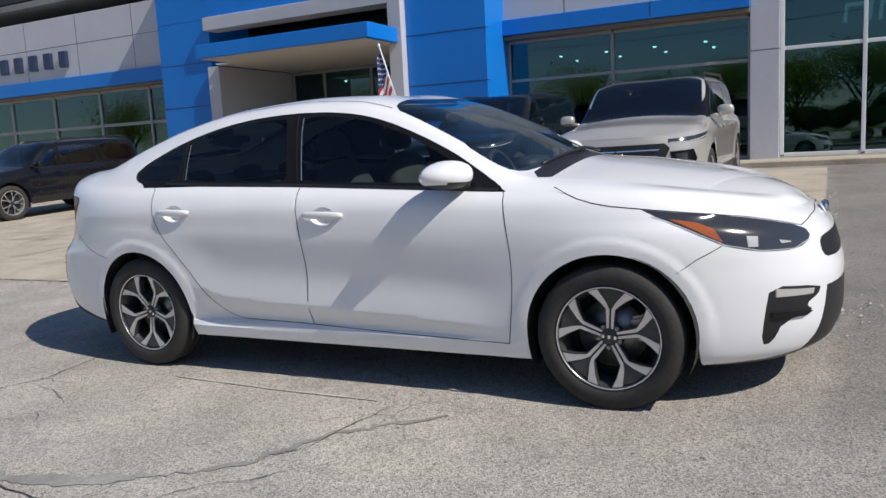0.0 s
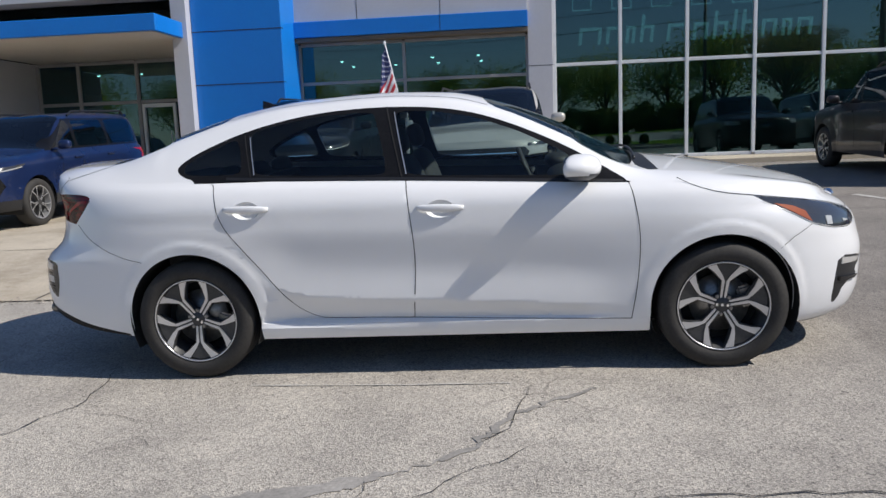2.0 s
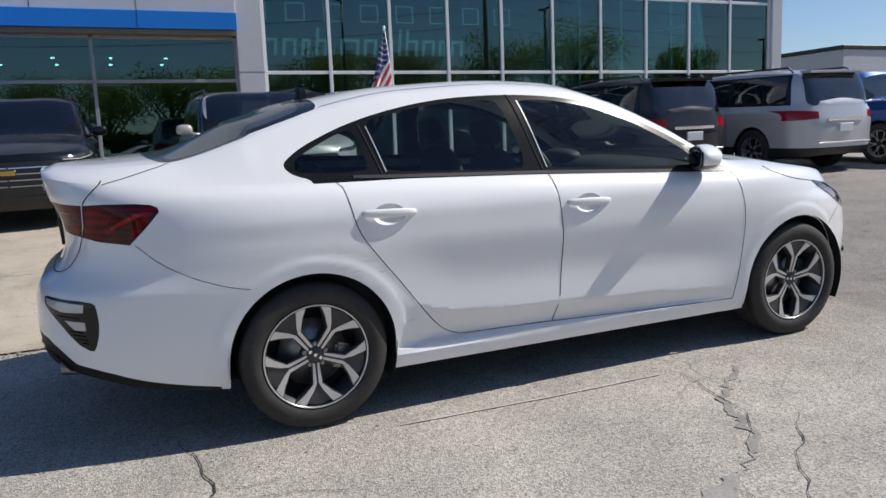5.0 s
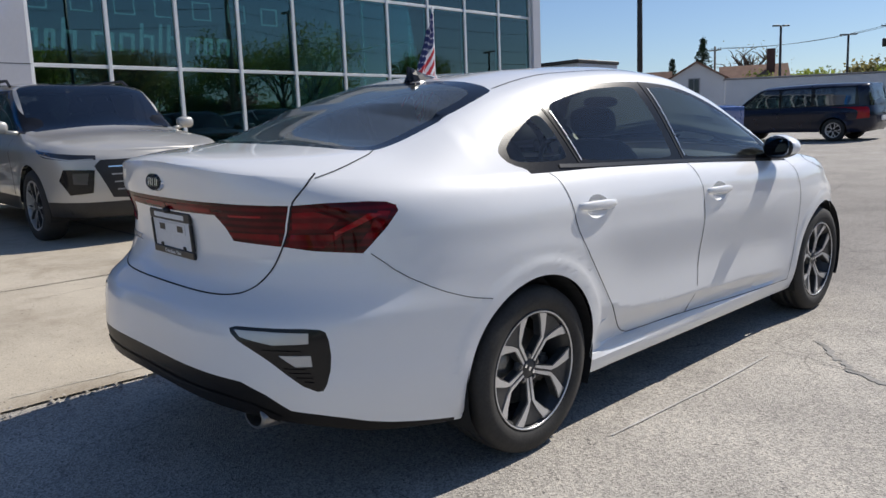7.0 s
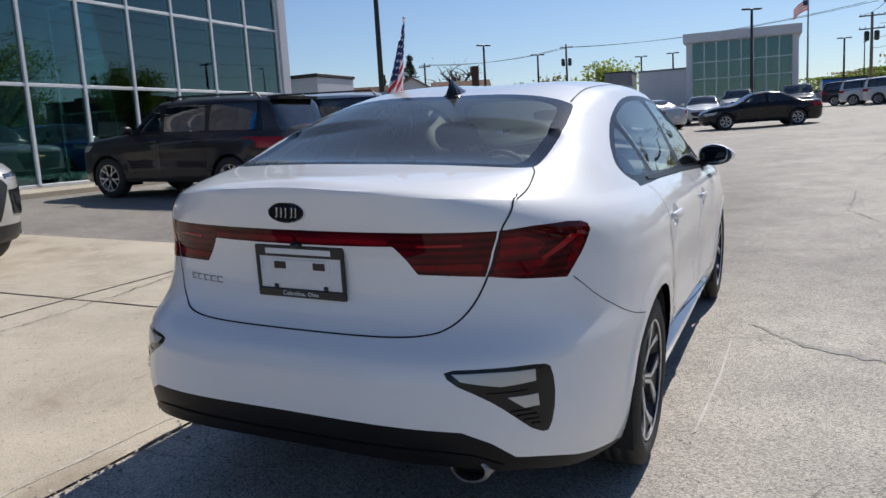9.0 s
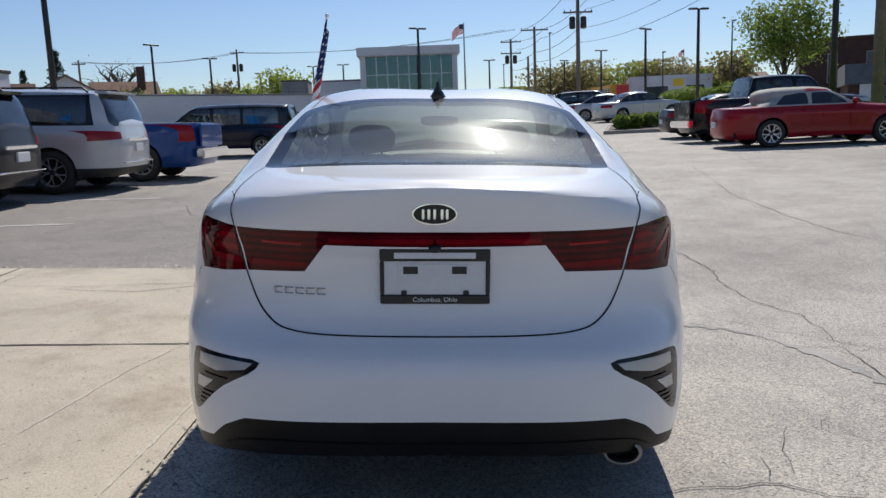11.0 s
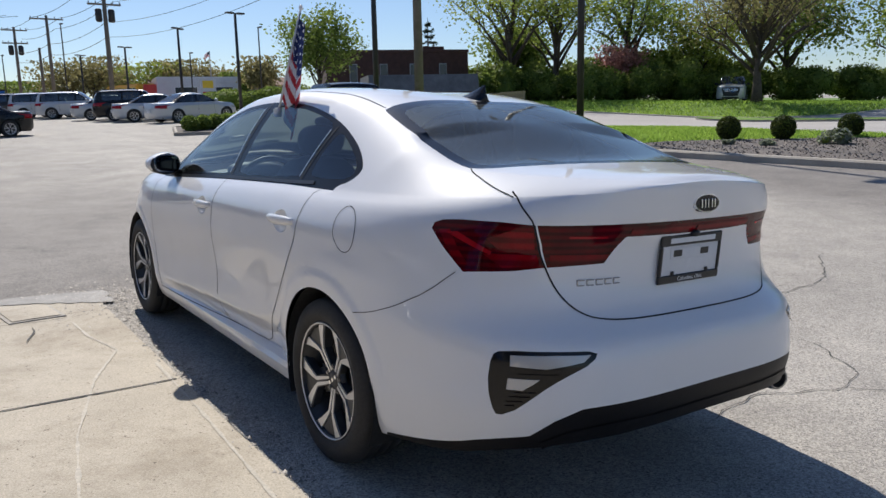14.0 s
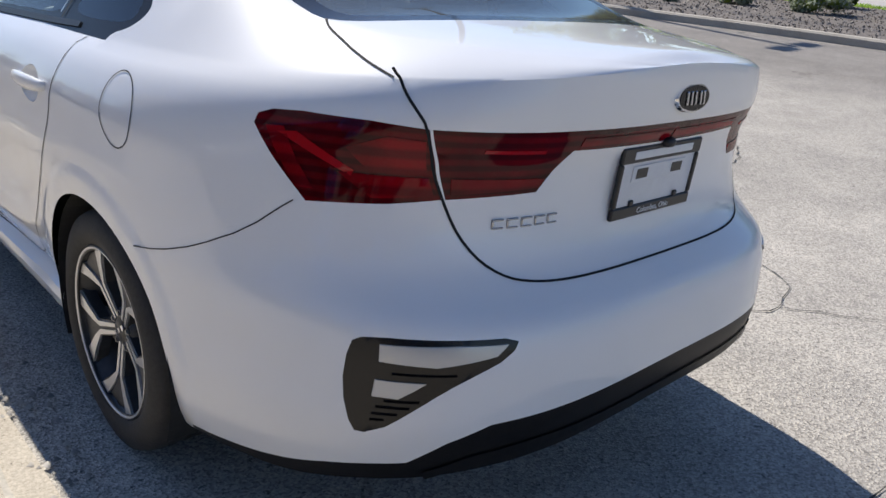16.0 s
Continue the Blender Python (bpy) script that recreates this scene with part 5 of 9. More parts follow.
    boot = add("boot_lid", "trunk", WHITE_PAINT, both, "white boot lid")
    rb = add("rear_bumper", "rear_bumper", WHITE_PAINT, both, "white rear bumper")
    fbm = add("front_bumper", "front_bumper", WHITE_PAINT, both, "white front bumper")
    add("valance", "valance", VALANCE, both, "black lower valance", rb)
    add("splitter", "lip", BLACK, both, "dark front splitter", fbm)
    add("grille", "grille", BLACK, both, "black grille mesh", fbm)
    add("cowl", "cowl", BLACK, both, "black cowl below the windscreen")
    add("windscreen", "windscreen", GLASS_CLEAR, both, "slightly tinted windscreen")
    add("rear_window", "rear_glass", GLASS_REAR, both, "tinted rear window")
    add("rear_window_band", "glass_band", TRIM_GLOSS, both, "black printed band round the rear window")
    for s in both:
        add("front_wing", "fender", WHITE_PAINT, (s,), "white front wing")
        add("sill", "sill", WHITE_PAINT, (s,), "white door sill")
        fd = add("front_door", "front_door", WHITE_PAINT, (s,), "white front door")
        rd = add("rear_door", "rear_door", WHITE_PAINT, (s,), "white rear door")
        add("window_frame", "frame", TRIM_SATIN, (s,), "black window surround and pillars")
        add("door_glass", "glass_f", GLASS_TINT, (s,), "dark tinted glass", fd)
        add("door_glass", "glass_r", GLASS_TINT, (s,), "dark tinted glass", rd)
        add("quarter_glass", "glass_q", GLASS_TINT, (s,), "small dark quarter glass")
        add("tail_lamp", "lamp", RED_DEEP, (s,), "deep red tail lamp")
        add("headlight_bowl", "headlight", LAMP_GREY, (s,), "smoked headlight")
        add("fog_vent", "fog", BLACK, (s,), "black vent with lamp bars", fbm)
        add("bumper_lamp_bowl", "cluster", TRIM_GLOSS, (s,), "black bumper lamp surround", rb)
    add("lamp_strip", "lamp_mid", RED_DEEP, both, "deep red lamp strip across the boot", boot)
    # gaps between the panels, each a part of its own
    def gap(kind, line, width):
        for s in both:
            part("panel_gap", seam(bmesh.new(), S, kind, line, (s,), width), SEAM_MAT, car)
    for line, wd in ((o("tub", "xz", rounded(B_edge, 2, False), 0.03, False), 0.0045), (o("tub", "xz", rounded(F_edge, 2, False), 0.03, False), 0.0038),
                     (o("tub", "xz", rounded(R_edge, 2, False), 0.03, False), 0.0038), (o("tub", "xz", [(-0.67, 0.302), (-0.189, 0.292), (0.906, 0.268)], 0.05, False), 0.004)):
        gap("tub", [(u, min(0.999, w)) for u, w in line], wd)
    gap("tub", dense(rounded(got_line(S, BOOT_SEAM), 2, False), 0.02, False), 0.0055)
    gap("tub", dense(rounded(got_line(S, BUMPER_SEAM), 1, False), 0.03, False), 0.0026)
    gap("tub", dense([S.find("tub", "xz", a, b) for a, b in rounded(BONNET_SEAM[1:], 1, False)], 0.03, False), 0.004)
    gap("tub", dense([S.find("tub", "xz", 2.07, 0.727), S.find("tub", "yzf", 0.30, 0.748), S.find("tub", "yzf", 0.02, 0.76)], 0.03, False), 0.004)
    gap("tub", dense(got_line(S, [("x", 1.63, 0.59), ("x", 1.70, 0.64), ("x", 1.795, 0.69)]), 0.03, False), 0.003)
    gap("top", o("top", "xy", rounded(deck_seam, 2, False), 0.03, False), 0.005)
    gap("top", o("top", "xy", rounded([(-1.19, 0.52), (-0.95, 0.503), (-0.53, 0.515), (-0.1, 0.52), (0.22, 0.545)], 2, False), 0.04, False), 0.005)
    # fuel flap outline on the left quarter
    fuel = o("tub", "xz", [(-1.51 + 0.066 * math.cos(a / 20 * math.pi) + 0.012 * math.sin(a / 20 * math.pi), 0.915 + 0.078 * math.sin(a / 20 * math.pi)) for a in range(40)], 0.02)
    part("fuel_flap_gap", seam(bmesh.new(), S, "tub", fuel + fuel[:1], (1,), 0.0028), SEAM_MAT, body, "round gap of the fuel flap")
    saloon_details(S, car, boot, rb, fbm, body)
    return car


def cup_line(S, x, z, f=1.0, n=30):
    """The rim of the scoop behind a door handle."""
    return [S.find("tub", "xz", x + 0.072 * f * math.cos(2 * math.pi * i / n), z + 0.046 * f * math.sin(2 * math.pi * i / n) - 0.004) for i in range(n)]


def got_line(S, pts):
    return [S.find("tub", "xz", a, b) if k == "x" else S.find("tub", "yz", a, b) for k, a, b in pts]


def blob(bm, centre, size, power=2.6, nu=24, nv=14, m=None):
    """A rounded box (superellipsoid)."""
    def e(c, p):
        return math.copysign(abs(c) ** (2 / p), c)
    rows = []
    for j in range(nv + 1):
        b = -math.pi / 2 + math.pi * j / nv
        rows.append([bm.verts.new(Vector(centre) + Vector((size[0] * e(math.cos(b), power) * e(math.cos(2 * math.pi * i / nu), power),
                                                             size[1] * e(math.cos(b), power) * e(math.sin(2 * math.pi * i / nu), power), size[2] * e(math.sin(b), power)))) for i in range(nu)])
    for A, B in zip(rows, rows[1:]):
        for i in range(nu):
            try:
                bm.faces.new((A[i], A[(i + 1) % nu], B[(i + 1) % nu], B[i]))
            except ValueError:
                pass
    bmesh.ops.remove_doubles(bm, verts=bm.verts, dist=1e-5)
    if m is not None:
        bmesh.ops.transform(bm, matrix=m, verts=bm.verts)
    return bm


def door_handle(S, parent, x, z, s, mat=None):
    u, w = S.find("tub", "xz", x, z)
    c = S.tub(u, w)
    # scoop behind the grip, a shallow dark-edged dish
    bm = bmesh.new()
    ring0, rings = 30, []
    for k, (f, dep) in enumerate(((1.0, 0.0), (0.9, -0.010), (0.66, -0.026), (0.25, -0.032))):
        ring = []
        for i in range(ring0):
            p = S.tub(*cup_line(S, x, z, f, ring0)[i])
            ring.append(bm.verts.new((p.x, (p.y + dep) * s, p.z)))
        rings.append(ring)
    for A, B in zip(rings, rings[1:]):
        for i in range(ring0):
            bm.faces.new((A[i], A[(i + 1) % ring0], B[(i + 1) % ring0], B[i]))
    bm.faces.new(rings[-1])
    bmesh.ops.recalc_face_normals(bm, faces=bm.faces)
    part("handle_recess", bm, SCOOP, parent, "shaded recess behind the handle", True)
    # the grip: a bowed bar with flattened ends
    bm = bmesh.new()
    rows = []
    n = 14
    for i in range(n + 1):
        t = i / n * 2 - 1
        xx = x + 0.118 * t
        off = 0.016 * (1 - t * t) ** 0.5 + 0.007
        hh = 0.0165 * (1 - 0.55 * abs(t) ** 3) + 0.002
        p = S.tub(*S.find("tub", "xz", xx, z + 0.004 - 0.003 * t))
        ring = [(0, -hh), (-0.5, -hh), (-1, -hh * 0.5), (-1, hh * 0.55), (-0.55, hh), (0, hh)]
        rows.append([bm.verts.new((p.x, (p.y + off + a * 0.012 * (-1) - 0.012) * s, p.z + b)) for a, b in ring])
    for A, B in zip(rows, rows[1:]):
        for j in range(len(A)):
            k = (j + 1) % len(A)
            bm.faces.new((A[j], A[k], B[k], B[j]))
    bm.faces.new(rows[0])
    bm.faces.new(rows[-1])
    bmesh.ops.recalc_face_normals(bm, faces=bm.faces)
    part("door_handle", bm, mat or WHITE_PAINT, parent, "white pull handle", True)


# low colour stands in for dark surroundings that the mirror would reflect
MIRROR_DIM = material("mirror glass dimmed for its reflection", (0.20, 0.22, 0.25), 0.03, 1.0)
SCOOP = car_paint("white paint in the handle recess", (0.845, 0.85, 0.86), 0.0, 0.4)


def mirror(car, s, x=0.665, y=0.895, z=1.03, mat=None):
    m = empty("door_mirror")
    m.parent = car
    tilt = 0.36

    def bent(bm):
        for v in bm.verts:
            v.co.x -= tilt * v.co.y
            v.co.z += 0.02 * v.co.y - (0.15 * (v.co.y + 0.05) ** 2)
        bmesh.ops.transform(bm, matrix=Matrix.Translation((x, y * s, z)) @ Matrix.Diagonal((1, s, 1, 1)), verts=bm.verts)
        bmesh.ops.recalc_face_normals(bm, faces=bm.faces)
        return bm
    bm = blob(bmesh.new(), (0, 0, 0), (0.098, 0.104, 0.066), 2.3)
    for v in bm.verts:
        v.co.z *= 1.0 - 2.6 * max(0.0, v.co.y + 0.01)
        v.co.x = max(v.co.x, -0.052)
    for f in bm.faces:
        c = f.calc_center_median()
        f.material_index = 1 if c.z < -0.030 or c.x < -0.046 else 0
    part("mirror_housing", bent(bm), [mat or WHITE_PAINT, BLACK], m, "white mirror cap over a black base", True)
    part("mirror_glass", bent(blob(bmesh.new(), (-0.055, -0.008, 0.004), (0.004, 0.080, 0.052), 3.0, 20, 8)), MIRROR_DIM, m, "mirror glass", True)
    bm = tube(bmesh.new(), [(x + 0.03, (y - 0.06) * s, z - 0.045), (x + 0.055, (y - 0.10) * s, z - 0.058), (x + 0.075, (y - 0.15) * s, z - 0.062)], [0.026, 0.022, 0.026], 10)
    part("mirror_arm", bm, BLACK, m, "black mirror arm", True)


def seat(car, x, y, wide, name, back_tilt=18, label="dark cloth seat", heads=1, tall=0.33):
    e = empty(name, None, label)
    e.parent = car
    bm = blob(bmesh.new(), (x + 0.02, y, 0.46), (0.27, wide / 2, 0.11), 3.4)
    part("seat", bm, CLOTH, e, "", True)
    tilt = Matrix.Translation((x - 0.22, y, 0.50)) @ Matrix.Rotation(radians(-back_tilt), 4, "Y")
    bm = blob(bmesh.new(), (0, 0, tall - 0.03), (0.075, wide / 2, tall), 3.2, m=tilt)
    part("backrest", bm, CLOTH, e, "", True)
    for k in range(heads):
        yy = (k - (heads - 1) / 2) * 0.46
        bm = blob(bmesh.new(), (0.01, yy, 2 * tall + 0.055), (0.05, 0.125, 0.075 if heads == 1 else 0.055), 2.8, m=tilt)
        for q in (-0.05, 0.05):
            tube(bm, [tilt @ Vector((0.01, yy + q, 2 * tall - 0.08)), tilt @ Vector((0.01, yy + q, 2 * tall + 0.04))], 0.006, 6)
        part("headrest", bm, CLOTH, e, "", True)
    return e


def ring_bar(bm, centre, r, thick, m, n=28):
    pts = [m @ Vector((0, r * math.cos(2 * math.pi * i / n), r * math.sin(2 * math.pi * i / n))) for i in range(n)]
    return tube(bm, [Vector(centre) + p for p in pts], thick, 8, closed=True)


def saloon_details(S, car, boot, rb, fbm, body):
    both = (1, -1)
    ob = {(o.name.split(".")[0], 1 if sum((Vector(c)).y for c in o.bound_box) > 0 else -1): o for o in car.children}
    for s in both:
        for wx in (-1.35, 1.35):
            wheel_parts(car, 0.318, 0.205, 0.222, s, m=Matrix.Translation((wx, 0.775 * s, 0.316)) @ Matrix.Rotation(radians(36 if wx < 0 else 6), 4, "Y"))
            bm = bmesh.new()
            ring = circle(wx, 0.325, 0.358, -25, 205, 30)
            rows = [[bm.verts.new((x, y * s, z)) for x, z in ring] for y in (0.872, 0.5)]
            for i in range(len(ring) - 1):
                bm.faces.new((rows[0][i], rows[0][i + 1], rows[1][i + 1], rows[1][i]))
            bm.faces.new(rows[1])
            part("wheel_liner", bm, LINER, car, "black wheel arch liner")
        door_handle(S, ob["rear_door", s], -1.01, 0.893, s)
        door_handle(S, ob["front_door", s], -0.02, 0.862, s)
        mirror(car, s)
        # belt strip under the glass
        bm = seam(bmesh.new(), S, "top", S.outline("top", "xz", [(-1.13, 1.047), (-1.0, 1.04), (-0.2, 1.008), (0.5, 0.97), (0.88, 0.95)], 0.05, False), (s,), 0.016, 0.004)
        part("belt_strip", bm, BLACK, car, "satin black strip below the windows")
        # pillar edges and glass run between the rear door and its fixed pane
        bm = seam(bmesh.new(), S, "top", S.outline("top", "xz", [(-1.0, 1.05), (-1.058, 1.262)], 0.03, False), (s,), 0.006, 0.003)
        part("door_edge", bm, SEAM_MAT, car, "dark gap between the door frames")
        bm = seam(bmesh.new(), S, "top", S.outline("top", "xz", [(-0.215, 1.02), (-0.30, 1.37)], 0.03, False), (s,), 0.007, 0.003)
        part("door_edge", bm, SEAM_MAT, car, "dark gap between the door frames")
        # bright strips drawn for the light caught along the window channels
        for pts in ([(-0.192, 1.03), (-0.258, 1.34)], [(-0.982, 1.06), (-1.026, 1.25)]):
            part("glass_run", seam(bmesh.new(), S, "top", S.outline("top", "xz", pts, 0.03, False), (s,), 0.005, 0.004), RIM_FACE, car, "thin strip for the gleam on the window channel")
        tail_lamp_inner(S, ob["tail_lamp", s], boot, s)
        bumper_lamp_inner(S, rb, s)
        headlight_inner(S, car, fbm, s)
    boxed("underbody", (-1.9, -0.70, 0.21), (1.78, 0.70, 0.27), LINER, car, 0.02, "black underbody")
    # unseen strips added to close the slit where sun leaked past the underbody
    for s in both:
        boxed("sill_floor", (-0.97, min(0.69 * s, 0.81 * s), 0.222), (0.97, max(0.69 * s, 0.81 * s), 0.245), LINER, car, 0.0, "added black strip that keeps daylight out under the sill")
    # floor and inner shell, so that no daylight leaks through the cabin
    for s in both:
        bm = bmesh.new()
        prism(bm, [(-1.5, 0.27), (-1.55, 0.98), (-1.2, 1.0), (0.9, 0.92), (1.0, 0.6), (1.0, 0.27)], 0.70 * s, 0.73 * s)
        part("door_card", bm, DASH, car, "dark inner door lining")
    # roof lining a little under the roof skin
    bm = bmesh.new()
    rows = []
    for i in range(15):
        x = -1.15 + 1.32 * i / 14
        u = S.find("top", "xy", x, 0.0)[0]
        rows.append([bm.verts.new(S.top(u, 0.56 + 0.44 * j / 8) * 1.0 - Vector((0, 0, 0.03))) for j in range(9)] )
    for A, B in zip(rows, rows[1:]):
        for a, b, c, d in zip(A, A[1:], B[1:], B):
            bm.faces.new((a, b, c, d))
    bmesh.ops.mirror(bm, geom=bm.verts[:] + bm.edges[:] + bm.faces[:], axis="Y", merge_dist=0.0005)
    part("headliner", bm, HEADLINER, car, "grey roof lining", True)
    for y in (0.36, -0.36):
        seat(car, 0.12, y, 0.50, "front_seat", 16, "dark front seat")
    seat(car, -0.78, 0.0, 1.25, "rear_bench", 24, "dark rear bench", 3, 0.265)
    bm = bmesh.new()
    prism(bm, [(-1.80, 1.03), (-1.15, 1.01), (-1.15, 0.97), (-1.8, 0.97)], -0.62, 0.62)
    part("parcel_shelf", bm, DASH, car, "dark parcel shelf")
    bm = blob(bmesh.new(), (0.80, 0, 0.86), (0.26, 0.69, 0.13), 3.2)
    part("dashboard", bm, DASH, car, "dark dashboard", True)
    bm = blob(bmesh.new(), (0.62, 0.36, 0.985), (0.08, 0.17, 0.05), 2.6)
    part("binnacle", bm, DASH, car, "dark instrument hood", True)
    tilt = Matrix.Rotation(radians(-22), 4, "Y")
    bm = ring_bar(bmesh.new(), (0.44, 0.36, 0.90), 0.18, 0.016, tilt)
    blob(bm, (0.46, 0.36, 0.89), (0.03, 0.07, 0.06), 2.5, 14, 8)
    box(bm, (0.445, 0.19, 0.885), (0.465, 0.53, 0.91), 0.006)
    part("steering_wheel", bm, DASH, car, "black steering wheel", True)
    bm = blob(bmesh.new(), (0.30, 0, 1.285), (0.015, 0.115, 0.032), 3.0)
    part("rear_view_mirror", bm, DASH, car, "black rear-view mirror", True)
    # wipers
    for y0, y1, x0 in ((-0.50, 0.10, 1.02), (0.02, 0.62, 1.0)):
        p = []
        for i in range(9):
            t = i / 8
            y = y0 + (y1 - y0) * t
            x = x0 - 0.10 * t * 0 - 0.11 * abs(y) ** 2 - 0.02
            u, v = S.find("top", "xy", x, abs(y))
            q = S.top(u, v) + S.normal("top", (u, v)) * 0.018
            p.append(Vector((q.x, y, q.z)))
        part("wiper", tube(bmesh.new(), p, 0.008, 6), BLACK, car, "black wiper blade", True)
    # shark fin aerial
    bm = bmesh.new()
    rows = []
    for i, (x, h, w) in enumerate(((-0.995, 0.0, 0.012), (-1.03, 0.012, 0.024), (-1.08, 0.032, 0.034), (-1.12, 0.052, 0.036), (-1.15, 0.068, 0.030), (-1.165, 0.073, 0.016), (-1.172, 0.02, 0.034))):
        z = S.mid(x) - 0.004
        rows.append([bm.verts.new((x, w, z)), bm.verts.new((x, w * 0.5, z + h * 0.55)), bm.verts.new((x, 0.003, z + h)), bm.verts.new((x, -0.003, z + h)), bm.verts.new((x, -w * 0.5, z + h * 0.55)), bm.verts.new((x, -w, z))])
    for A, B in zip(rows, rows[1:]):
        for j in range(5):
            bm.faces.new((A[j], A[j + 1], B[j + 1], B[j]))
    bm.faces.new(rows[-1])
    bmesh.ops.recalc_face_normals(bm, faces=bm.faces)
    part("roof_aerial", bm, TRIM_GLOSS, car, "gloss black shark fin aerial", False)
    # boot lid furniture: oval badge, name bars, plate and its surround
    u, w = S.find("tub", "yz", 0.0005, 1.045)
    c = S.tub(u, w)
    lean = Matrix.Translation((c.x - 0.001, 0, 1.045)) @ Matrix.Rotation(radians(4), 4, "Y")

    def oval(bm, ry, rz, x0, x1, rr=0.0, n=40):
        A = [bm.verts.new((x0, ry * math.cos(2 * math.pi * i / n), rz * math.sin(2 * math.pi * i / n))) for i in range(n)]
        B = [bm.verts.new((x1, (ry - rr) * math.cos(2 * math.pi * i / n), (rz - rr) * math.sin(2 * math.pi * i / n))) for i in range(n)]
        for i in range(n):
            bm.faces.new((A[i], A[(i + 1) % n], B[(i + 1) % n], B[i]))
        bm.faces.new(B)
        bmesh.ops.recalc_face_normals(bm, faces=bm.faces)
        return bm
    part("badge", oval(bmesh.new(), 0.064, 0.032, 0.004, -0.006, 0.002), CHROME, boot, "chrome-edged oval badge", False, lean)
    part("badge_field", oval(bmesh.new(), 0.058, 0.0265, -0.005, -0.0075), TRIM_GLOSS, boot, "black oval field", False, lean)
    for y, wd in ((0.032, 0.008), (0.016, 0.008), (0.0, 0.007), (-0.020, 0.008), (-0.034, 0.008)):
        part("badge_bar", box(bmesh.new(), (-0.0105, y - wd / 2, -0.014), (-0.007, y + wd / 2, 0.014), 0.0015), CHROME, boot, "chrome bar on the badge", False, lean)
    for i in range(5):
        y = 0.455 - i * 0.032
        q = S.tub(*S.find("tub", "yz", y, 0.812))
        q2 = S.tub(*S.find("tub", "yz", y - 0.02, 0.812))
        turn = math.degrees(math.atan2(q2.x - q.x, -(q2.y - q.y)))
        bm = box(bmesh.new(), (-0.004, -0.013, -0.010), (0.002, 0.013, -0.0065), 0.001)
        box(bm, (-0.004, -0.013, 0.0065), (0.002, 0.013, 0.010), 0.001)
        box(bm, (-0.004, 0.009, -0.0064), (0.002, 0.013, 0.0064), 0.001)
        part("name_bar", bm, DARK_CHROME, boot, "small dark chrome name bar", False, Matrix.Translation(q) @ pose(0, 0, 0, 0, 0, turn))
    pm = Matrix.Translation((-2.284, 0.0, 0.861)) @ Matrix.Rotation(radians(-3), 4, "Y")
    bm = bmesh.new()
    for lo, hi in (((-0.012, -0.156, 0.045), (0.0, 0.156, 0.080)), ((-0.012, -0.156, -0.080), (0.0, 0.156, -0.053)), ((-0.012, 0.144, -0.0525), (0.0, 0.156, 0.0445)), ((-0.012, -0.156, -0.0525), (0.0, -0.144, 0.0445))):
        box(bm, lo, hi, 0.003)
    plate = part("plate_frame", bm, BLACK, boot, "black plate frame", False, pm)
    part("plate", box(bmesh.new(), (-0.006, -0.146, -0.066), (0.002, 0.146, 0.06), 0.001), PLATE_WHITE, boot, "blank white dealer plate", False, pm)
    part("plate_inset", box(bmesh.new(), (-0.0085, -0.105, 0.0), (-0.006, 0.105, 0.037), 0.004), PLATE_WHITE, boot, "raised white panel on the plate", False, pm)
    for y in (0.069, -0.069):
        part("plate_slot", box(bmesh.new(), (-0.0098, y - 0.021, 0.008), (-0.0086, y + 0.021, 0.03), 0.0005), BLACK, boot, "dark slot of the plate", False, pm)
        part("plate_screw", box(bmesh.new(), (-0.0125, y * 1.28 - 0.008, -0.054), (-0.006, y * 1.28 + 0.008, -0.04), 0.003), BLACK, boot, "black plate screw", False, pm)
    part("frame_bar", box(bmesh.new(), (-0.0136, -0.115, 0.054), (-0.0122, 0.115, 0.071), 0.0004), FRAME_WHITE, boot, "pale lettering bar on the frame", False, pm)
    font = bpy.data.curves.new("place name", "FONT")
    font.body, font.size, font.align_x, font.align_y, font.extrude = "Columbus, Ohio", 0.019, "CENTER", "CENTER", 0.0004
    tob = new("plate_text", font)
    tob.data.materials.append(FRAME_WHITE)
    tob.parent = boot
    tob.matrix_basis = pm @ Matrix.Translation((-0.0131, 0, -0.0665)) @ Matrix(((0, 0, -1, 0), (-1, 0, 0, 0), (0, 1, 0, 0), (0, 0, 0, 1)))
    tagged(tob, "small pale place name on the plate frame")
    part("reversing_camera", blob(bmesh.new(), (-2.298, 0, 0.943), (0.02, 0.018, 0.012), 2.6, 14, 8), BLACK, boot, "small black reversing camera", True)
    # exhaust and lower edges
    bm = lathe(bmesh.new(), [(0.038, 0.0), (0.046, 0.0), (0.048, 0.01), (0.047, 0.16), (0.042, 0.16), (0.038, 0.0)], 28, "x")
    bmesh.ops.transform(bm, matrix=Matrix.Translation((-2.325, -0.545, 0.345)) @ Matrix.Rotation(radians(6), 4, "Y") @ Matrix.Diagonal((1, 1.25, 0.8, 1)), verts=bm.verts)
    part("exhaust_tip", bm, STEEL, car, "oval steel exhaust tip", True)
    bm = lathe(bmesh.new(), [(0.0005, 0.05), (0.04, 0.05)], 20, "x")
    bmesh.ops.transform(bm, matrix=Matrix.Translation((-2.325, -0.545, 0.345)) @ Matrix.Diagonal((1, 1.25, 0.8, 1)), verts=bm.verts)
    part("exhaust_bore", bm, LINER, car, "dark exhaust bore")
    line = got_line(S, [("y", 0.0005, 0.40), ("y", 0.45, 0.40), ("y", 0.56, 0.385), ("y", 0.63, 0.345)])
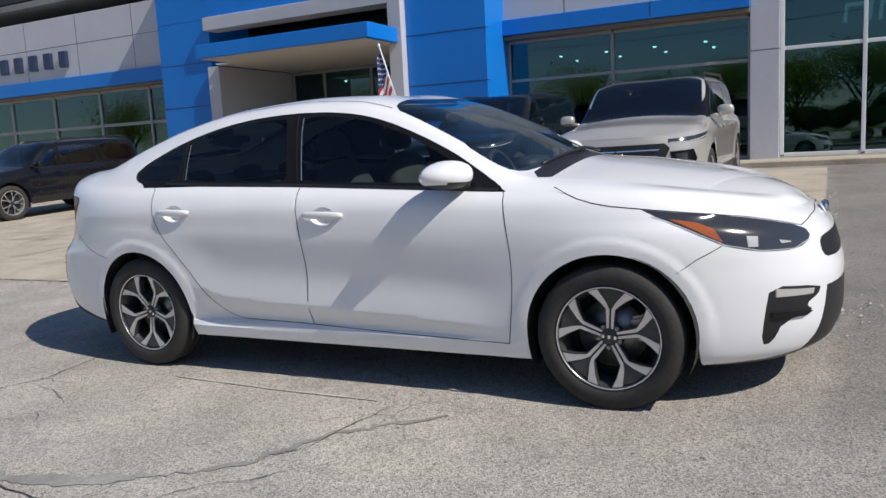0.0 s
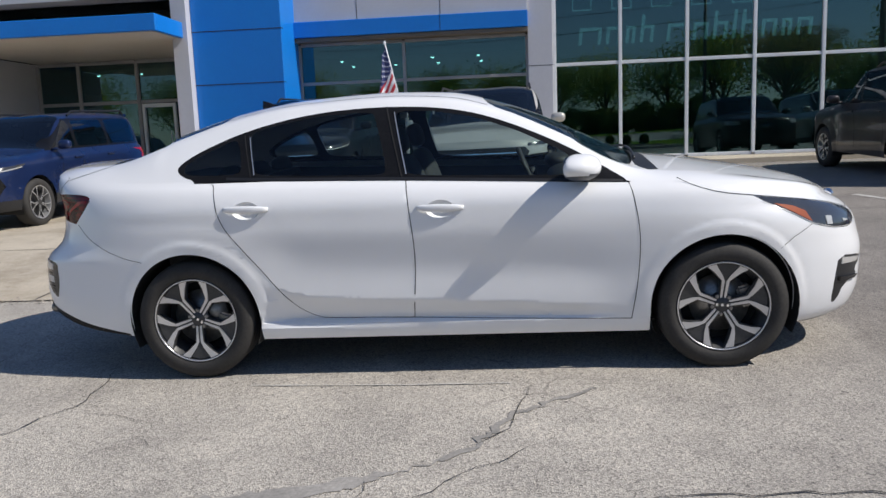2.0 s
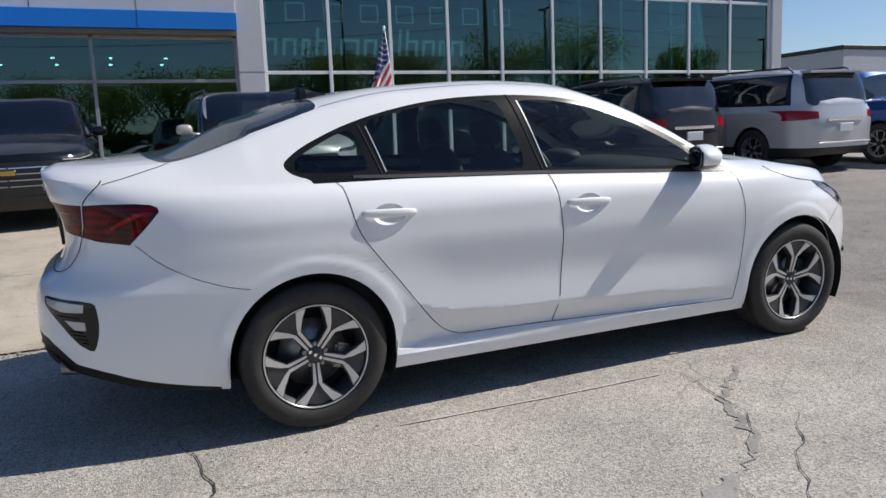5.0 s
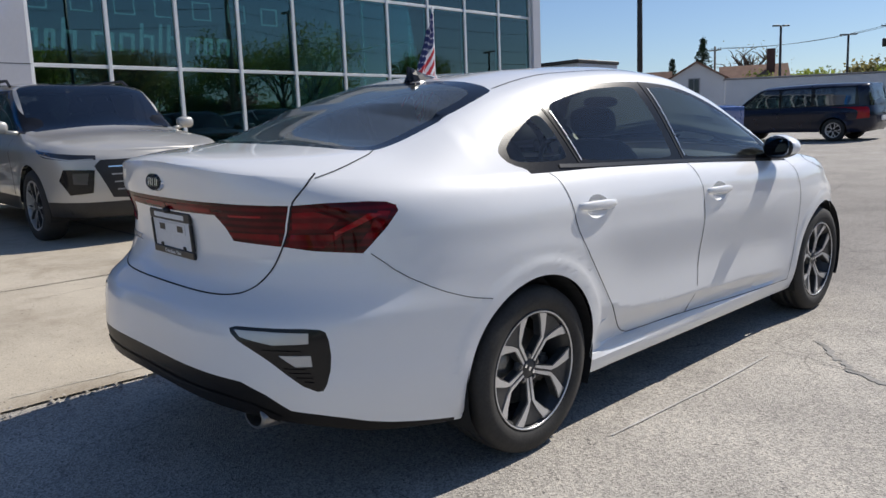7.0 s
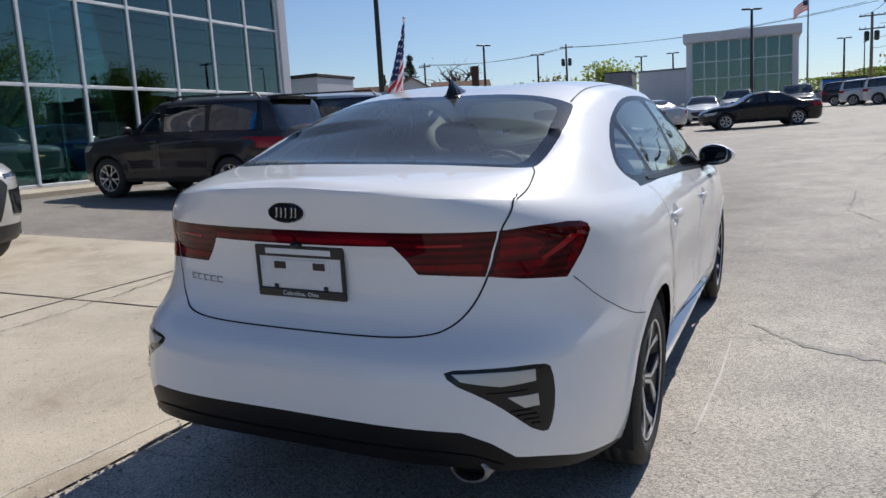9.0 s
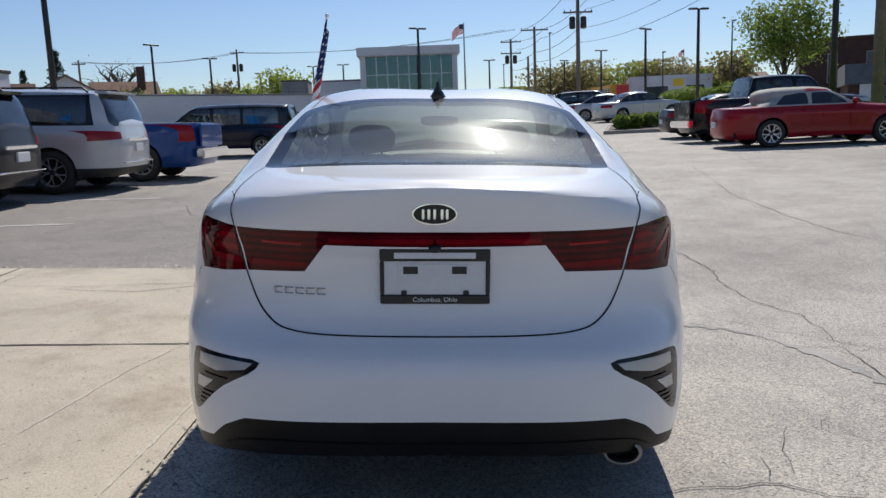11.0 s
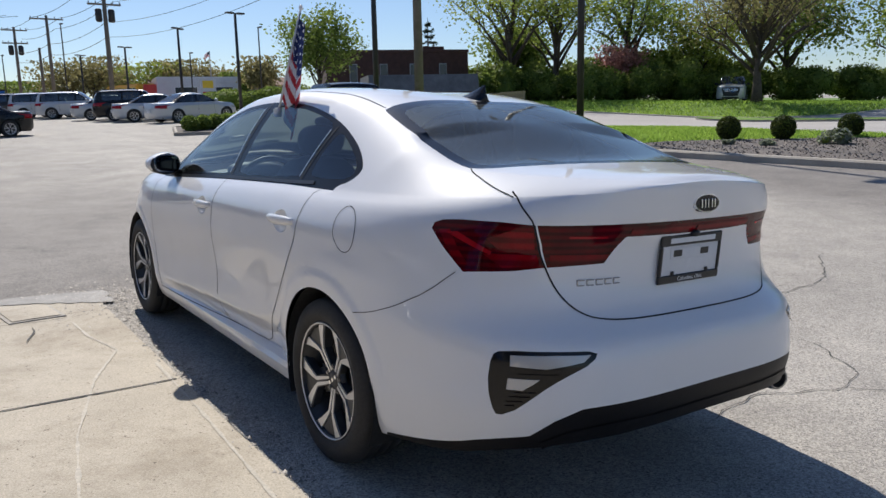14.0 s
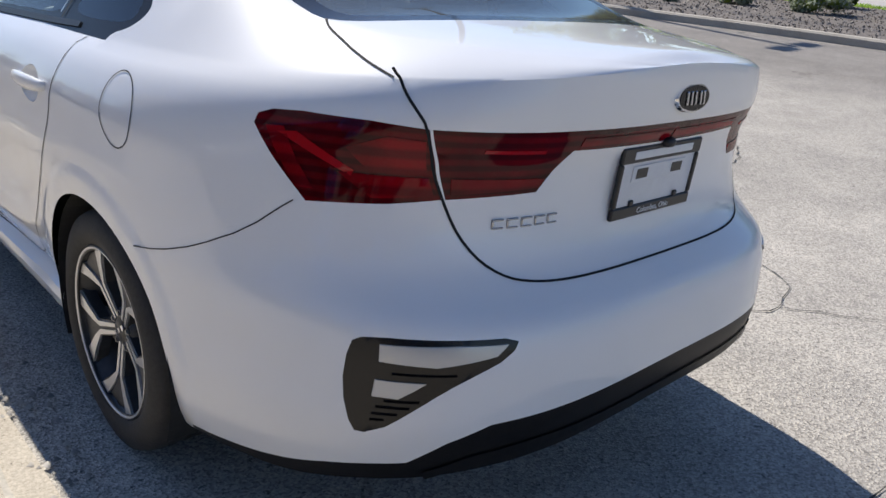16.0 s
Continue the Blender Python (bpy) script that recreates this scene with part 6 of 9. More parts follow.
    part("valance_rib", seam(bmesh.new(), S, "tub", dense(line, 0.03, False), both, 0.022, 0.004), VALANCE, rb, "satin black rib across the valance")
    part("front_badge", blob(bmesh.new(), (2.155, 0, 0.745), (0.02, 0.06, 0.03), 2.2), CHROME, fbm, "oval chrome badge", True)


def tail_lamp_inner(S, lamp, boot, s):
    f = lambda pts: dense(got_line(S, pts), 0.02)
    rows = (("lamp_segment", [("y", 0.700, 0.90), ("y", 0.66, 0.858), ("y", 0.572, 0.868), ("y", 0.58, 0.90)], RED_LENS, "red lower lamp segment"),
            ("lamp_segment", [("y", 0.690, 0.945), ("y", 0.66, 0.905), ("y", 0.583, 0.907), ("y", 0.592, 0.968), ("y", 0.64, 0.972)], RED_LENS, "red inner lamp segment"),
            ("lamp_chevron", [("x", -1.955, 0.955), ("y", 0.692, 0.90), ("y", 0.684, 0.894), ("y", 0.680, 0.905), ("x", -1.99, 0.960)], RED_BRIGHT, "bright red lamp chevron"),
            ("lamp_segment", [("x", -1.93, 0.962), ("x", -2.0, 0.862), ("x", -2.03, 0.862), ("x", -1.965, 0.965)], RED_LENS, "red outer lamp segment"))
    for name, pts, mat, label in rows:
        part(name, pad(S, "tub", f(pts), 0.0015, None, (s,)), mat, lamp, label, True)
    for name, pts, mat, label in (("lamp_segment", [("y", 0.545, 0.900), ("y", 0.36, 0.896), ("y", 0.372, 0.878), ("y", 0.545, 0.870)], RED_LENS, "red lower lamp segment"),
                                  ("lamp_segment", [("y", 0.50, 0.957), ("y", 0.38, 0.955), ("y", 0.38, 0.948), ("y", 0.50, 0.950)], RED_BRIGHT, "bright red lamp line"),
                                  ("lamp_segment", [("y", 0.30, 0.976), ("y", 0.005, 0.974), ("y", 0.005, 0.956), ("y", 0.30, 0.958)], RED_LENS, "red strip across the boot")):
        part(name, pad(S, "tub", f(pts), 0.0015, None, (s,)), mat, boot, label, True)


def bumper_lamp_inner(S, rb, s):
    f = lambda pts: S.outline("tub", "yz", pts, 0.02)
    part("reverse_lamp", pad(S, "tub", f([(0.512, 0.623), (0.60, 0.623), (0.700, 0.617), (0.703, 0.586), (0.63, 0.584), (0.535, 0.604)]), 0.003, None, (s,)), LAMP_WHITE, rb, "pale reversing lamp lens", True)
    part("reflector", pad(S, "tub", f([(0.645, 0.552), (0.708, 0.549), (0.712, 0.516), (0.682, 0.517)]), 0.003, None, (s,)), LAMP_WHITE, rb, "pale lower lamp lens", True)
    for a, b, z in ((0.60, 0.69, 0.562), (0.655, 0.70, 0.506), (0.668, 0.71, 0.492), (0.684, 0.715, 0.477), (0.70, 0.717, 0.463)):
        part("lamp_fin", seam(bmesh.new(), S, "tub", S.outline("tub", "yz", [(a, z + 0.004), (b, z)], 0.02, False), (s,), 0.006, 0.006), TRIM_GLOSS, rb, "gloss black lamp fin")


def headlight_inner(S, car, fbm, s):
    f = lambda pts: S.outline("tub", "xz", pts, 0.02)
    part("side_marker", pad(S, "tub", f([(1.60, 0.806), (1.70, 0.785), (1.765, 0.757), (1.80, 0.702), (1.705, 0.753)]), 0.002, None, (s,)), AMBER, car, "amber side marker", True)
    for x in (1.90, 2.015):
        part("headlight_lamp", pad(S, "tub", f([(x - 0.020, 0.718 - 0.25 * (x - 1.905)), (x + 0.02, 0.712 - 0.3 * (x - 1.905)), (x + 0.022, 0.674), (x - 0.012, 0.676)]), 0.003, None, (s,)), LAMP_WHITE, car, "bright headlight reflector", True)
    part("headlight_line", seam(bmesh.new(), S, "tub", S.outline("tub", "xz", [(1.54, 0.822), (1.69, 0.752), (1.808, 0.692), (1.935, 0.657), (2.05, 0.648), (2.10, 0.672)], 0.03, False), (s,), 0.004, 0.003), LAMP_WHITE, car, "bright lower edge of the headlight")
    part("fog_lamp", pad(S, "tub", f([(1.985, 0.497), (2.12, 0.474), (2.115, 0.452), (1.985, 0.462)]), 0.004, None, (s,)), LAMP_WHITE, fbm, "pale lamp bar in the vent", True)
    part("vent_fin", pad(S, "tub", f([(1.97, 0.40), (2.11, 0.382), (2.08, 0.368), (1.97, 0.378)]), 0.012, None, (s,)), TRIM_GLOSS, fbm, "gloss black vent fin", True)


def window_flag():
    """A small flag on a plastic staff, clipped to the top of a side window; the cloth hangs bunched along the staff."""
    e = empty("window_flag", CAR_M, "small striped flag on a white staff clipped to the car window", "flag")
    base, tip = Vector((-0.40, 0.635, 1.335)), Vector((-0.485, 0.555, 1.80))
    d = tip - base
    part("staff", tube(bmesh.new(), [base, base + d * 0.5, tip], [0.006, 0.0055, 0.005], 8), FRAME_WHITE, e, "white plastic staff", True)
    part("staff_knob", blob(bmesh.new(), tuple(tip), (0.009, 0.009, 0.014), 2.0, 12, 8), FRAME_WHITE, e, "white staff knob", True)
    part("clip", box(bmesh.new(), (-0.425, 0.628, 1.300), (-0.375, 0.655, 1.345), 0.006, 2), FRAME_WHITE, e, "white window clip")
    red, white, blue = (varied("flag " + n, a, b, 14.0, 0.8, 260.0, 0.1) for n, a, b in (("red", (0.42, 0.02, 0.03), (0.52, 0.035, 0.045)), ("white", (0.70, 0.70, 0.72), (0.78, 0.78, 0.8)), ("blue", (0.012, 0.022, 0.10), (0.018, 0.03, 0.13))))
    bm = bmesh.new()
    nx, nz = 40, 90
    out = Vector((-1.0, 0.10, 0)).normalized()
    side = Vector((-0.10, -1.0, 0)).normalized()
    grid = []
    for j in range(nz + 1):
        t = j / nz
        row = []
        for i in range(nx + 1):
            a = i / nx
            width = 0.035 + 0.115 * min(1.0, (1 - t) * 1.5) * (0.75 + 0.25 * math.sin(3 * t))
            p = base + d * (0.12 + 0.86 * t) - Vector((0, 0, 0.20 * a * (1 - 0.4 * t)))
            fold = 0.016 * math.sin(a * 9.5 + 2.2 * t) * (0.3 + a)
            p = p + out * (width * a) + side * fold
            row.append(bm.verts.new(p))
        grid.append(row)
    for j in range(nz):
        for i in range(nx):
            f = bm.faces.new((grid[j][i], grid[j][i + 1], grid[j + 1][i + 1], grid[j + 1][i]))
            a, t = (i + 0.5) / nx, (j + 0.5) / nz
            if t > 0.57:
                star = (int(a * 9) + int((t - 0.57) * 26)) % 2 == 0 and abs(a * 9 % 1 - 0.5) < 0.26 and abs((t - 0.57) * 26 % 1 - 0.5) < 0.28
                f.material_index = 1 if star else 2
            else:
                f.material_index = int((t + 0.16 * a) * 13) % 2
    ob = part("cloth", bm, [red, white, blue], e, "red and white stripes with a blue starred corner", True)
    sol = ob.modifiers.new("thickness", "SOLIDIFY")
    sol.thickness = 0.001
    return e


saloon()
window_flag()

CLOTH_TOP = varied("pale soft top", (0.40, 0.38, 0.35), (0.48, 0.46, 0.43), 5.0, 0.9, 60.0, 0.2)


# ---------------------------------------------------------------- other vehicles
def plain_wheel(parent, x, y, z, r, w, side, rimk=0.66, dark=False, cache={}):
    """A road wheel: tyre, rim with five split spokes, and its back; dark rims have narrow bright edges."""
    key = (r, w, side, rimk, dark)
    if key not in cache:
        bm = lathe(bmesh.new(), [(r * rimk, -w * 0.45), (r * rimk * 1.08, -w * 0.5), (r * 0.94, -w * 0.48), (r, -w * 0.3), (r, w * 0.3), (r * 0.94, w * 0.48), (r * rimk * 1.08, w * 0.5), (r * rimk, w * 0.45)], 32)
        bmesh.ops.recalc_face_normals(bm, faces=bm.faces)
        tyre = bpy.data.meshes.new("tyre")
        bm.to_mesh(tyre)
        bm.free()
        tyre.materials.append(TYRE)
        tyre.polygons.foreach_set("use_smooth", [True] * len(tyre.polygons))
        bm = lathe(bmesh.new(), [(r * rimk, w * 0.47 * side), (r * rimk * 0.95, w * 0.46 * side), (r * rimk * 0.9, w * 0.1 * side)], 32)
        R = r * rimk * 0.96
        for k in range(5):
            for sg in (1, -1):
                a = 2 * math.pi * k / 5
                prof = ((0.15, 0.0), (0.5, 0.02), (0.98, 0.20), (0.98, 0.36), (0.55, 0.20), (0.18, 0.5))
                grow = 1.0 if not dark else 0.55
                vs = []
                for rr, aa in prof:
                    mid = {0.15: 0.2, 0.5: 0.1, 0.98: 0.28, 0.55: 0.12, 0.18: 0.25}[rr]
                    t = a + sg * (mid + (aa - mid) * grow)
                    vs.append(bm.verts.new((math.cos(t) * rr * R, side * w * (0.38 + 0.07 * rr), math.sin(t) * rr * R)))
                vb = [bm.verts.new(v.co - Vector((0, side * 0.03, 0))) for v in vs]
                bm.faces.new(vs)
                for i in range(6):
                    bm.faces.new((vs[i], vs[(i + 1) % 6], vb[(i + 1) % 6], vb[i])).material_index = 1
        for f in lathe(bm, [(0.0005, w * 0.42 * side), (r * 0.12, w * 0.42 * side), (r * 0.15, w * 0.3 * side)], 12).faces[-24:]:
            f.material_index = 1
        bmesh.ops.recalc_face_normals(bm, faces=bm.faces)
        rim = bpy.data.meshes.new("rim")
        bm.to_mesh(rim)
        bm.free()
        rim.materials.append(RIM_FACE)
        rim.materials.append(RIM_DARK)
        bm = lathe(bmesh.new(), [(0.0005, w * 0.1 * side), (r * rimk * 0.95, w * 0.1 * side)], 20)
        back = bpy.data.meshes.new("wheel_back")
        bm.to_mesh(back)
        bm.free()
        back.materials.append(LINER)
        cache[key] = (tyre, rim, back)
    e = new("wheel")
    e.empty_display_size = 0.1
    e.parent = parent
    e.matrix_basis = Matrix.Translation((x, y, z)) @ Matrix.Rotation(random.uniform(0, 1), 4, "Y")
    for name, me in zip(("tyre", "rim", "wheel_back"), cache[key]):
        o = new(name, me)
        o.parent = e
    return e


def vehicle(name, label, paint, m, L, W, H, wb, fo, kind, wheel=0.36, detail=0.055, lamp_style="wide", clad=None, glass=None, grille_mat=None, group="", tail_mat=None, front_trim=True, slim=False, dark_rims=False):
    """A parked vehicle about the middle of its wheelbase, nose towards +x. kind: suv, van, saloon, coupe or pickup."""
    xf, xr, half, h = wb / 2 + fo, wb / 2 + fo - L, W / 2, H
    glass = glass or GLASS_BG
    low = kind in ("saloon", "coupe")
    zs = {"suv": 0.645, "van": 0.60, "saloon": 0.665, "coupe": 0.68, "pickup": 0.66}[kind] * h
    hood = zs + 0.02
    xc = wb / 2 - {"suv": 0.42, "van": -0.1, "saloon": 0.42, "coupe": 0.62, "pickup": 0.35}[kind]
    xrf = xc - {"suv": 0.78, "van": 1.05, "saloon": 0.85, "coupe": 0.75, "pickup": 0.65}[kind]
    if kind in ("suv", "van"):
        xrr, xt, zt = xr + (0.42 if kind == "suv" else 0.25), xr + 0.07, zs + 0.02
    elif kind == "pickup":
        xrr, xt, zt = xrf - 1.55, xrf - 1.72, zs + 0.01
    else:
        xrr, xt, zt = xr + (1.75 if kind == "saloon" else 1.65), xr + 0.75, zs + 0.03
    yr = half - (0.27 if kind in ("suv", "pickup") else (0.22 if kind == "van" else 0.33))
    nose = {"suv": 0.86, "van": 0.84, "saloon": 0.78, "coupe": 0.80, "pickup": 0.93}[kind] * hood
    tail_lo = 0.25 if low else 0.32
    deck = [] if kind in ("suv", "van") else [(xr + 0.1, zt - 0.02)]
    cfg = dict(
        x0r=xr + 1.2, x0f=xf - (0.95 if kind in ("suv", "pickup") else 1.25), K=0.78, half=half,
        rear=[(tail_lo - 0.05, xr + 0.12), (tail_lo + 0.12, xr + 0.01), (0.7 * zs, xr), (0.88 * zs, xr + 0.03), (zs, xr + 0.06)],
        front=[(0.2, xf - 0.16), (0.35, xf - 0.02), (0.6, xf), (nose - 0.08, xf - 0.03), (nose, xf - 0.10)],
        shoulder=[(xr - 0.2, zs), (xr + 1.0, zs), (xc, zs - 0.03), (xf - 0.9, zs - 0.07), (xf - 0.3, nose - 0.01), (xf + 0.2, nose - 0.03)],
        width=[(0.2, 0.10), (0.28, 0.045), (0.45, 0.02), (0.62 * zs, 0.006), (0.8 * zs, 0.0), (zs, 0.0)],
        inset=[(0.0, 0.085), (0.04, 0.045), (0.09, 0.02), (0.18, 0.004), (0.28, 0.0)],
        bottom=[(xr - 0.2, tail_lo), (xr + 0.6, tail_lo - 0.04), (0, 0.24 if low else 0.30), (xf - 0.6, tail_lo - 0.03), (xf + 0.2, tail_lo - 0.05)],
        rail_y=[(xr, yr - 0.02), (xt, half - 0.2), (xrr, yr), (0.5 * (xrr + xrf), yr), (xrf, yr + 0.02), (xc, half - 0.15), (xf - 0.5, half - 0.3), (xf, half - 0.45)] if kind not in ("suv", "van") else [(xr, half - 0.16), (xrr, yr), (0.5 * (xrr + xrf), yr), (xrf, yr + 0.02), (xc, half - 0.15), (xf - 0.5, half - 0.3), (xf, half - 0.45)],
        rail_z=deck + [(xt, zt), (xrr, h - 0.085), (0.5 * (xrr + xrf), h - 0.045), (xrf, h - 0.085), (xc, hood), (xf - 0.6, 0.5 * (hood + nose) + 0.01), (xf - 0.12, nose)],
        middle=[(a, b + 0.015) for a, b in deck] + [(xt - 0.02, zt + 0.01), (xrr, h - 0.035), (0.5 * (xrr + xrf), h), (xrf, h - 0.03), (xc + 0.06, hood + 0.045), (xf - 0.6, 0.5 * (hood + nose) + 0.05), (xf - 0.15, nose + 0.02), (xf - 0.1, nose)],
        p_rear=lambda z: 4.2 if kind != "coupe" else 3.4, p_front=lambda z: 3.3 if kind in ("suv", "pickup") else 3.0,
        shape=lambda x, z: -0.012 * math.exp(-((z - 0.62 * zs) / (0.12 * zs)) ** 2) + 0.010 * math.exp(-((z - 0.86 * zs) / 0.035) ** 2) + sum(0.02 * math.exp(-((math.hypot(x - wx, z - wheel) - wheel * 1.18) / 0.05) ** 2) for wx in (-wb / 2, wb / 2)))
    S = Shell(cfg)
    e = empty(name, m, label, "car" if low else ("pickup" if kind == "pickup" else ("van" if kind == "van" else "car")), group)
    both = (1, -1)
    ra = wheel * 1.13

    def arch_line(wx):
        out = []
        pts = [(wx - ra, -0.3), (wx - ra, wheel)] + circle(wx, wheel, ra, 180, 0, 20)[1:-1] + [(wx + ra, wheel), (wx + ra, -0.3)]
        for a, b in dense(pts, 0.07):
            u = S.find("tub", "xz", a, max(b, 0.25))[0]
            out.append((u, (b - S.zbot(u)) / (S.shoulder(u) - S.zbot(u))))
        return out
    clamp = lambda pts: [(u, -0.05 if v < 0.004 else v) for u, v in pts]
    zb, ztop = zs + 0.015, h - 0.13
    front_x = lambda z: xc + 0.02 + (xrf - xc) * max(0.0, (z - zs)) / (h - zs - 0.02)
    rear_x = (lambda z: xr + 0.42 + (0.12 * (z - zs)) * 1.0) if kind in ("suv", "van") else (lambda z: xt + 0.02 + (xrr - xt) * max(0, z - zs) / (h - zs))
    # panes between pillars
    if kind == "pickup":
        cuts = [front_x(zb) - 0.25, xrf - 0.42, rear_x(zb) + 0.12]
    elif kind == "coupe":
        cuts = [front_x(zb) - 0.25, -0.45, rear_x(zb) + 0.35]
    elif kind == "saloon":
        cuts = [front_x(zb) - 0.25, -0.25, rear_x(zb) + 0.35]
    else:
        mid = 0.10
        cuts = [front_x(zb) - 0.22, mid, mid - 1.0, rear_x(zb) + 0.06]
    panes = []
    for a, b in zip(cuts, cuts[1:]):
        first, last = a == cuts[0], b == cuts[-1]
        ta = min(a - 0.05, front_x(ztop) - 0.14) if first else a - 0.05
        tb = max(b + 0.05, rear_x(ztop) + (0.10 if kind not in ("suv", "van") else 0.05)) if last else b + 0.07
        if ta - tb < 0.1:
            ta = tb + 0.1
        panes.append([(a - 0.03, zb + 0.03), (b + 0.04, zb + 0.03), (tb, ztop), (ta, ztop)])
    o_p = [[S.find("top", "xz", a, b) for a, b in dense(rounded(rect_round(p), 1), 0.06)] for p in panes]
    dlo = [(front_x(zb) - 0.02, zb), (rear_x(zb) - 0.02, zb), (rear_x(ztop + 0.03) + 0.0, ztop + 0.03), (front_x(ztop + 0.03) - 0.06, ztop + 0.03)]
    o_dlo = clamp([S.find("top", "xz", a, b) for a, b in dense(dlo, 0.06)])
    o_ws = S.outline("top", "xy", [(xc + 0.0, 0.0), (xc - 0.02, half - 0.24), (xc - 0.10, half - 0.19), (xrf + 0.10, yr + 0.0), (xrf + 0.04, yr - 0.06), (xrf + 0.0, 0.0)], 0.06)
    if kind in ("suv", "van"):
        bg = [(xt + 0.03, 0.0), (xt + 0.03, half - 0.32), (xt + 0.06, half - 0.26), (xrr - 0.08, yr - 0.03), (xrr - 0.04, yr - 0.10), (xrr - 0.02, 0.0)]
    else:
        bg = [(xt + 0.02, 0.0), (xt + 0.03, half - 0.36), (xt + 0.08, half - 0.30), (xrr - 0.10, yr - 0.02), (xrr - 0.05, yr - 0.10), (xrr - 0.03, 0.0)]
    o_bg = S.outline("top", "xy", bg, 0.06)
    if lamp_style == "wide":
        tl = [(half - 0.42, zs - 0.10), (half - 0.42, zs - 0.22), (half - 0.03, zs - 0.25), (half - 0.03, zs - 0.07)]
    elif lamp_style == "tall":
        tl = [(half - 0.22, zs - 0.04), (half - 0.20, zs - 0.36), (half - 0.05, zs - 0.38), (half - 0.04, zs - 0.02)]
    else:
        tl = [(half - 0.45, zs - 0.12), (half - 0.45, zs - 0.26), (half - 0.1, zs - 0.26), (half - 0.09, zs - 0.12)]
    o_tl = S.outline("tub", "yz", tl, 0.05)
    hl = [(xf - 0.62, nose - 0.02), (xf - 0.5, nose - 0.13), (xf - 0.2, nose - 0.17), (xf - 0.10, nose - 0.15), (xf - 0.14, nose - 0.06)]
    if slim:
        hl = [(xf - 0.72, nose + 0.0), (xf - 0.55, nose - 0.075), (xf - 0.22, nose - 0.105), (xf - 0.09, nose - 0.10), (xf - 0.11, nose - 0.055)]
    o_hl = S.outline("tub", "xz", hl, 0.05)
    gy = half - 0.42
    o_gr = S.outline("tub", "yzf", [(0.0, nose - 0.10), (gy, nose - 0.10), (gy + 0.06, nose - 0.16), (gy - 0.08, 0.48), (0.0, 0.45)], 0.06)
    o_lo = S.outline("tub", "yzf", [(0.0, 0.40), (gy, 0.40), (gy - 0.05, 0.28), (0.0, 0.28)], 0.06)
    zc = 0.33 if low else 0.44
    o_cl = [(S.umin - 0.1, -0.1)] + [(u, (zc - S.zbot(u)) / (S.shoulder(u) - S.zbot(u))) for u in steps(S.umin - 0.05, S.umax + 0.05, 0.2)] + [(S.umax + 0.1, -0.1)]
    tub = [("", arch_line(-wb / 2)), ("", arch_line(wb / 2)), ("tail", o_tl), ("head", o_hl), ("grille", o_gr), ("grille", o_lo)]
    if clad:
        tub.append(("clad", o_cl))
    top = [("pane%d" % i, p) for i, p in enumerate(o_p)] + [("frame", o_dlo), ("ws", o_ws), ("bg", o_bg)]
    if kind == "pickup":
        top.append(("bed", S.outline("top", "xy", [(xr + 0.12, 0.0), (xr + 0.12, half - 0.14), (xt - 0.12, half - 0.14), (xt - 0.12, 0.0)], 0.08)))
    got = skin(S, {"tub": tub + [("body", None)], "top": top + [("body", None)]}, [], detail * 1.6, detail * 1.6)
    body = part("body", skin_mesh(got["body"], both), paint, e, "", True)
    for key, nm, mat, lb in (("clad", "cladding", clad, "dark lower cladding"), ("ws", "windscreen", glass, "dark windscreen"), ("bg", "rear_window", glass, "dark rear window"), ("grille", "grille", grille_mat or BLACK, "dark grille"), ("bed", "bed_cover", BLACK, "black load bed")):
        if key in got and mat:
            part(nm, skin_mesh(got[key], both), mat, e, lb, True)
    for s in both:
        for i in range(len(o_p)):
            if "pane%d" % i in got:
                part("side_window", skin_mesh(got["pane%d" % i], (s,)), glass, e, "dark side window", True)
        part("window_frame", skin_mesh(got["frame"], (s,)), CLOTH_TOP if name == "convertible" else TRIM_GLOSS, e, "black window surround", True)
        if "tail" in got:
            part("tail_lamp", skin_mesh(got["tail"], (s,)), tail_mat or RED_BRIGHT, e, "red tail lamp", True)
        if "head" in got:
            part("headlight", skin_mesh(got["head"], (s,)), LAMP_GREY if slim else LAMP_WHITE, e, "smoked slim headlight" if slim else "pale headlight", True)
        for wx in (-wb / 2, wb / 2):
            plain_wheel(e, wx, s * (half - 0.125), wheel, wheel, 0.235, s, 0.70 if dark_rims else 0.66, dark_rims)
            bm = bmesh.new()
            ring = circle(wx, wheel, ra * 1.01, -20, 200, 16)
            rows = [[bm.verts.new((x, y * s, z)) for x, z in ring] for y in (half - 0.035, half - 0.42)]
            for i in range(len(ring) - 1):
                bm.faces.new((rows[0][i], rows[0][i + 1], rows[1][i + 1], rows[1][i]))
            bm.faces.new(rows[1])
            part("wheel_liner", bm, LINER, e, "black wheel arch liner")
        if slim:
            line = S.outline("tub", "xz", [(xf - 0.62, nose - 0.045), (xf - 0.22, nose - 0.10), (xf - 0.10, nose - 0.095)], 0.04, False)
            part("headlight_line", seam(bmesh.new(), S, "tub", line, (s,), 0.012, 0.006), LAMP_WHITE, e, "bright strip of the headlight")
            f = lambda pts: S.outline("tub", "yzf", pts, 0.03)
            pod = part("lamp_pod", pad(S, "tub", f([(half - 0.36, nose - 0.20), (half - 0.13, nose - 0.19), (half - 0.10, nose - 0.30), (half - 0.16, nose - 0.44), (half - 0.33, nose - 0.42)]), 0.010, None, (s,)), TRIM_GLOSS, e, "black lamp pod at the corner", True)
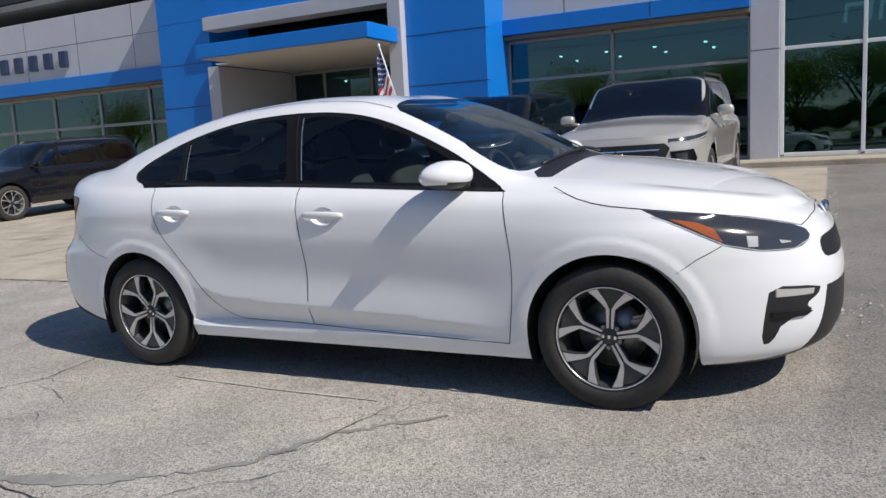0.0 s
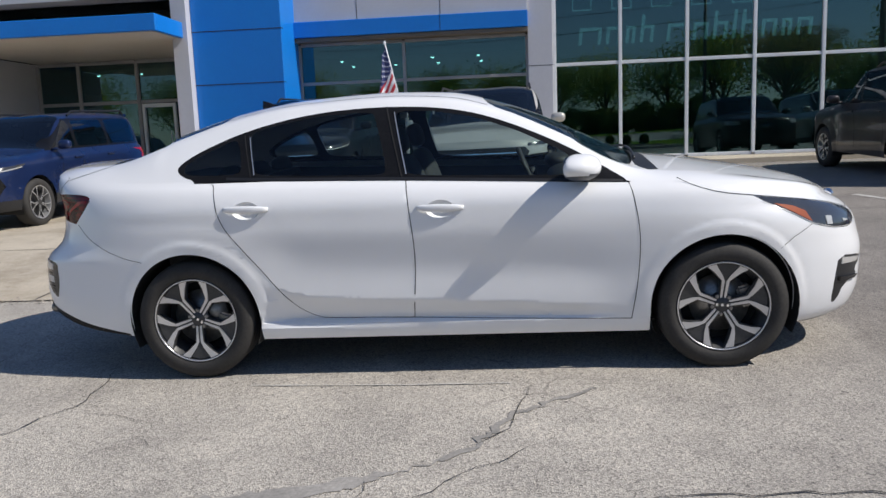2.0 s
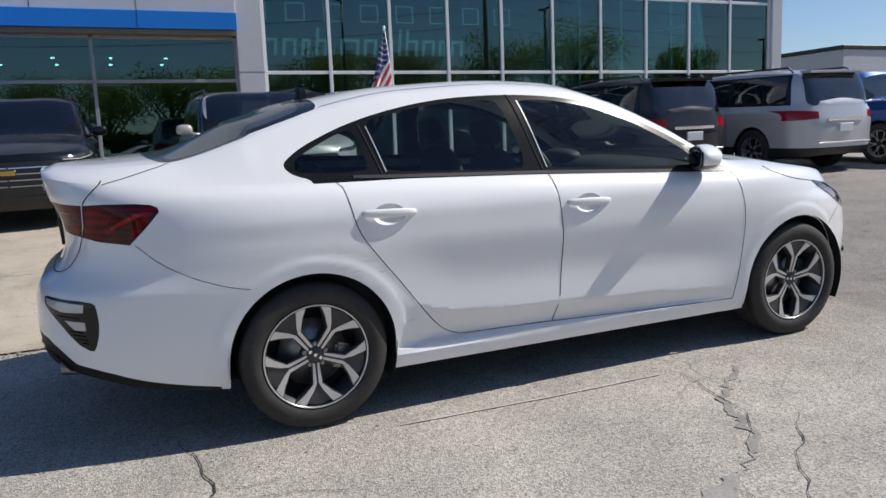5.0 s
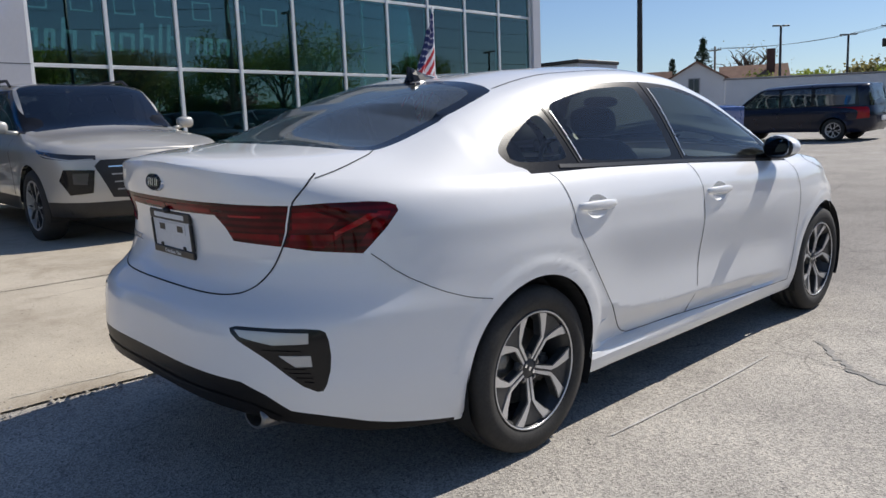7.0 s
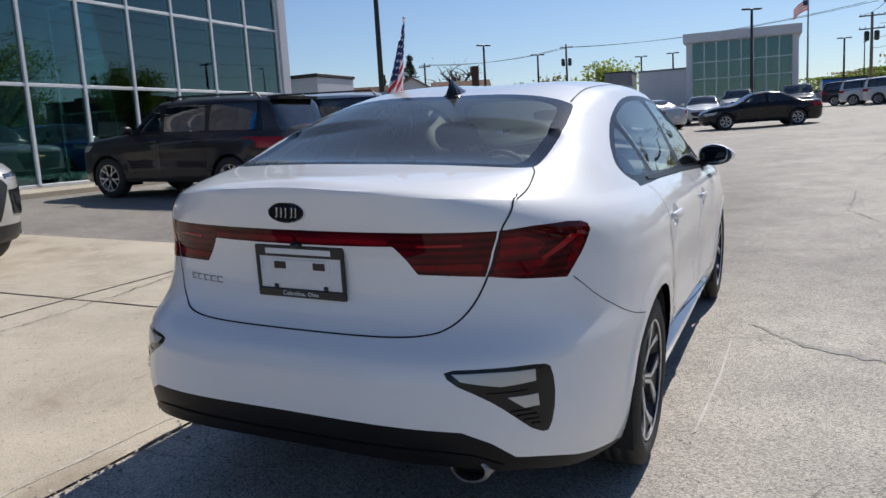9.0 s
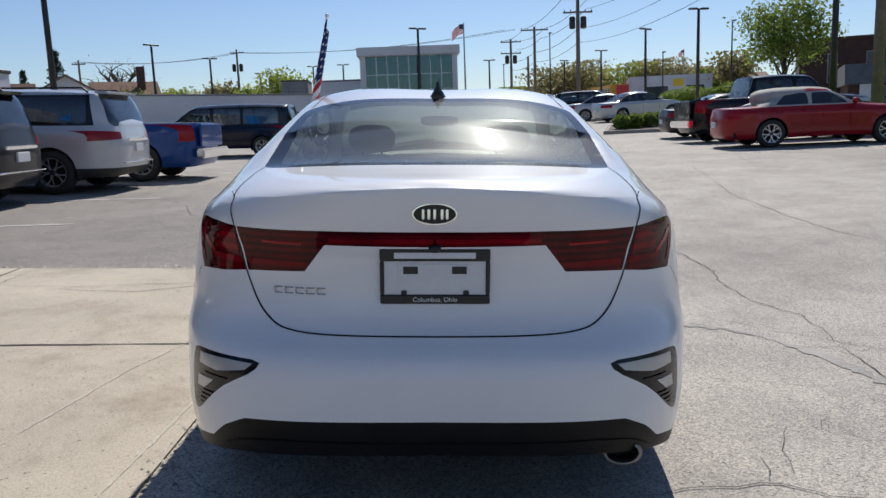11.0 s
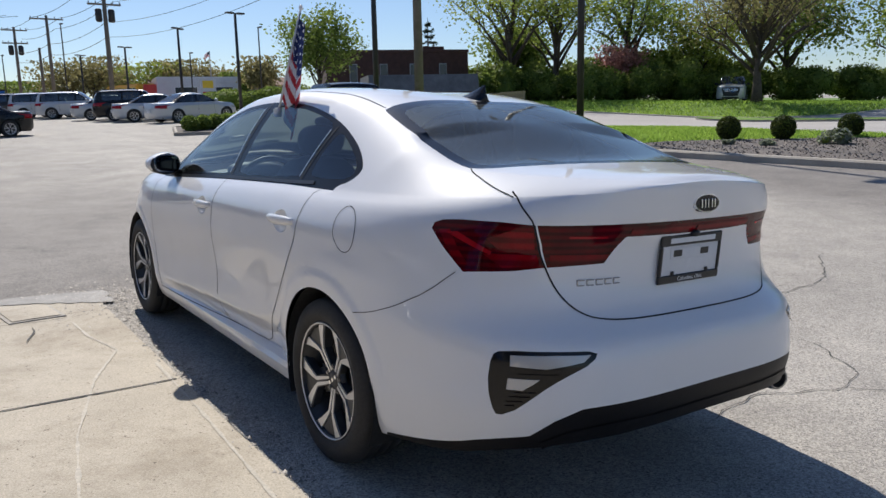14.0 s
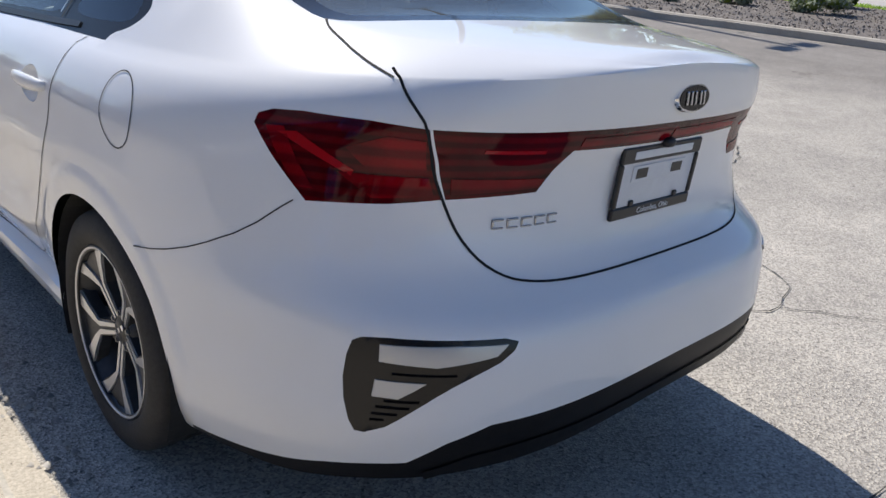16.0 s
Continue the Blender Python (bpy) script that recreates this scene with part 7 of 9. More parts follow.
            part("lamp_lens", pad(S, "tub", f([(half - 0.31, nose - 0.23), (half - 0.19, nose - 0.225), (half - 0.19, nose - 0.33), (half - 0.29, nose - 0.34)]), 0.016, None, (s,)), LAMP_GREY, pod, "smoked lamp lens", True)
        bm = blob(bmesh.new(), (xc - 0.22, s * (half + 0.085), zs + 0.09), (0.065, 0.105, 0.07), 2.8, 14, 8)
        tube(bm, [(xc - 0.20, s * (half + 0.02), zs + 0.04), (xc - 0.16, s * (half - 0.10), zs + 0.02)], 0.025, 6)
        part("door_mirror", bm, paint if kind != "pickup" else BLACK, e, "", True)
        # door gaps and handles
        line = S.outline("tub", "xz", [(cuts[0] - 0.05, zs - 0.02), (cuts[0] + 0.0, 0.42)], 0.08, False)
        part("door_gap", seam(bmesh.new(), S, "tub", line, (s,), 0.010, 0.003), SEAM_MAT, e)
        for cx in cuts[1:-1] if kind != "coupe" else cuts[1:2]:
            line = S.outline("tub", "xz", [(cx, zs - 0.02), (cx + 0.02, 0.42)], 0.08, False)
            part("door_gap", seam(bmesh.new(), S, "tub", line, (s,), 0.010, 0.003), SEAM_MAT, e)
        for cx in cuts[1:3] if kind in ("suv", "saloon", "van") else cuts[1:2]:
            p = S.tub(*S.find("tub", "xz", cx + 0.16, zs - 0.12))
            part("door_handle", box(bmesh.new(), (p.x - 0.1, min(s * p.y, s * (p.y + 0.03)), p.z - 0.015), (p.x + 0.1, max(s * p.y, s * (p.y + 0.03)), p.z + 0.015), 0.008), paint, e)
        if kind == "suv":
            part("roof_rail", tube(bmesh.new(), [(xrr + 0.1, s * (yr - 0.02), h - 0.06), (xrr + 0.2, s * (yr - 0.03), h + 0.02), (xrf - 0.35, s * (yr - 0.03), h + 0.02), (xrf - 0.2, s * (yr - 0.02), h - 0.05)], 0.018, 6), BLACK, e, "dark roof rail")
    part("underbody", box(bmesh.new(), (xr + 0.25, -half + 0.16, tail_lo), (xf - 0.25, half - 0.16, tail_lo + 0.14)), LINER, e, "black underbody")
    # inside, as dark seats seen through the glass
    for y in (0.38, -0.38):
        for x in ((xc - 1.0,) if kind in ("pickup", "coupe") else (xc - 1.0, xc - 1.9)):
            bm = blob(bmesh.new(), (x, y, zs - 0.10), (0.10, 0.24, 0.34), 3.0, 12, 8)
            blob(bm, (x - 0.05, y, zs + 0.30), (0.06, 0.14, 0.09), 2.6, 10, 6)
            part("front_seat" if x > xc - 1.5 else "rear_seat", bm, CLOTH, e, "", True)
    part("dashboard", blob(bmesh.new(), (xc - 0.2, 0, zs - 0.08), (0.3, half - 0.2, 0.14), 3.0, 12, 8), DASH, e, "", True)
    if kind == "suv":
        part("roof_spoiler", box(bmesh.new(), (xrr - 0.20, -yr + 0.10, h - 0.085), (xrr + 0.05, yr - 0.10, h - 0.035), 0.018, 2), paint, e, "small roof spoiler")
        gx = S.tub_z(S.umin, zs - 0.24).x
        part("tailgate_bar", box(bmesh.new(), (gx - 0.03, -0.42, zs - 0.265), (gx + 0.02, 0.42, zs - 0.215), 0.012, 2), CHROME, e, "bright bar on the tailgate")
        gx = S.tub_z(S.umin, 0.52).x
        part("bumper_strip", box(bmesh.new(), (gx - 0.018, -0.62, 0.505), (gx + 0.02, 0.62, 0.535), 0.008), CHROME, e, "bright strip on the bumper")
        part("rear_wiper", tube(bmesh.new(), [(xt + 0.02, 0.0, zt + 0.03), (xt + 0.05, 0.30, zt + 0.07)], 0.012, 6), BLACK, e, "black rear wiper")
    # plate bar and bumper bar at the rear
    zp = zs - 0.38 if kind != "pickup" else 0.55
    px = S.tub_z(S.umin, zp).x
    part("plate_bar", box(bmesh.new(), (px - 0.03, -0.16, zp - 0.07), (px + 0.01, 0.16, zp + 0.07), 0.004), PLATE_WHITE, e, "pale plate without characters")
    if kind == "pickup":
        part("rear_bumper", box(bmesh.new(), (xr - 0.10, -half + 0.05, 0.46), (xr + 0.06, half - 0.05, 0.66), 0.03, 2), CHROME, e, "chrome rear bumper")
        part("tailgate", box(bmesh.new(), (xr - 0.015, -half + 0.22, 0.70), (xr + 0.03, half - 0.22, zs - 0.02), 0.012), paint if tail_mat is None else tail_mat, e, "tailgate")
    if front_trim and not low:
        fx = S.tub_z(S.umax, nose - 0.2).x
        for k in range(4):
            z = nose - 0.17 - k * 0.075
            if z > 0.5:
                line = S.outline("tub", "yzf", [(0.01, z), (gy - 0.06 - 0.02 * k, z)], 0.06, False)
                part("grille_bar", seam(bmesh.new(), S, "tub", line, both, 0.014, 0.012), CHROME if k == 0 or not slim else FRAME_GREY, e, "bright grille bar" if k == 0 or not slim else "grey grille bar")
        part("front_badge", box(bmesh.new(), (fx - 0.01, -0.09, nose - 0.26), (fx + 0.03, 0.09, nose - 0.19), 0.012), BADGE_GOLD if clad else CHROME, e, "plain badge")
    else:
        part("front_badge", box(bmesh.new(), (xf - 0.06, -0.07, nose - 0.16), (xf - 0.0, 0.07, nose - 0.11), 0.012), CHROME, e, "plain badge")
    return e


GLASS_BG = glass_pane("dark vehicle glass", (0.22, 0.25, 0.255), 0.0, 1.5, 0.07)
BADGE_GOLD = material("gold badge", (0.55, 0.40, 0.14), 0.25, 1.0)
PAINT_TAN = car_paint("silver tan paint", (0.50, 0.48, 0.445), 0.3, 0.33)
PAINT_NAVY = car_paint("dark blue paint", (0.012, 0.025, 0.085), 0.3, 0.3)
PAINT_NIGHT = car_paint("midnight blue paint", (0.006, 0.010, 0.028), 0.2, 0.3)
PAINT_BLACK = car_paint("black car paint", (0.008, 0.009, 0.011), 0.1, 0.28)
PAINT_TEAL = car_paint("blackish teal paint", (0.006, 0.009, 0.012), 0.2, 0.3)
PAINT_GREY = car_paint("dark grey paint", (0.036, 0.033, 0.036), 0.4, 0.33)
PAINT_SILVER = car_paint("silver white paint", (0.55, 0.56, 0.57), 0.25, 0.33)
PAINT_BLUE = car_paint("bright blue paint", (0.01, 0.06, 0.24), 0.35, 0.3)
PAINT_RED = car_paint("deep red paint", (0.30, 0.004, 0.010), 0.0, 0.3)
vehicle("estate_car", "silver-tan sport utility with a barred grille, parked on the apron", PAINT_TAN, stand(-0.10, 7.47, -90), 4.86, 1.95, 1.69, 2.86, 0.93, "suv", 0.375, 0.04, clad=BLACK, slim=True, dark_rims=True, group="cars on the apron")
vehicle("estate_car", "dark blue sport utility parked nose out on the apron", PAINT_NAVY, stand(-7.6, 7.35, -90), 4.65, 1.84, 1.67, 2.73, 0.92, "suv", 0.355, 0.045, clad=BLACK, slim=True, dark_rims=True, group="cars on the apron")
vehicle("estate_car", "black sport utility parked nose out by the gate", PAINT_TEAL, stand(-3.25, 9.1, -90), 4.9, 1.95, 1.72, 2.86, 0.93, "suv", 0.375, 0.05, clad=BLACK, slim=True, dark_rims=True, group="cars on the apron")
vehicle("estate_car", "glossy black sport utility parked before the west wing", PAINT_BLACK, stand(-13.9, 7.5, -90), 4.75, 1.90, 1.62, 2.80, 0.93, "suv", 0.37, 0.05, clad=BLACK, slim=True, dark_rims=True, group="cars on the apron")
vehicle("estate_car", "dark grey sport utility seen from behind, before the showroom", PAINT_GREY, stand(6.85, 8.6, 90), 4.79, 1.91, 1.73, 2.79, 0.96, "suv", 0.365, 0.045, group="row of parked cars")
vehicle("estate_car", "large silver sport utility seen from behind", PAINT_SILVER, stand(9.6, 8.2, 90), 5.18, 2.0, 1.79, 3.07, 0.98, "suv", 0.38, 0.05, clad=BLACK, group="row of parked cars")
vehicle("pickup", "bright blue pickup with a dark tailgate and chrome bumper", PAINT_BLUE, stand(12.25, 7.83, 90), 5.40, 1.89, 1.79, 3.26, 0.93, "pickup", 0.385, 0.055, "tall", group="row of parked cars", tail_mat=None)
vehicle("van", "dark blue people carrier standing side-on across the lot", PAINT_NIGHT, stand(22.35, 7.6, 90), 5.14, 1.99, 1.75, 3.08, 0.97, "van", 0.345, 0.055, "tall", group="row of parked cars")
convertible = vehicle("convertible", "deep red convertible with its pale soft top up", PAINT_RED, stand(14.9, -9.35, -93), 4.77, 1.88, 1.40, 2.72, 0.95, "coupe", 0.335, 0.05, "wide", group="cars by the lawn")
part("soft_top", blob(bmesh.new(), (-0.60, 0, 1.19), (0.93, 0.69, 0.235), 3.0, 32, 14), CLOTH_TOP, convertible, "pale cloth roof", True)
vehicle("pickup", "black pickup with a chrome bumper parked by the lawn", PAINT_BLACK, stand(18.6, -9.9, -91), 5.3, 2.0, 1.88, 3.3, 0.95, "pickup", 0.40, 0.06, "tall", group="cars by the lawn")
vehicle("saloon", "dark grey saloon parked beyond the pickup", PAINT_GREY, stand(22.2, -10.0, -90), 4.7, 1.82, 1.45, 2.72, 0.93, "saloon", 0.33, 0.07, group="cars by the lawn")
for nm, lb, pt, x, y, a, kd in (
        ("saloon", "dark saloon standing side-on far across the lot", PAINT_BLACK, 30.9, 0.2, 105, "saloon"),
        ("coupe", "white coupe far across the lot, seen from behind", PAINT_SILVER, 34.6, 5.3, 40, "coupe"),
        ("saloon", "white saloon facing the lot, far away", PAINT_SILVER, 39.0, 3.2, 185, "saloon"),
        ("saloon", "red saloon far across the lot", PAINT_RED, 40.0, 8.4, 190, "saloon"),
        ("saloon", "white saloon parked side-on by a planted island", PAINT_SILVER, 36.4, -10.4, -75, "saloon"),
        ("saloon", "white saloon in a far row of cars", PAINT_SILVER, 39.6, -9.6, -100, "saloon"),
        ("estate_car", "dark sport utility in a far row of cars", PAINT_BLACK, 42.4, -9.2, -100, "suv"),
        ("saloon", "white saloon in a far row of cars", PAINT_SILVER, 45.6, -8.6, -100, "saloon"),
        ("estate_car", "pale sport utility in a far row of cars", PAINT_SILVER, 52.0, -7.6, -110, "suv"),
        ("estate_car", "pale sport utility in a far row of cars", PAINT_SILVER, 55.5, -6.4, -110, "suv"),
        ("estate_car", "dark sport utility in a far row of cars", PAINT_GREY, 59.0, -5.4, -110, "suv"),
        ("estate_car", "pale sport utility before the far showroom", PAINT_SILVER, 47.0, 2.0, 180, "suv"),
        ("estate_car", "dark sport utility before the far showroom", PAINT_BLACK, 46.0, -1.4, 180, "suv"),
        ("saloon", "pale saloon before the far wall", PAINT_SILVER, 44.0, 10.5, 200, "saloon")):
    if kd == "suv":
        vehicle(nm, lb, pt, stand(x, y, a), 4.8, 1.9, 1.72, 2.8, 0.93, "suv", 0.36, 0.09, group="far parked cars")
    else:
        vehicle(nm, lb, pt, stand(x, y, a), 4.8, 1.85, 1.42 if kd == "coupe" else 1.46, 2.8, 0.93, kd, 0.335, 0.09, group="far parked cars")

# ---------------------------------------------------------------- verges, road and kerbs
def polar(az, d):
    """A place by bearing and distance from the rear of the white car."""
    return (-4.4 + d * math.cos(radians(az)), d * math.sin(radians(az)))


def dense_line(pts, step=0.5):
    out = []
    for a, b in zip(pts, pts[1:]):
        n = max(1, int(math.hypot(b[0] - a[0], b[1] - a[1]) / step))
        out += [(a[0] + (b[0] - a[0]) * i / n, a[1] + (b[1] - a[1]) * i / n) for i in range(n)]
    return out + [pts[-1]]


def by_x(pts):
    """y of a line in plan at x."""
    p = sorted(pts)

    def at(x):
        x = min(max(x, p[0][0]), p[-1][0])
        for a, b in zip(p, p[1:]):
            if x <= b[0]:
                return a[1] + (b[1] - a[1]) * (x - a[0]) / (b[0] - a[0])
    return at


def strip(name, near, far, xs, rows, lift, mat, label, category="ground"):
    """A sheet on the land between two lines in plan, given as y of x."""
    bm = bmesh.new()
    vs = []
    for x in xs:
        a, b = near(x), far(x)
        vs.append([bm.verts.new((x, a + (b - a) * j / rows, land(x, a + (b - a) * j / rows) + lift)) for j in range(rows + 1)])
    for A, B in zip(vs, vs[1:]):
        for j in range(rows):
            bm.faces.new((A[j], A[j + 1], B[j + 1], B[j]))
    bmesh.ops.recalc_face_normals(bm, faces=bm.faces)
    return tagged(part(name, bm, mat, smooth=True), label, category, kind="structure")


def kerb_run(name, pts, label, h=0.15, w=0.17, parent=None):
    """A kerb with a rounded nose along points in plan; its top side lies to the right of the way."""
    pts = dense_line(pts, 0.6)
    bm = bmesh.new()
    rings = []
    for i, (x, y) in enumerate(pts):
        a, b = pts[max(0, i - 1)], pts[min(len(pts) - 1, i + 1)]
        d = Vector((b[0] - a[0], b[1] - a[1])).normalized()
        n = Vector((d.y, -d.x))
        z = land(x, y)
        prof = ((0.0, -0.05), (0.012, h * 0.75), (0.05, h - 0.006), (w, h), (w, -0.05))
        rings.append([bm.verts.new((x + n.x * o, y + n.y * o, z + e)) for o, e in prof])
    for A, B in zip(rings, rings[1:]):
        for j in range(4):
            bm.faces.new((A[j], A[j + 1], B[j + 1], B[j]))
    bm.faces.new(rings[0])
    bm.faces.new(rings[-1][::-1])
    bmesh.ops.recalc_face_normals(bm, faces=bm.faces)
    ob = part(name, bm, KERB, parent)
    return tagged(ob, label, "kerb", kind="structure")


KERB_LINE = [(-60, -13.6), (-20, -13.0), (-4, -12.4), (1.8, -12.0), (3.6, -11.8), (7.2, -11.2), (9.4, -10.98), (12.5, -11.2), (14.0, -11.9), (20, -12.0), (26, -12.6), (34, -13.4)]
ROAD_NEAR = [(-60, -19.6), (0, -19.2), (4.9, -19.2), (9, -19.4), (14.7, -22.0), (20.4, -22.6), (26.8, -20.4), (34, -17.5), (60, -13)]
ROAD_FAR = [(-60, -60), (4, -58), (13, -51), (16.6, -47.5), (20, -42.5), (25.3, -37.2), (32, -33.0), (40, -29.1), (60, -24)]
k_at, n_at, f_at = by_x(KERB_LINE), by_x(ROAD_NEAR), by_x(ROAD_FAR)
kerb_run("kerb", KERB_LINE, "weathered tan concrete kerb along the lawn")
LAWN_X = steps(-60, 34, 0.5)
strip("lawn", lambda x: k_at(x) - 0.15, n_at, LAWN_X, 12, 0.125, GRASS, "bright mown grass verge behind the kerb")
strip("road", n_at, f_at, steps(-60, 60, 1.0), 20, 0.012, ROAD, "pale sun-bleached road beyond the verge", "road")
strip("lawn", f_at, lambda x: f_at(x) - 40 - 0.2 * abs(x), steps(-60, 60, 1.0), 40, 0.06, GRASS, "wide bright green lawn rising to the trees")
kerb_run("kerb", [(12.0, -50.9), (16.6, -47.3), (20, -42.4), (25.3, -37.0), (32, -32.8), (40, -28.9), (55, -25.1)], "low kerb along the far lawn", 0.10, 0.15)
# grass island in the road
ISLAND = [(13.4 + 10.9 * (0.5 - 0.5 * math.cos(math.pi * i / 12)), -36.5 + (0.9 * i / 12) + 1.1 * math.sin(math.pi * i / 12)) for i in range(13)]
BACK = [(13.6 + 10.7 * (0.5 - 0.5 * math.cos(math.pi * i / 12)), -36.7 + (0.9 * i / 12) - 4.0 * math.sin(math.pi * i / 12)) for i in range(13)]
i_at, b_at = by_x(ISLAND), by_x(BACK)
strip("lawn", i_at, b_at, steps(13.62, 24.28, 0.4), 8, 0.12, GRASS, "grass island in the road")
kerb_run("kerb", ISLAND + BACK[::-1][1:], "pale kerb round the grass island", 0.11, 0.14)
# planting bed with stone chips
bed_far = by_x([(-20, -17.6), (4.0, -18.6), (5.4, -17.9), (7.8, -15.0), (8.6, -13.4)])
strip("planting_bed", lambda x: k_at(x) - 0.16, bed_far, steps(-20, 8.6, 0.4), 10, 0.132, MULCH, "bed of grey-brown mulch behind the kerb")


def quads(rng, pts, size, flat=0.0, stretch=1.6):
    """Leaf-shaped quads round points, turned at random. numpy arrays of corners and faces."""
    n = len(pts)
    a = rng.normal(size=(n, 3))
    a[:, 2] *= 1.0 - flat
    a /= np.linalg.norm(a, axis=1)[:, None]
    b = np.cross(a, rng.normal(size=(n, 3)))
    b /= np.linalg.norm(b, axis=1)[:, None] + 1e-9
    s = (size * rng.uniform(0.6, 1.4, n))[:, None]
    v = np.stack([pts - a * s * stretch / 2, pts + b * s / 2, pts + a * s * stretch / 2, pts - b * s / 2], axis=1).reshape(-1, 3)
    f = np.arange(4 * n).reshape(n, 4)
    return v, f


def fast_mesh(name, v, f, mat, parent=None, label=""):
    me = bpy.data.meshes.new(name)
    me.vertices.add(len(v))
    me.vertices.foreach_set("co", np.asarray(v, np.float32).ravel())
    k = f.shape[1]
    me.loops.add(f.size)
    me.loops.foreach_set("vertex_index", f.ravel().astype(np.int32))
    me.polygons.add(len(f))
    me.polygons.foreach_set("loop_start", np.arange(0, f.size, k, dtype=np.int32))
    me.update(calc_edges=True)
    return mesh_part(name, me, mat, parent, label)


# chips in the bed and blades on the verge
rng = np.random.default_rng(5)
pts = []
while len(pts) < 7000:
    x = rng.uniform(-4, 8.5)
    y = rng.uniform(-18.6, -11.2)
    if bed_far(x) < y < k_at(x) - 0.2:
        pts.append((x, y, land(x, y) + 0.14))
v, f = quads(rng, np.array(pts), 0.03, 0.3, 1.5)
tagged(fast_mesh("mulch_chips", v, f, leaf_material("wood chips", (0.09, 0.077, 0.067), (0.25, 0.22, 0.195), 0.0)), "loose grey-brown wood chips on the bed", "mulch", kind="stuff")


def blades(name, n, x0, x1, lo, hi, lift, h, label, skip=None):
    out = []
    while len(out) < n:
        x = rng.uniform(x0, x1)
        y = rng.uniform(lo(x), hi(x))
        if skip is None or not skip(x, y):
            out.append((x, y, land(x, y) + lift))
    p = np.array(out)
    k = len(p)
    ang = rng.uniform(0, 2 * np.pi, k)
    w = np.stack([np.cos(ang), np.sin(ang), np.zeros(k)], 1) * (0.010 + 0.012 * rng.random(k))[:, None] * (h / 0.06)
    tip = p + np.stack([rng.normal(0, 0.4 * h, k), rng.normal(0, 0.4 * h, k), h * rng.uniform(0.5, 1.3, k)], 1)
    v = np.stack([p - w, p + w, tip], 1).reshape(-1, 3)
    tagged(fast_mesh(name, v, np.arange(3 * k).reshape(k, 3), BLADE), label, "grass", kind="stuff")


blades("grass", 90000, 2, 33, n_at, lambda x: k_at(x) - 0.18, 0.125, 0.07, "short bright green blades of the verge", lambda x, y: x < 8.6 and y > bed_far(x))
blades("grass", 60000, 4, 56, lambda x: f_at(x) - 14, f_at, 0.06, 0.13, "bright blades of the far lawn")


# ---------------------------------------------------------------- trees and shrubs
def tree(name, label, x, y, h, spread, bare=0.25, leaf=None, n=7000, size=0.16, seed=1, limbs=9, trunk_r=None, lift=0.0, group="trees along the lawn", lean=0.0, puff=0.2):
    """A tapered trunk with limbs and twigs; leaves in loose clumps round the twig ends."""
    r = np.random.default_rng(seed)
    e = empty(name, Matrix.Translation((x, y, land(x, y) + lift)), label, "tree", group)
    bm = bmesh.new()
    tr = trunk_r or 0.028 * h
    fork = h * max(0.12, bare * 0.9)
    tube(bm, [(0, 0, -0.3), (0.02 * h * lean, 0, fork * 0.5), (0.05 * h * lean, 0.01 * h, fork), (0.1 * h * lean, 0.02 * h, h * 0.62)], [tr * 1.35, tr, tr * 0.85, tr * 0.3], 8)
    ends = []
    for i in range(limbs):
        a = 2 * math.pi * (i * 0.382 + r.uniform(-0.05, 0.05))
        z0 = fork + (h * 0.45) * (i / limbs) * r.uniform(0.7, 1.0)
        up = r.uniform(0.45, 0.95)
        reach = spread * r.uniform(0.55, 0.95) * (1.0 - 0.35 * i / limbs)
        p0 = Vector((0.07 * h * lean * z0 / h, 0, z0))
        p3 = Vector((math.cos(a) * reach, math.sin(a) * reach, min(h * 0.97, z0 + reach * up + h * 0.12)))
        mid = p0.lerp(p3, 0.5) + Vector((0, 0, 0.06 * h))
        tube(bm, [p0, mid, p3], [tr * 0.5, tr * 0.3, tr * 0.09], 6)
        ends.append(p3)
        for j in range(5):
            t = r.uniform(0.35, 0.95)
            q0 = (p0.lerp(mid, 2 * t) if t < 0.5 else mid.lerp(p3, 2 * t - 1))
            q1 = q0 + Vector((r.normal(0, 0.35), r.normal(0, 0.35), r.uniform(0.1, 0.6))) * spread * 0.55
            q1.z = min(q1.z, h)
            tube(bm, [q0, q0.lerp(q1, 0.5) + Vector((0, 0, 0.05 * spread)), q1], [tr * 0.16, tr * 0.1, tr * 0.04], 4)
            ends.append(q1)
    part("trunk", bm, BARK, e, smooth=True)
    if leaf is not None and n:
        c = np.array([tuple(p) for p in ends])
        k = r.integers(0, len(c), n)
        pts = c[k] + r.normal(size=(n, 3)) * spread * puff * np.array([1, 1, 0.75])
        pts[:, 2] = np.clip(pts[:, 2], fork * 0.9, h * 1.03)
        v, f = quads(r, pts, size, 0.2)
        fast_mesh("crown", v, f, leaf, e)
    return e


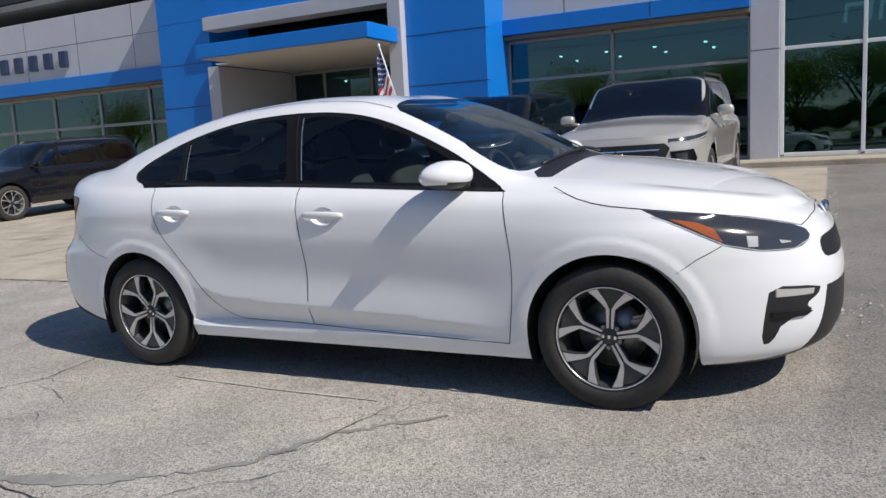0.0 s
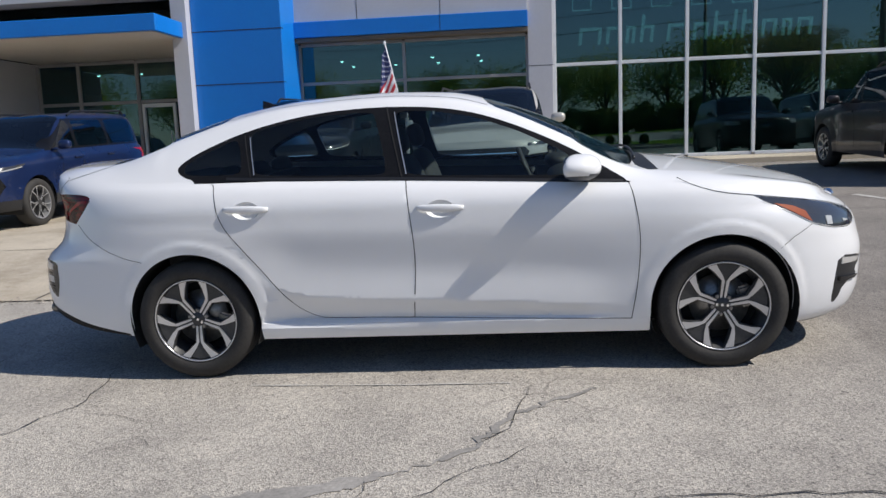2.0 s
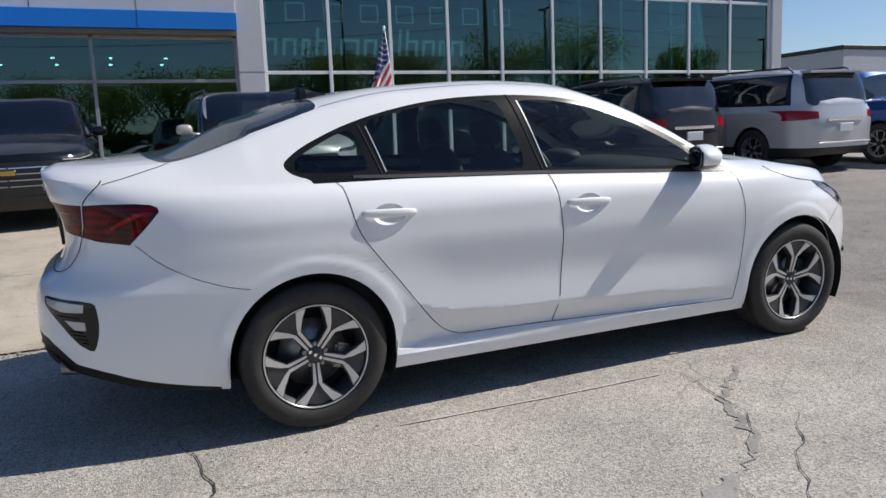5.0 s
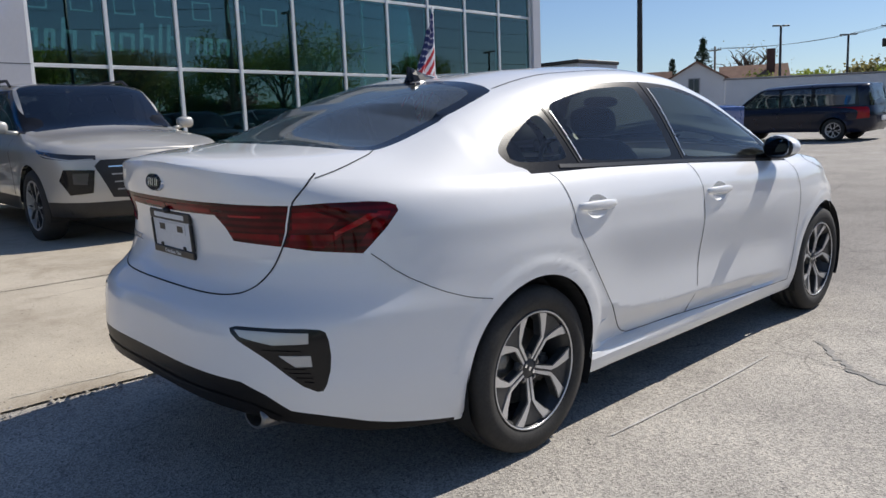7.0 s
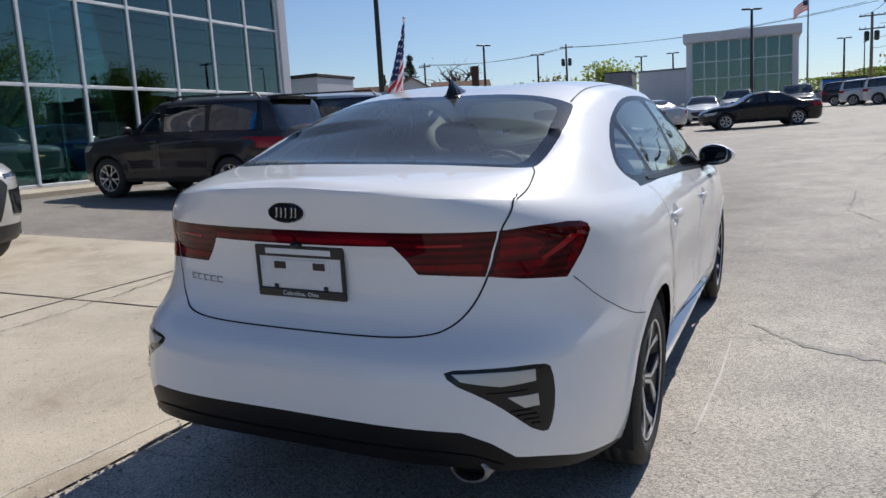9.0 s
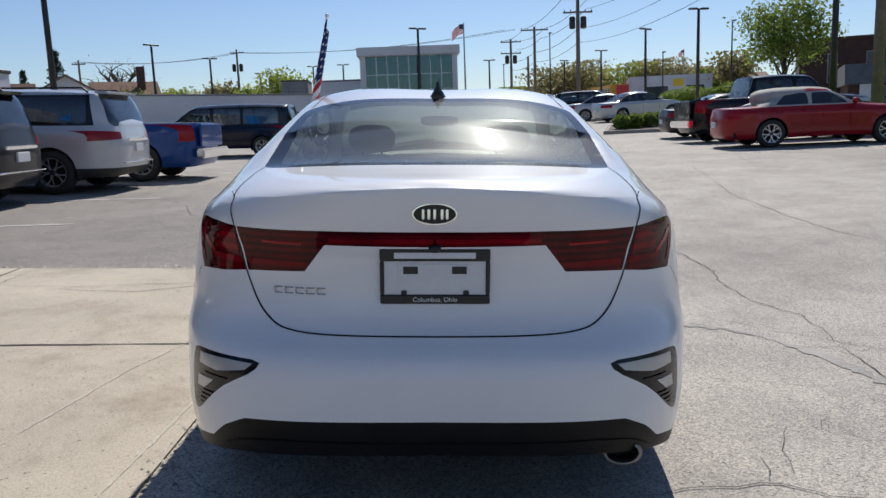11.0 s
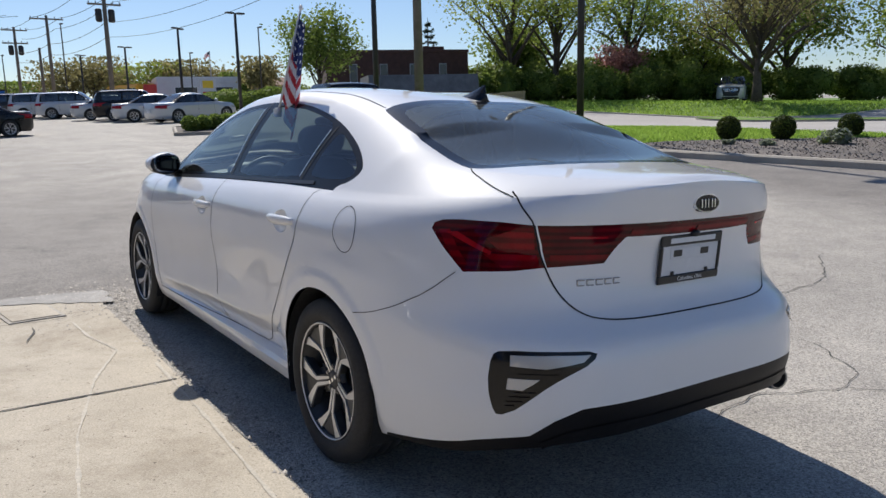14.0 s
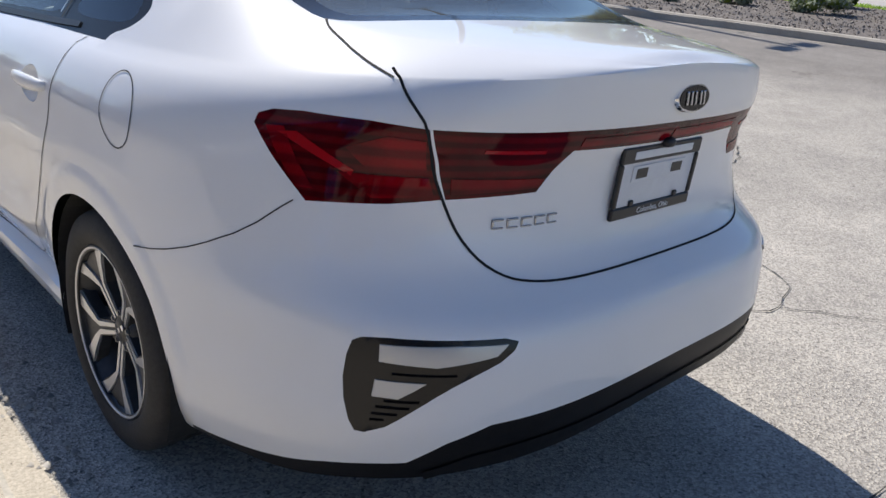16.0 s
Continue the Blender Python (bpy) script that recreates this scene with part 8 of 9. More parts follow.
def fir(name, label, x, y, h, spread, seed, lift=0.0, n=26):
    r = np.random.default_rng(seed)
    e = empty(name, Matrix.Translation((x, y, land(x, y) + lift)), label, "tree", "conifers in the distance")
    bm = bmesh.new()
    tube(bm, [(0, 0, -0.3), (0, 0, h * 0.5), (0, 0, h)], [0.022 * h, 0.014 * h, 0.003 * h], 7)
    out = []
    for i in range(n):
        t = i / n
        z = h * (0.10 + 0.88 * t)
        for j in range(7):
            a = r.uniform(0, 2 * math.pi)
            reach = spread * (1.02 - t) * r.uniform(0.7, 1.1)
            q = Vector((math.cos(a) * reach, math.sin(a) * reach, z - reach * 0.18 + 0.1))
            tube(bm, [(0, 0, z), q], [0.004 * h, 0.001 * h], 3)
            for s in np.linspace(0.2, 1.0, 9):
                out.append(tuple(Vector((0, 0, z)).lerp(q, s) + Vector(r.normal(size=3)) * 0.012 * h))
    part("trunk", bm, BARK, e)
    v, f = quads(r, np.array(out), 0.018 * h, 0.4, 2.4)
    fast_mesh("crown", v, f, NEEDLE, e)
    return e


def shrub(name, label, x, y, rx, ry, h, leaf, n, size, seed, lift=0.0, group="shrubs", lumps=7, category="shrub", ball=False):
    """Leaves over lumps on short stems."""
    r = np.random.default_rng(seed)
    e = empty(name, Matrix.Translation((x, y, land(x, y) + lift)), label, category, group)
    d = r.normal(size=(n, 3))
    d /= np.linalg.norm(d, axis=1)[:, None]
    if ball:
        pts = d * (r.uniform(0.86, 1.04, n))[:, None] * np.array([rx, ry, h * 0.5]) + np.array([0, 0, h * 0.5])
        core = bmesh.new()
        bmesh.ops.create_icosphere(core, subdivisions=2, radius=0.86, matrix=Matrix.Translation((0, 0, h * 0.5)) @ Matrix.Diagonal((rx, ry, h * 0.5, 1)))
    else:
        c = np.stack([r.uniform(-0.7, 0.7, lumps) * rx, r.uniform(-0.7, 0.7, lumps) * ry, r.uniform(0.28, 0.68, lumps) * h], 1)
        s = r.uniform(0.32, 0.5, lumps)
        k = r.integers(0, lumps, n)
        pts = c[k] + d * (s[k] * r.uniform(0.75, 1.08, n))[:, None] * np.array([rx * 1.1, ry * 1.1, h * 0.75])
        pts[:, 2] = np.abs(pts[:, 2])
        core = bmesh.new()
        for i in range(lumps):
            bmesh.ops.create_icosphere(core, subdivisions=1, radius=s[i] * 0.8, matrix=Matrix.Translation(c[i]) @ Matrix.Diagonal((rx * 1.1, ry * 1.1, h * 0.75, 1)))
    part("inner_foliage", core, LEAF_DARK, e)
    v, f = quads(r, pts, size)
    fast_mesh("foliage", v, f, leaf, e)
    return e


# clipped balls and plants in the bed
for i, (x, y) in enumerate(((7.85, -14.95), (6.95, -15.9), (6.15, -17.6), (4.95, -17.7), (4.0, -17.9), (1.8, -18.0), (-1.0, -17.6))):
    shrub("shrub", "clipped round evergreen shrub in the mulch bed", x, y, 0.29, 0.29, 0.58, LEAF_BOX, 2600, 0.035, 50 + i, 0.12, "clipped shrubs in the bed", ball=True)
for i, (x, y, s) in enumerate(((5.25, -15.3, 0.34), (3.6, -15.6, 0.5), (1.6, -15.8, 0.45), (6.9, -13.6, 0.12), (6.1, -13.9, 0.14))):
    shrub("plant", "loose silvery green perennial in the mulch bed", x, y, s, s, s * 1.1, LEAF_SILVER, int(500 + 1500 * s), 0.05, 70 + i, 0.12, "perennials in the bed", 9)
marker = empty("marker_flag", Matrix.Translation((7.2, -16.6, land(7.2, -16.6) + 0.1)), "small yellow marker flag stuck in the grass", "flag")
part("wire", tube(bmesh.new(), [(0, 0, 0), (0.01, 0, 0.36)], 0.004, 5), METAL_DARK, marker)
part("flag", prism(bmesh.new(), [(0, 0.2), (0.15, 0.22), (0.14, 0.34), (0.01, 0.36)], -0.003, 0.003), SIGN_YELLOW, marker)

# shrubbery and trees behind the far lawn
HEDGE = [((44.5, -34.5), 1.6, 2.6), ((42.3, -37.2), 1.9, 3.2), ((39.9, -39.0), 2.0, 2.9), ((37.6, -41.0), 2.0, 3.3), ((35.3, -43.0), 2.0, 3.0), ((33.4, -45.0), 2.1, 3.4), ((31.2, -47.4), 1.9, 2.6),
         ((25.2, -58.0), 2.2, 2.9), ((21.4, -62.0), 2.6, 4.6), ((18.2, -66.0), 2.8, 4.2), ((14.0, -71), 2.8, 3.8), ((9.5, -75), 2.8, 4.2), ((4.5, -79), 3.0, 4.4), ((-1, -82), 3.0, 4.5), ((-8, -84), 3.2, 4.4), ((-16, -85), 3.2, 4.6), ((-26, -85), 3.4, 4.6), ((28.4, -54.0), 2.2, 3.0)]
for i, ((x, y), r0, h) in enumerate(HEDGE):
    shrub("shrub", "dense dark green shrub behind the lawn", x, y, r0 * 1.15, r0 * 0.9, h, LEAF_DARK if i % 3 else LEAF_GREEN, 5200, 0.13, 100 + i, -0.1, "shrubs behind the lawn", 9)
for i in range(16):
    t = i / 15
    x, y = 47.5 - 36 * t, -39.5 - 22 * t - 4.5 * math.sin(math.pi * t) - 18 * max(0.0, t - 0.4) / 0.6
    shrub("shrub", "broad dark thicket behind the shrubs", x, y, 2.9, 2.3, 3.6 + 1.2 * math.sin(7 * t), LEAF_DARK if i % 2 else LEAF_GREEN, 4200, 0.17, 140 + i, -0.3, "thicket behind the lawn", 10)
tree("tree", "tall loose tree in fresh spring leaf", 43.0, -37.5, 10.5, 5.6, 0.2, LEAF_SPRING, 4200, 0.15, 21, 12, puff=0.16)
tree("tree", "slender tree in thin spring leaf", 41.0, -40.5, 10.0, 4.6, 0.2, LEAF_SPRING, 3200, 0.15, 22, 11, puff=0.16)
tree("tree", "tall tree in green leaf behind the shrubs", 38.6, -46.0, 10.5, 4.6, 0.2, LEAF_GREEN, 4200, 0.17, 23, 11)
tree("tree", "tree with pink blossom behind the shrubs", 38.2, -44.5, 5.2, 1.9, 0.15, LEAF_PINK, 3600, 0.15, 24, 8, puff=0.3)
tree("tree", "bushy tree in yellow-green leaf", 34.2, -49.0, 7.2, 3.6, 0.12, LEAF_SPRING, 6500, 0.16, 25, 10, puff=0.26)
tree("tree", "broad oak with dark limbs and opening leaves", 25.6, -43.6, 7.6, 6.2, 0.20, LEAF_OLIVE, 11000, 0.10, 26, 18, 0.29, lift=0.35, puff=0.16)
tree("tree", "tall dark green tree behind the oak", 25.0, -64.0, 12.0, 5.0, 0.15, LEAF_GREEN, 5500, 0.19, 27, 12, puff=0.24)
tree("tree", "leaning tree with a bare pale trunk", 22.6, -60.0, 10.0, 3.6, 0.4, LEAF_SPRING, 5000, 0.16, 28, 9, lean=0.5)
tree("tree", "tall tree in green leaf behind the shrubs", 19.4, -69.0, 11.5, 4.6, 0.15, LEAF_GREEN, 5500, 0.18, 29, 12, puff=0.24)
# those at x < 5 are unseen, added for the showroom glass to mirror
for i, (x, y, h, s, lf) in enumerate(((12.5, -77, 12, 5, LEAF_SPRING), (6, -82, 13, 5.5, LEAF_GREEN), (-2, -86, 12, 5, LEAF_SPRING), (-11, -88, 13, 5.5, LEAF_GREEN), (-21, -89, 12, 5.2, LEAF_GREEN), (-33, -88, 13, 6, LEAF_SPRING),
                                       (30.5, -55, 11, 4.6, LEAF_GREEN), (47.5, -42, 7, 3.0, LEAF_GREEN), (-48, -72, 12, 6, LEAF_GREEN), (-62, -70, 13, 6, LEAF_SPRING), (-76, -70, 12, 6, LEAF_GREEN), (-92, -68, 13, 6.5, LEAF_GREEN), (-110, -66, 13, 6.5, LEAF_SPRING))):
    tree("tree", "broad tree in spring leaf beyond the road", x, y, h, s, 0.15, lf, 6500, 0.2, 40 + i, 11, puff=0.25)
tree("tree", "leafy young maple beside the road", 42.6, -20.8, 7.9, 2.6, 0.14, LEAF_GREEN, 6500, 0.13, 31, 16, 0.14, puff=0.2)
fir("fir_tree", "open-branched pine behind the brick building", 53.2, -36.6, 7.2, 2.5, 61, n=13)
def rise_h(az, d, rise):
    return 1.25 + d * rise - land(*polar(az, d))


fir("fir_tree", "tall dark fir behind the houses", *polar(26.3, 130), rise_h(26.3, 130, 0.106), 3.6, 62)
fir("fir_tree", "small dark fir behind the houses", *polar(28.3, 125), rise_h(28.3, 125, 0.083), 2.4, 63)
fir("fir_tree", "small dark fir behind the houses", *polar(30.8, 95), rise_h(30.8, 95, 0.07), 1.5, 64)
tree("tree", "bare spreading tree behind the houses", *polar(22.5, 84), rise_h(22.5, 84, 0.098), 3.8, 0.18, LEAF_OLIVE, 350, 0.1, 65, 18, 0.42)
tree("tree", "yellow-green tree behind the white wall", *polar(21.6, 78), rise_h(21.6, 78, 0.064), 2.0, 0.1, LEAF_SPRING, 3000, 0.16, 66, 8, puff=0.28)
tree("tree", "round green tree beside the wall", *polar(11.4, 90), rise_h(11.4, 90, 0.0775), 2.9, 0.12, LEAF_SPRING, 3600, 0.22, 67, 9, puff=0.3)
for i, (a, d, rise, s, lf) in enumerate(((18.9, 92, 0.058, 2.2, LEAF_SPRING), (15.9, 98, 0.072, 2.4, LEAF_OLIVE), (14.0, 95, 0.061, 2.2, LEAF_SPRING), (-8.4, 112, 0.066, 4.2, LEAF_OLIVE), (-9.9, 110, 0.072, 4.2, LEAF_OLIVE), (-11.4, 116, 0.062, 3.6, LEAF_SPRING),
                                         (-14.2, 118, 0.066, 4.0, LEAF_SPRING), (-15.9, 116, 0.069, 4.2, LEAF_OLIVE), (-18.2, 124, 0.058, 3.0, LEAF_OLIVE), (-20.6, 95, 0.074, 2.4, LEAF_OLIVE), (-6.0, 140, 0.044, 4.6, LEAF_GREEN), (-2.6, 150, 0.038, 4.6, LEAF_GREEN), (-4.4, 150, 0.042, 4.6, LEAF_OLIVE), (-19.6, 112, 0.055, 2.6, LEAF_GREEN))):
    tree("tree", "distant rounded tree in spring leaf", *polar(a, d), rise_h(a, d, rise), s, 0.1, lf, 2400, 0.26, 200 + i, 8, group="distant trees", puff=0.3)
for i, (a, d, r0, h) in enumerate(((-16.8, 66, 1.4, 1.5), (-17.9, 63, 1.5, 1.7), (-19.4, 58, 1.2, 1.5), (-20.6, 58, 1.3, 1.8), (-22.4, 60, 1.6, 2.0))):
    shrub("shrub", "clipped rounded green shrub by the far road", *polar(a, d), r0, r0, h, LEAF_GREEN, 1800, 0.1, 230 + i, 0.0, "shrubs by the far road", ball=True)


# islands with low hedges in the lot
def bed_island(pts, label, rows, seed):
    c = (sum(p[0] for p in pts) / len(pts), sum(p[1] for p in pts) / len(pts))
    bm = bmesh.new()
    vs = [bm.verts.new((x, y, land(x, y) + 0.12)) for x, y in pts]
    bm.faces.new(vs)
    bmesh.ops.recalc_face_normals(bm, faces=bm.faces)
    tagged(part("planting_bed", bm, MULCH), label, "planting bed", kind="structure")
    kerb_run("kerb", pts + pts[:1], "kerb round a planted island", 0.14, 0.13)
    for i, (x, y, r0, h) in enumerate(rows):
        shrub("hedge_shrub", "low clipped hedge shrub on a kerbed island", x, y, r0, r0 * 0.8, h, LEAF_GREEN, 900, 0.07, seed + i, 0.1, "low shrubs on the islands", ball=True)


bed_island([(26.0, -6.4), (29.8, -7.4), (31.0, -11.2), (28.6, -11.6), (26.0, -10.2)], "mulched island with low shrubs", [(26.9 + 0.35 * i, -7.3 - 0.62 * i, 0.42, 0.6) for i in range(6)], 300)
bed_island([(38.0, -8.2), (41.6, -9.6), (41.0, -13.4), (37.2, -12.4)], "mulched island with low shrubs", [(38.6 + 0.3 * i, -9.2 - 0.75 * i, 0.45, 0.6) for i in range(5)], 320)


# ---------------------------------------------------------------- posts, poles and wires
def lamp_post(x, y, h, r=0.085, arms=2, label="tall black lot lamp with flat heads", turn=0.0, head=0.55):
    e = empty("street_lamp", Matrix.Translation((x, y, land(x, y))) @ pose(0, 0, 0, 0, 0, turn), label, "street lamp", "lot lamps")
    part("pole", tube(bmesh.new(), [(0, 0, 0.06), (0, 0, h * 0.5), (0, 0, h)], [r, r * 0.9, r * 0.72], 10), METAL_DARK, e, smooth=True)
    part("base_plate", box(bmesh.new(), (-r * 2, -r * 2, -0.05), (r * 2, r * 2, 0.07), 0.01), METAL_DARK, e)
    for k in range(arms):
        s = 1 if k == 0 else -1
        hd = part("lamp_head", box(bmesh.new(), (-0.16, s * 0.14 if s > 0 else -0.14 - head, h - 0.06), (0.16, s * 0.14 + head if s > 0 else -0.14, h + 0.05), 0.025), METAL_DARK, e)
        part("arm", tube(bmesh.new(), [(0, 0, h - 0.1), (0, s * 0.2, h)], 0.03, 6), METAL_DARK, e)
    return e


def utility_pole(x, y, h, arms=(0.3,), transformer=False, r=0.14, arm=1.2, turn=0.0, label="weathered wooden utility pole with a crossarm"):
    e = empty("utility_pole", Matrix.Translation((x, y, land(x, y))) @ pose(0, 0, 0, 0, 0, turn), label, "utility pole", "utility poles")
    part("pole", tube(bmesh.new(), [(0, 0, -0.2), (0, 0, h * 0.5), (0, 0, h)], [r * 1.1, r * 0.95, r * 0.75], 10), WOOD_POLE, e, smooth=True)
    for a in arms:
        c = part("crossarm", box(bmesh.new(), (-0.06, -arm, h - a - 0.06), (0.06, arm, h - a + 0.06), 0.008), WOOD_POLE, e)
        for s in (-0.92, -0.5, 0.5, 0.92):
            part("insulator", tube(bmesh.new(), [(0, s * arm, h - a + 0.06), (0, s * arm, h - a + 0.22)], [0.035, 0.025], 6), METAL_DARK, c)
    if transformer:
        for s in (-0.42, 0.42):
            part("transformer", tube(bmesh.new(), [(0, s, h - 2.6), (0, s, h - 2.5), (0, s, h - 1.8), (0, s, h - 1.7)], [0.16, 0.23, 0.23, 0.15], 10), METAL_DARK, e, smooth=True)
    return e


def wire(a, b, sag, r=0.018):
    a, b = Vector(a), Vector(b)
    pts = [a.lerp(b, i / 16) + Vector((0, 0, -4 * sag * (i / 16) * (1 - i / 16))) for i in range(17)]
    return tagged(part("overhead_wire", tube(bmesh.new(), pts, r, 5), METAL_DARK), "thin dark overhead wire strung between poles", "wire", "overhead wires")


lamp_post(10.8, -12.7, 9.0, 0.10, label="black lamp post on a base plate by the kerb")
lamp_post(*polar(-26.8, 34), 9.0, 0.13, label="dark lamp post beyond the parked pickup")
lamp_post(22.1, 13.2, 9.0, 0.11, label="dark lamp post beside the showroom")


def high(az, d, rise):
    """Height over the ground of a top that stands at this slope over the eye."""
    return 1.25 + d * rise - land(*polar(az, d))


for a, d, rise in ((20.26, 69, 0.1098), (16.47, 77, 0.0934), (1.57, 60, 0.1245), (-14.72, 66, 0.1093), (-18.27, 55, 0.1286), (-11.62, 84, 0.0866), (13.11, 100, 0.0747), (9.32, 92, 0.0815), (7.16, 92, 0.0826), (-9.0, 95, 0.0766), (-3.55, 92, 0.0817), (24.2, 84, 0.056)):
    lamp_post(*polar(a, d), high(a, d, rise), 0.12, turn=random.uniform(0, 60))
utility_pole(20.8, -14.2, 11.5, (0.35, 1.3), False, 0.17, 1.2, 15, "thick pale wooden utility pole at the lawn")
utility_pole(*polar(-10.02, 60), high(-10.02, 60, 0.158), (0.4, 1.4), True, 0.17, 1.1, 0, "wooden utility pole with two transformers")
utility_pole(*polar(-6.89, 75), high(-6.89, 75, 0.1202), (0.3,), False, 0.15, 1.3)
utility_pole(*polar(-5.16, 85), high(-5.16, 85, 0.1064), (0.3, 1.5), True, 0.15, 1.1)
utility_pole(*polar(-6.4, 80), high(-6.4, 80, 0.0843), (), False, 0.14, 1.0, label="short leaning wooden pole")
utility_pole(*polar(14.62, 97), high(14.62, 97, 0.1039), (0.4,), True, 0.15, 0.8)
utility_pole(*polar(24.92, 88), high(24.92, 88, 0.0922), (0.4,), False, 0.13, 0.7)
for a, d, rise in ((-7.98, 92, 0.1109), (-20.45, 78, 0.1111), (-15.9, 90, 0.08), (-4.6, 105, 0.075)):
    lamp_post(*polar(a, d), high(a, d, rise), 0.08, 1, "slim grey road lamp in the distance", 90)


def top_of(az, d, h, off=0.0):
    x, y = polar(az, d)
    return (x, y + off, land(x, y) + h)


A0, B0, C0 = top_of(-10.02, 60, high(-10.02, 60, 0.158)), top_of(-6.89, 75, high(-6.89, 75, 0.1202)), top_of(-5.16, 85, high(-5.16, 85, 0.1064))
W0 = (20.8, -14.2, land(20.8, -14.2) + 11.5)
for dz, off, sag in ((-0.2, -1.0, 0.9), (-0.2, 1.0, 0.9), (-1.2, -0.6, 1.0), (-2.6, 0.0, 1.1), (-3.6, 0.0, 1.1)):
    wire((W0[0], W0[1] + off, W0[2] + dz), (A0[0], A0[1] + off, A0[2] + dz), sag, 0.014)
    wire((A0[0], A0[1] + off, A0[2] + dz), (B0[0], B0[1] + off, B0[2] + dz * 0.9), 0.4, 0.02)
    wire((B0[0], B0[1] + off, B0[2] + dz * 0.9), (C0[0], C0[1] + off, C0[2] + dz * 0.9), 0.3, 0.02)
    wire((W0[0], W0[1] + off, W0[2] + dz), (-30, -17.5 + off, 11.5 + dz), 1.2, 0.014)
P15, P25 = top_of(14.62, 97, high(14.62, 97, 0.1)), top_of(24.92, 88, high(24.92, 88, 0.09))
for off in (-0.5, 0.5):
    wire((P15[0], P15[1] + off, P15[2]), (C0[0], C0[1] + off, C0[2] + 1), 0.8, 0.022)
    wire((P15[0], P15[1] + off, P15[2]), (P25[0], P25[1] + off, P25[2]), 0.6, 0.022)


# ---------------------------------------------------------------- far buildings
def house_box(name, label, m, L, W, H, wall_mat, roof=None, roof_mat=None, openings=(), cap=0.0, category="building"):
    """A block with its parts: wall, roof, doors and windows on its -x face. openings: (kind, y, z, w, h)."""
    e = empty(name, m, label, category)
    part("wall", box(bmesh.new(), (-W / 2, -L / 2, -1.2), (W / 2, L / 2, H), 0.02), wall_mat, e)
    if roof:
        ov = 0.4
        pr = [(-W / 2 - ov, H + 0.005), (0, H + roof), (W / 2 + ov, H + 0.005), (W / 2 + ov, H - 0.12), (-W / 2 - ov, H - 0.12)]
        part("roof", prism(bmesh.new(), pr, -L / 2 - ov, L / 2 + ov, "y"), roof_mat, e)
    if cap:
        part("parapet", box(bmesh.new(), (-W / 2 - 0.06, -L / 2 - 0.06, H + 0.002), (W / 2 + 0.06, L / 2 + 0.06, H + cap), 0.02), METAL_DARK if roof_mat is None else roof_mat, e)
    for kind, y, z, w, h in openings:
        x = -W / 2
        o = part(kind, box(bmesh.new(), (x - 0.03, y - w / 2 - 0.07, z - 0.07), (x + 0.05, y + w / 2 + 0.07, z + h + 0.07), 0.01), (FRAME_GREY if wall_mat is BRICK_DARK else FRAME_WHITE) if kind == "window" else METAL_DARK, e)
        part("pane" if kind == "window" else "leaf", box(bmesh.new(), (x - 0.045, y - w / 2, z), (x - 0.02, y + w / 2, z + h)), PANE_FAR if kind == "window" else FRAME_WHITE, o)
    return e


PANE_FAR = material("dark far window", (0.03, 0.04, 0.05), 0.12)


def facing(a, b, depth, z=None):
    """A pose whose -x face lies on the line from a to b in plan (b towards +y), and that face's length."""
    a, b = Vector(a), Vector(b)
    d = b - a
    turn = math.atan2(d.y, d.x) - math.pi / 2
    mid = (a + b) / 2
    n = Vector((math.cos(turn), math.sin(turn)))
    c = mid + n * depth / 2
    return Matrix.Translation((c.x, c.y, land(mid.x, mid.y) if z is None else z)) @ Matrix.Rotation(turn, 4, "Z"), d.length


m, L = facing((55.2, 10.0), (46.0, 21.5), 0.4)
house_box("wall_far", "long low white wall across the lot", m, L, 0.4, 2.75, WALL_WHITE, cap=0.12, roof_mat=GREY_WALL, category="wall")
m, L = facing((60.5, -1.3), (60.2, 6.6), 16.0)
fb = empty("far_showroom", m, "far showroom with a teal glass front and white frame", "building")
zb = m.translation.z
H = 7.9 - zb
# solid box whose dark teal paints in the unlit interior behind the panes
part("wall", box(bmesh.new(), (-7.4, -L / 2 + 0.05, -1), (8, L / 2 - 0.05, H - 0.02), 0.02), material("dim interior", (0.03, 0.07, 0.07), 0.6), fb)
part("pier", box(bmesh.new(), (-8.0, -L / 2 - 0.1, -1), (7.9, -L / 2 + 0.35, H - 0.7), 0.02), WALL_WHITE, fb)
part("pier", box(bmesh.new(), (-8.0, L / 2 - 0.35, -1), (7.9, L / 2 + 0.1, H - 0.7), 0.02), WALL_WHITE, fb)
part("roof", box(bmesh.new(), (-8.5, -L / 2 - 0.3, H - 0.7), (8.1, L / 2 + 0.3, H), 0.03), WALL_WHITE, fb)
ys = [-L / 2 + 0.35 + (L - 0.7) * i / 8 for i in range(9)]
zs = [0.1, 1.3, 2.8, 4.1, H - 0.7]
for a, b in zip(ys, ys[1:]):
    part("window_bar", box(bmesh.new(), (-7.86, b - 0.035, 0), (-7.74, b + 0.035, H - 0.7)), FRAME_WHITE, fb)
    for c, d in zip(zs, zs[1:]):
        part("pane", box(bmesh.new(), (-7.8, a + 0.03, c + 0.03), (-7.78, b - 0.03, d - 0.03)), GLASS_TEAL, fb)
for c in zs:
    part("window_bar", box(bmesh.new(), (-7.85, ys[0], c - 0.03), (-7.75, ys[-1], c + 0.03)), FRAME_WHITE, fb)
m, L = facing((66.0, 6.8), (66.0, 11.5), 10)
house_box("service_wing", "low grey-white wing beside the far showroom", m, L, 10, 3.9, WALL_WHITE, cap=0.15, roof_mat=GREY_WALL)
m, L = facing((66.6, 12.2), (66.4, 14.6), 4)
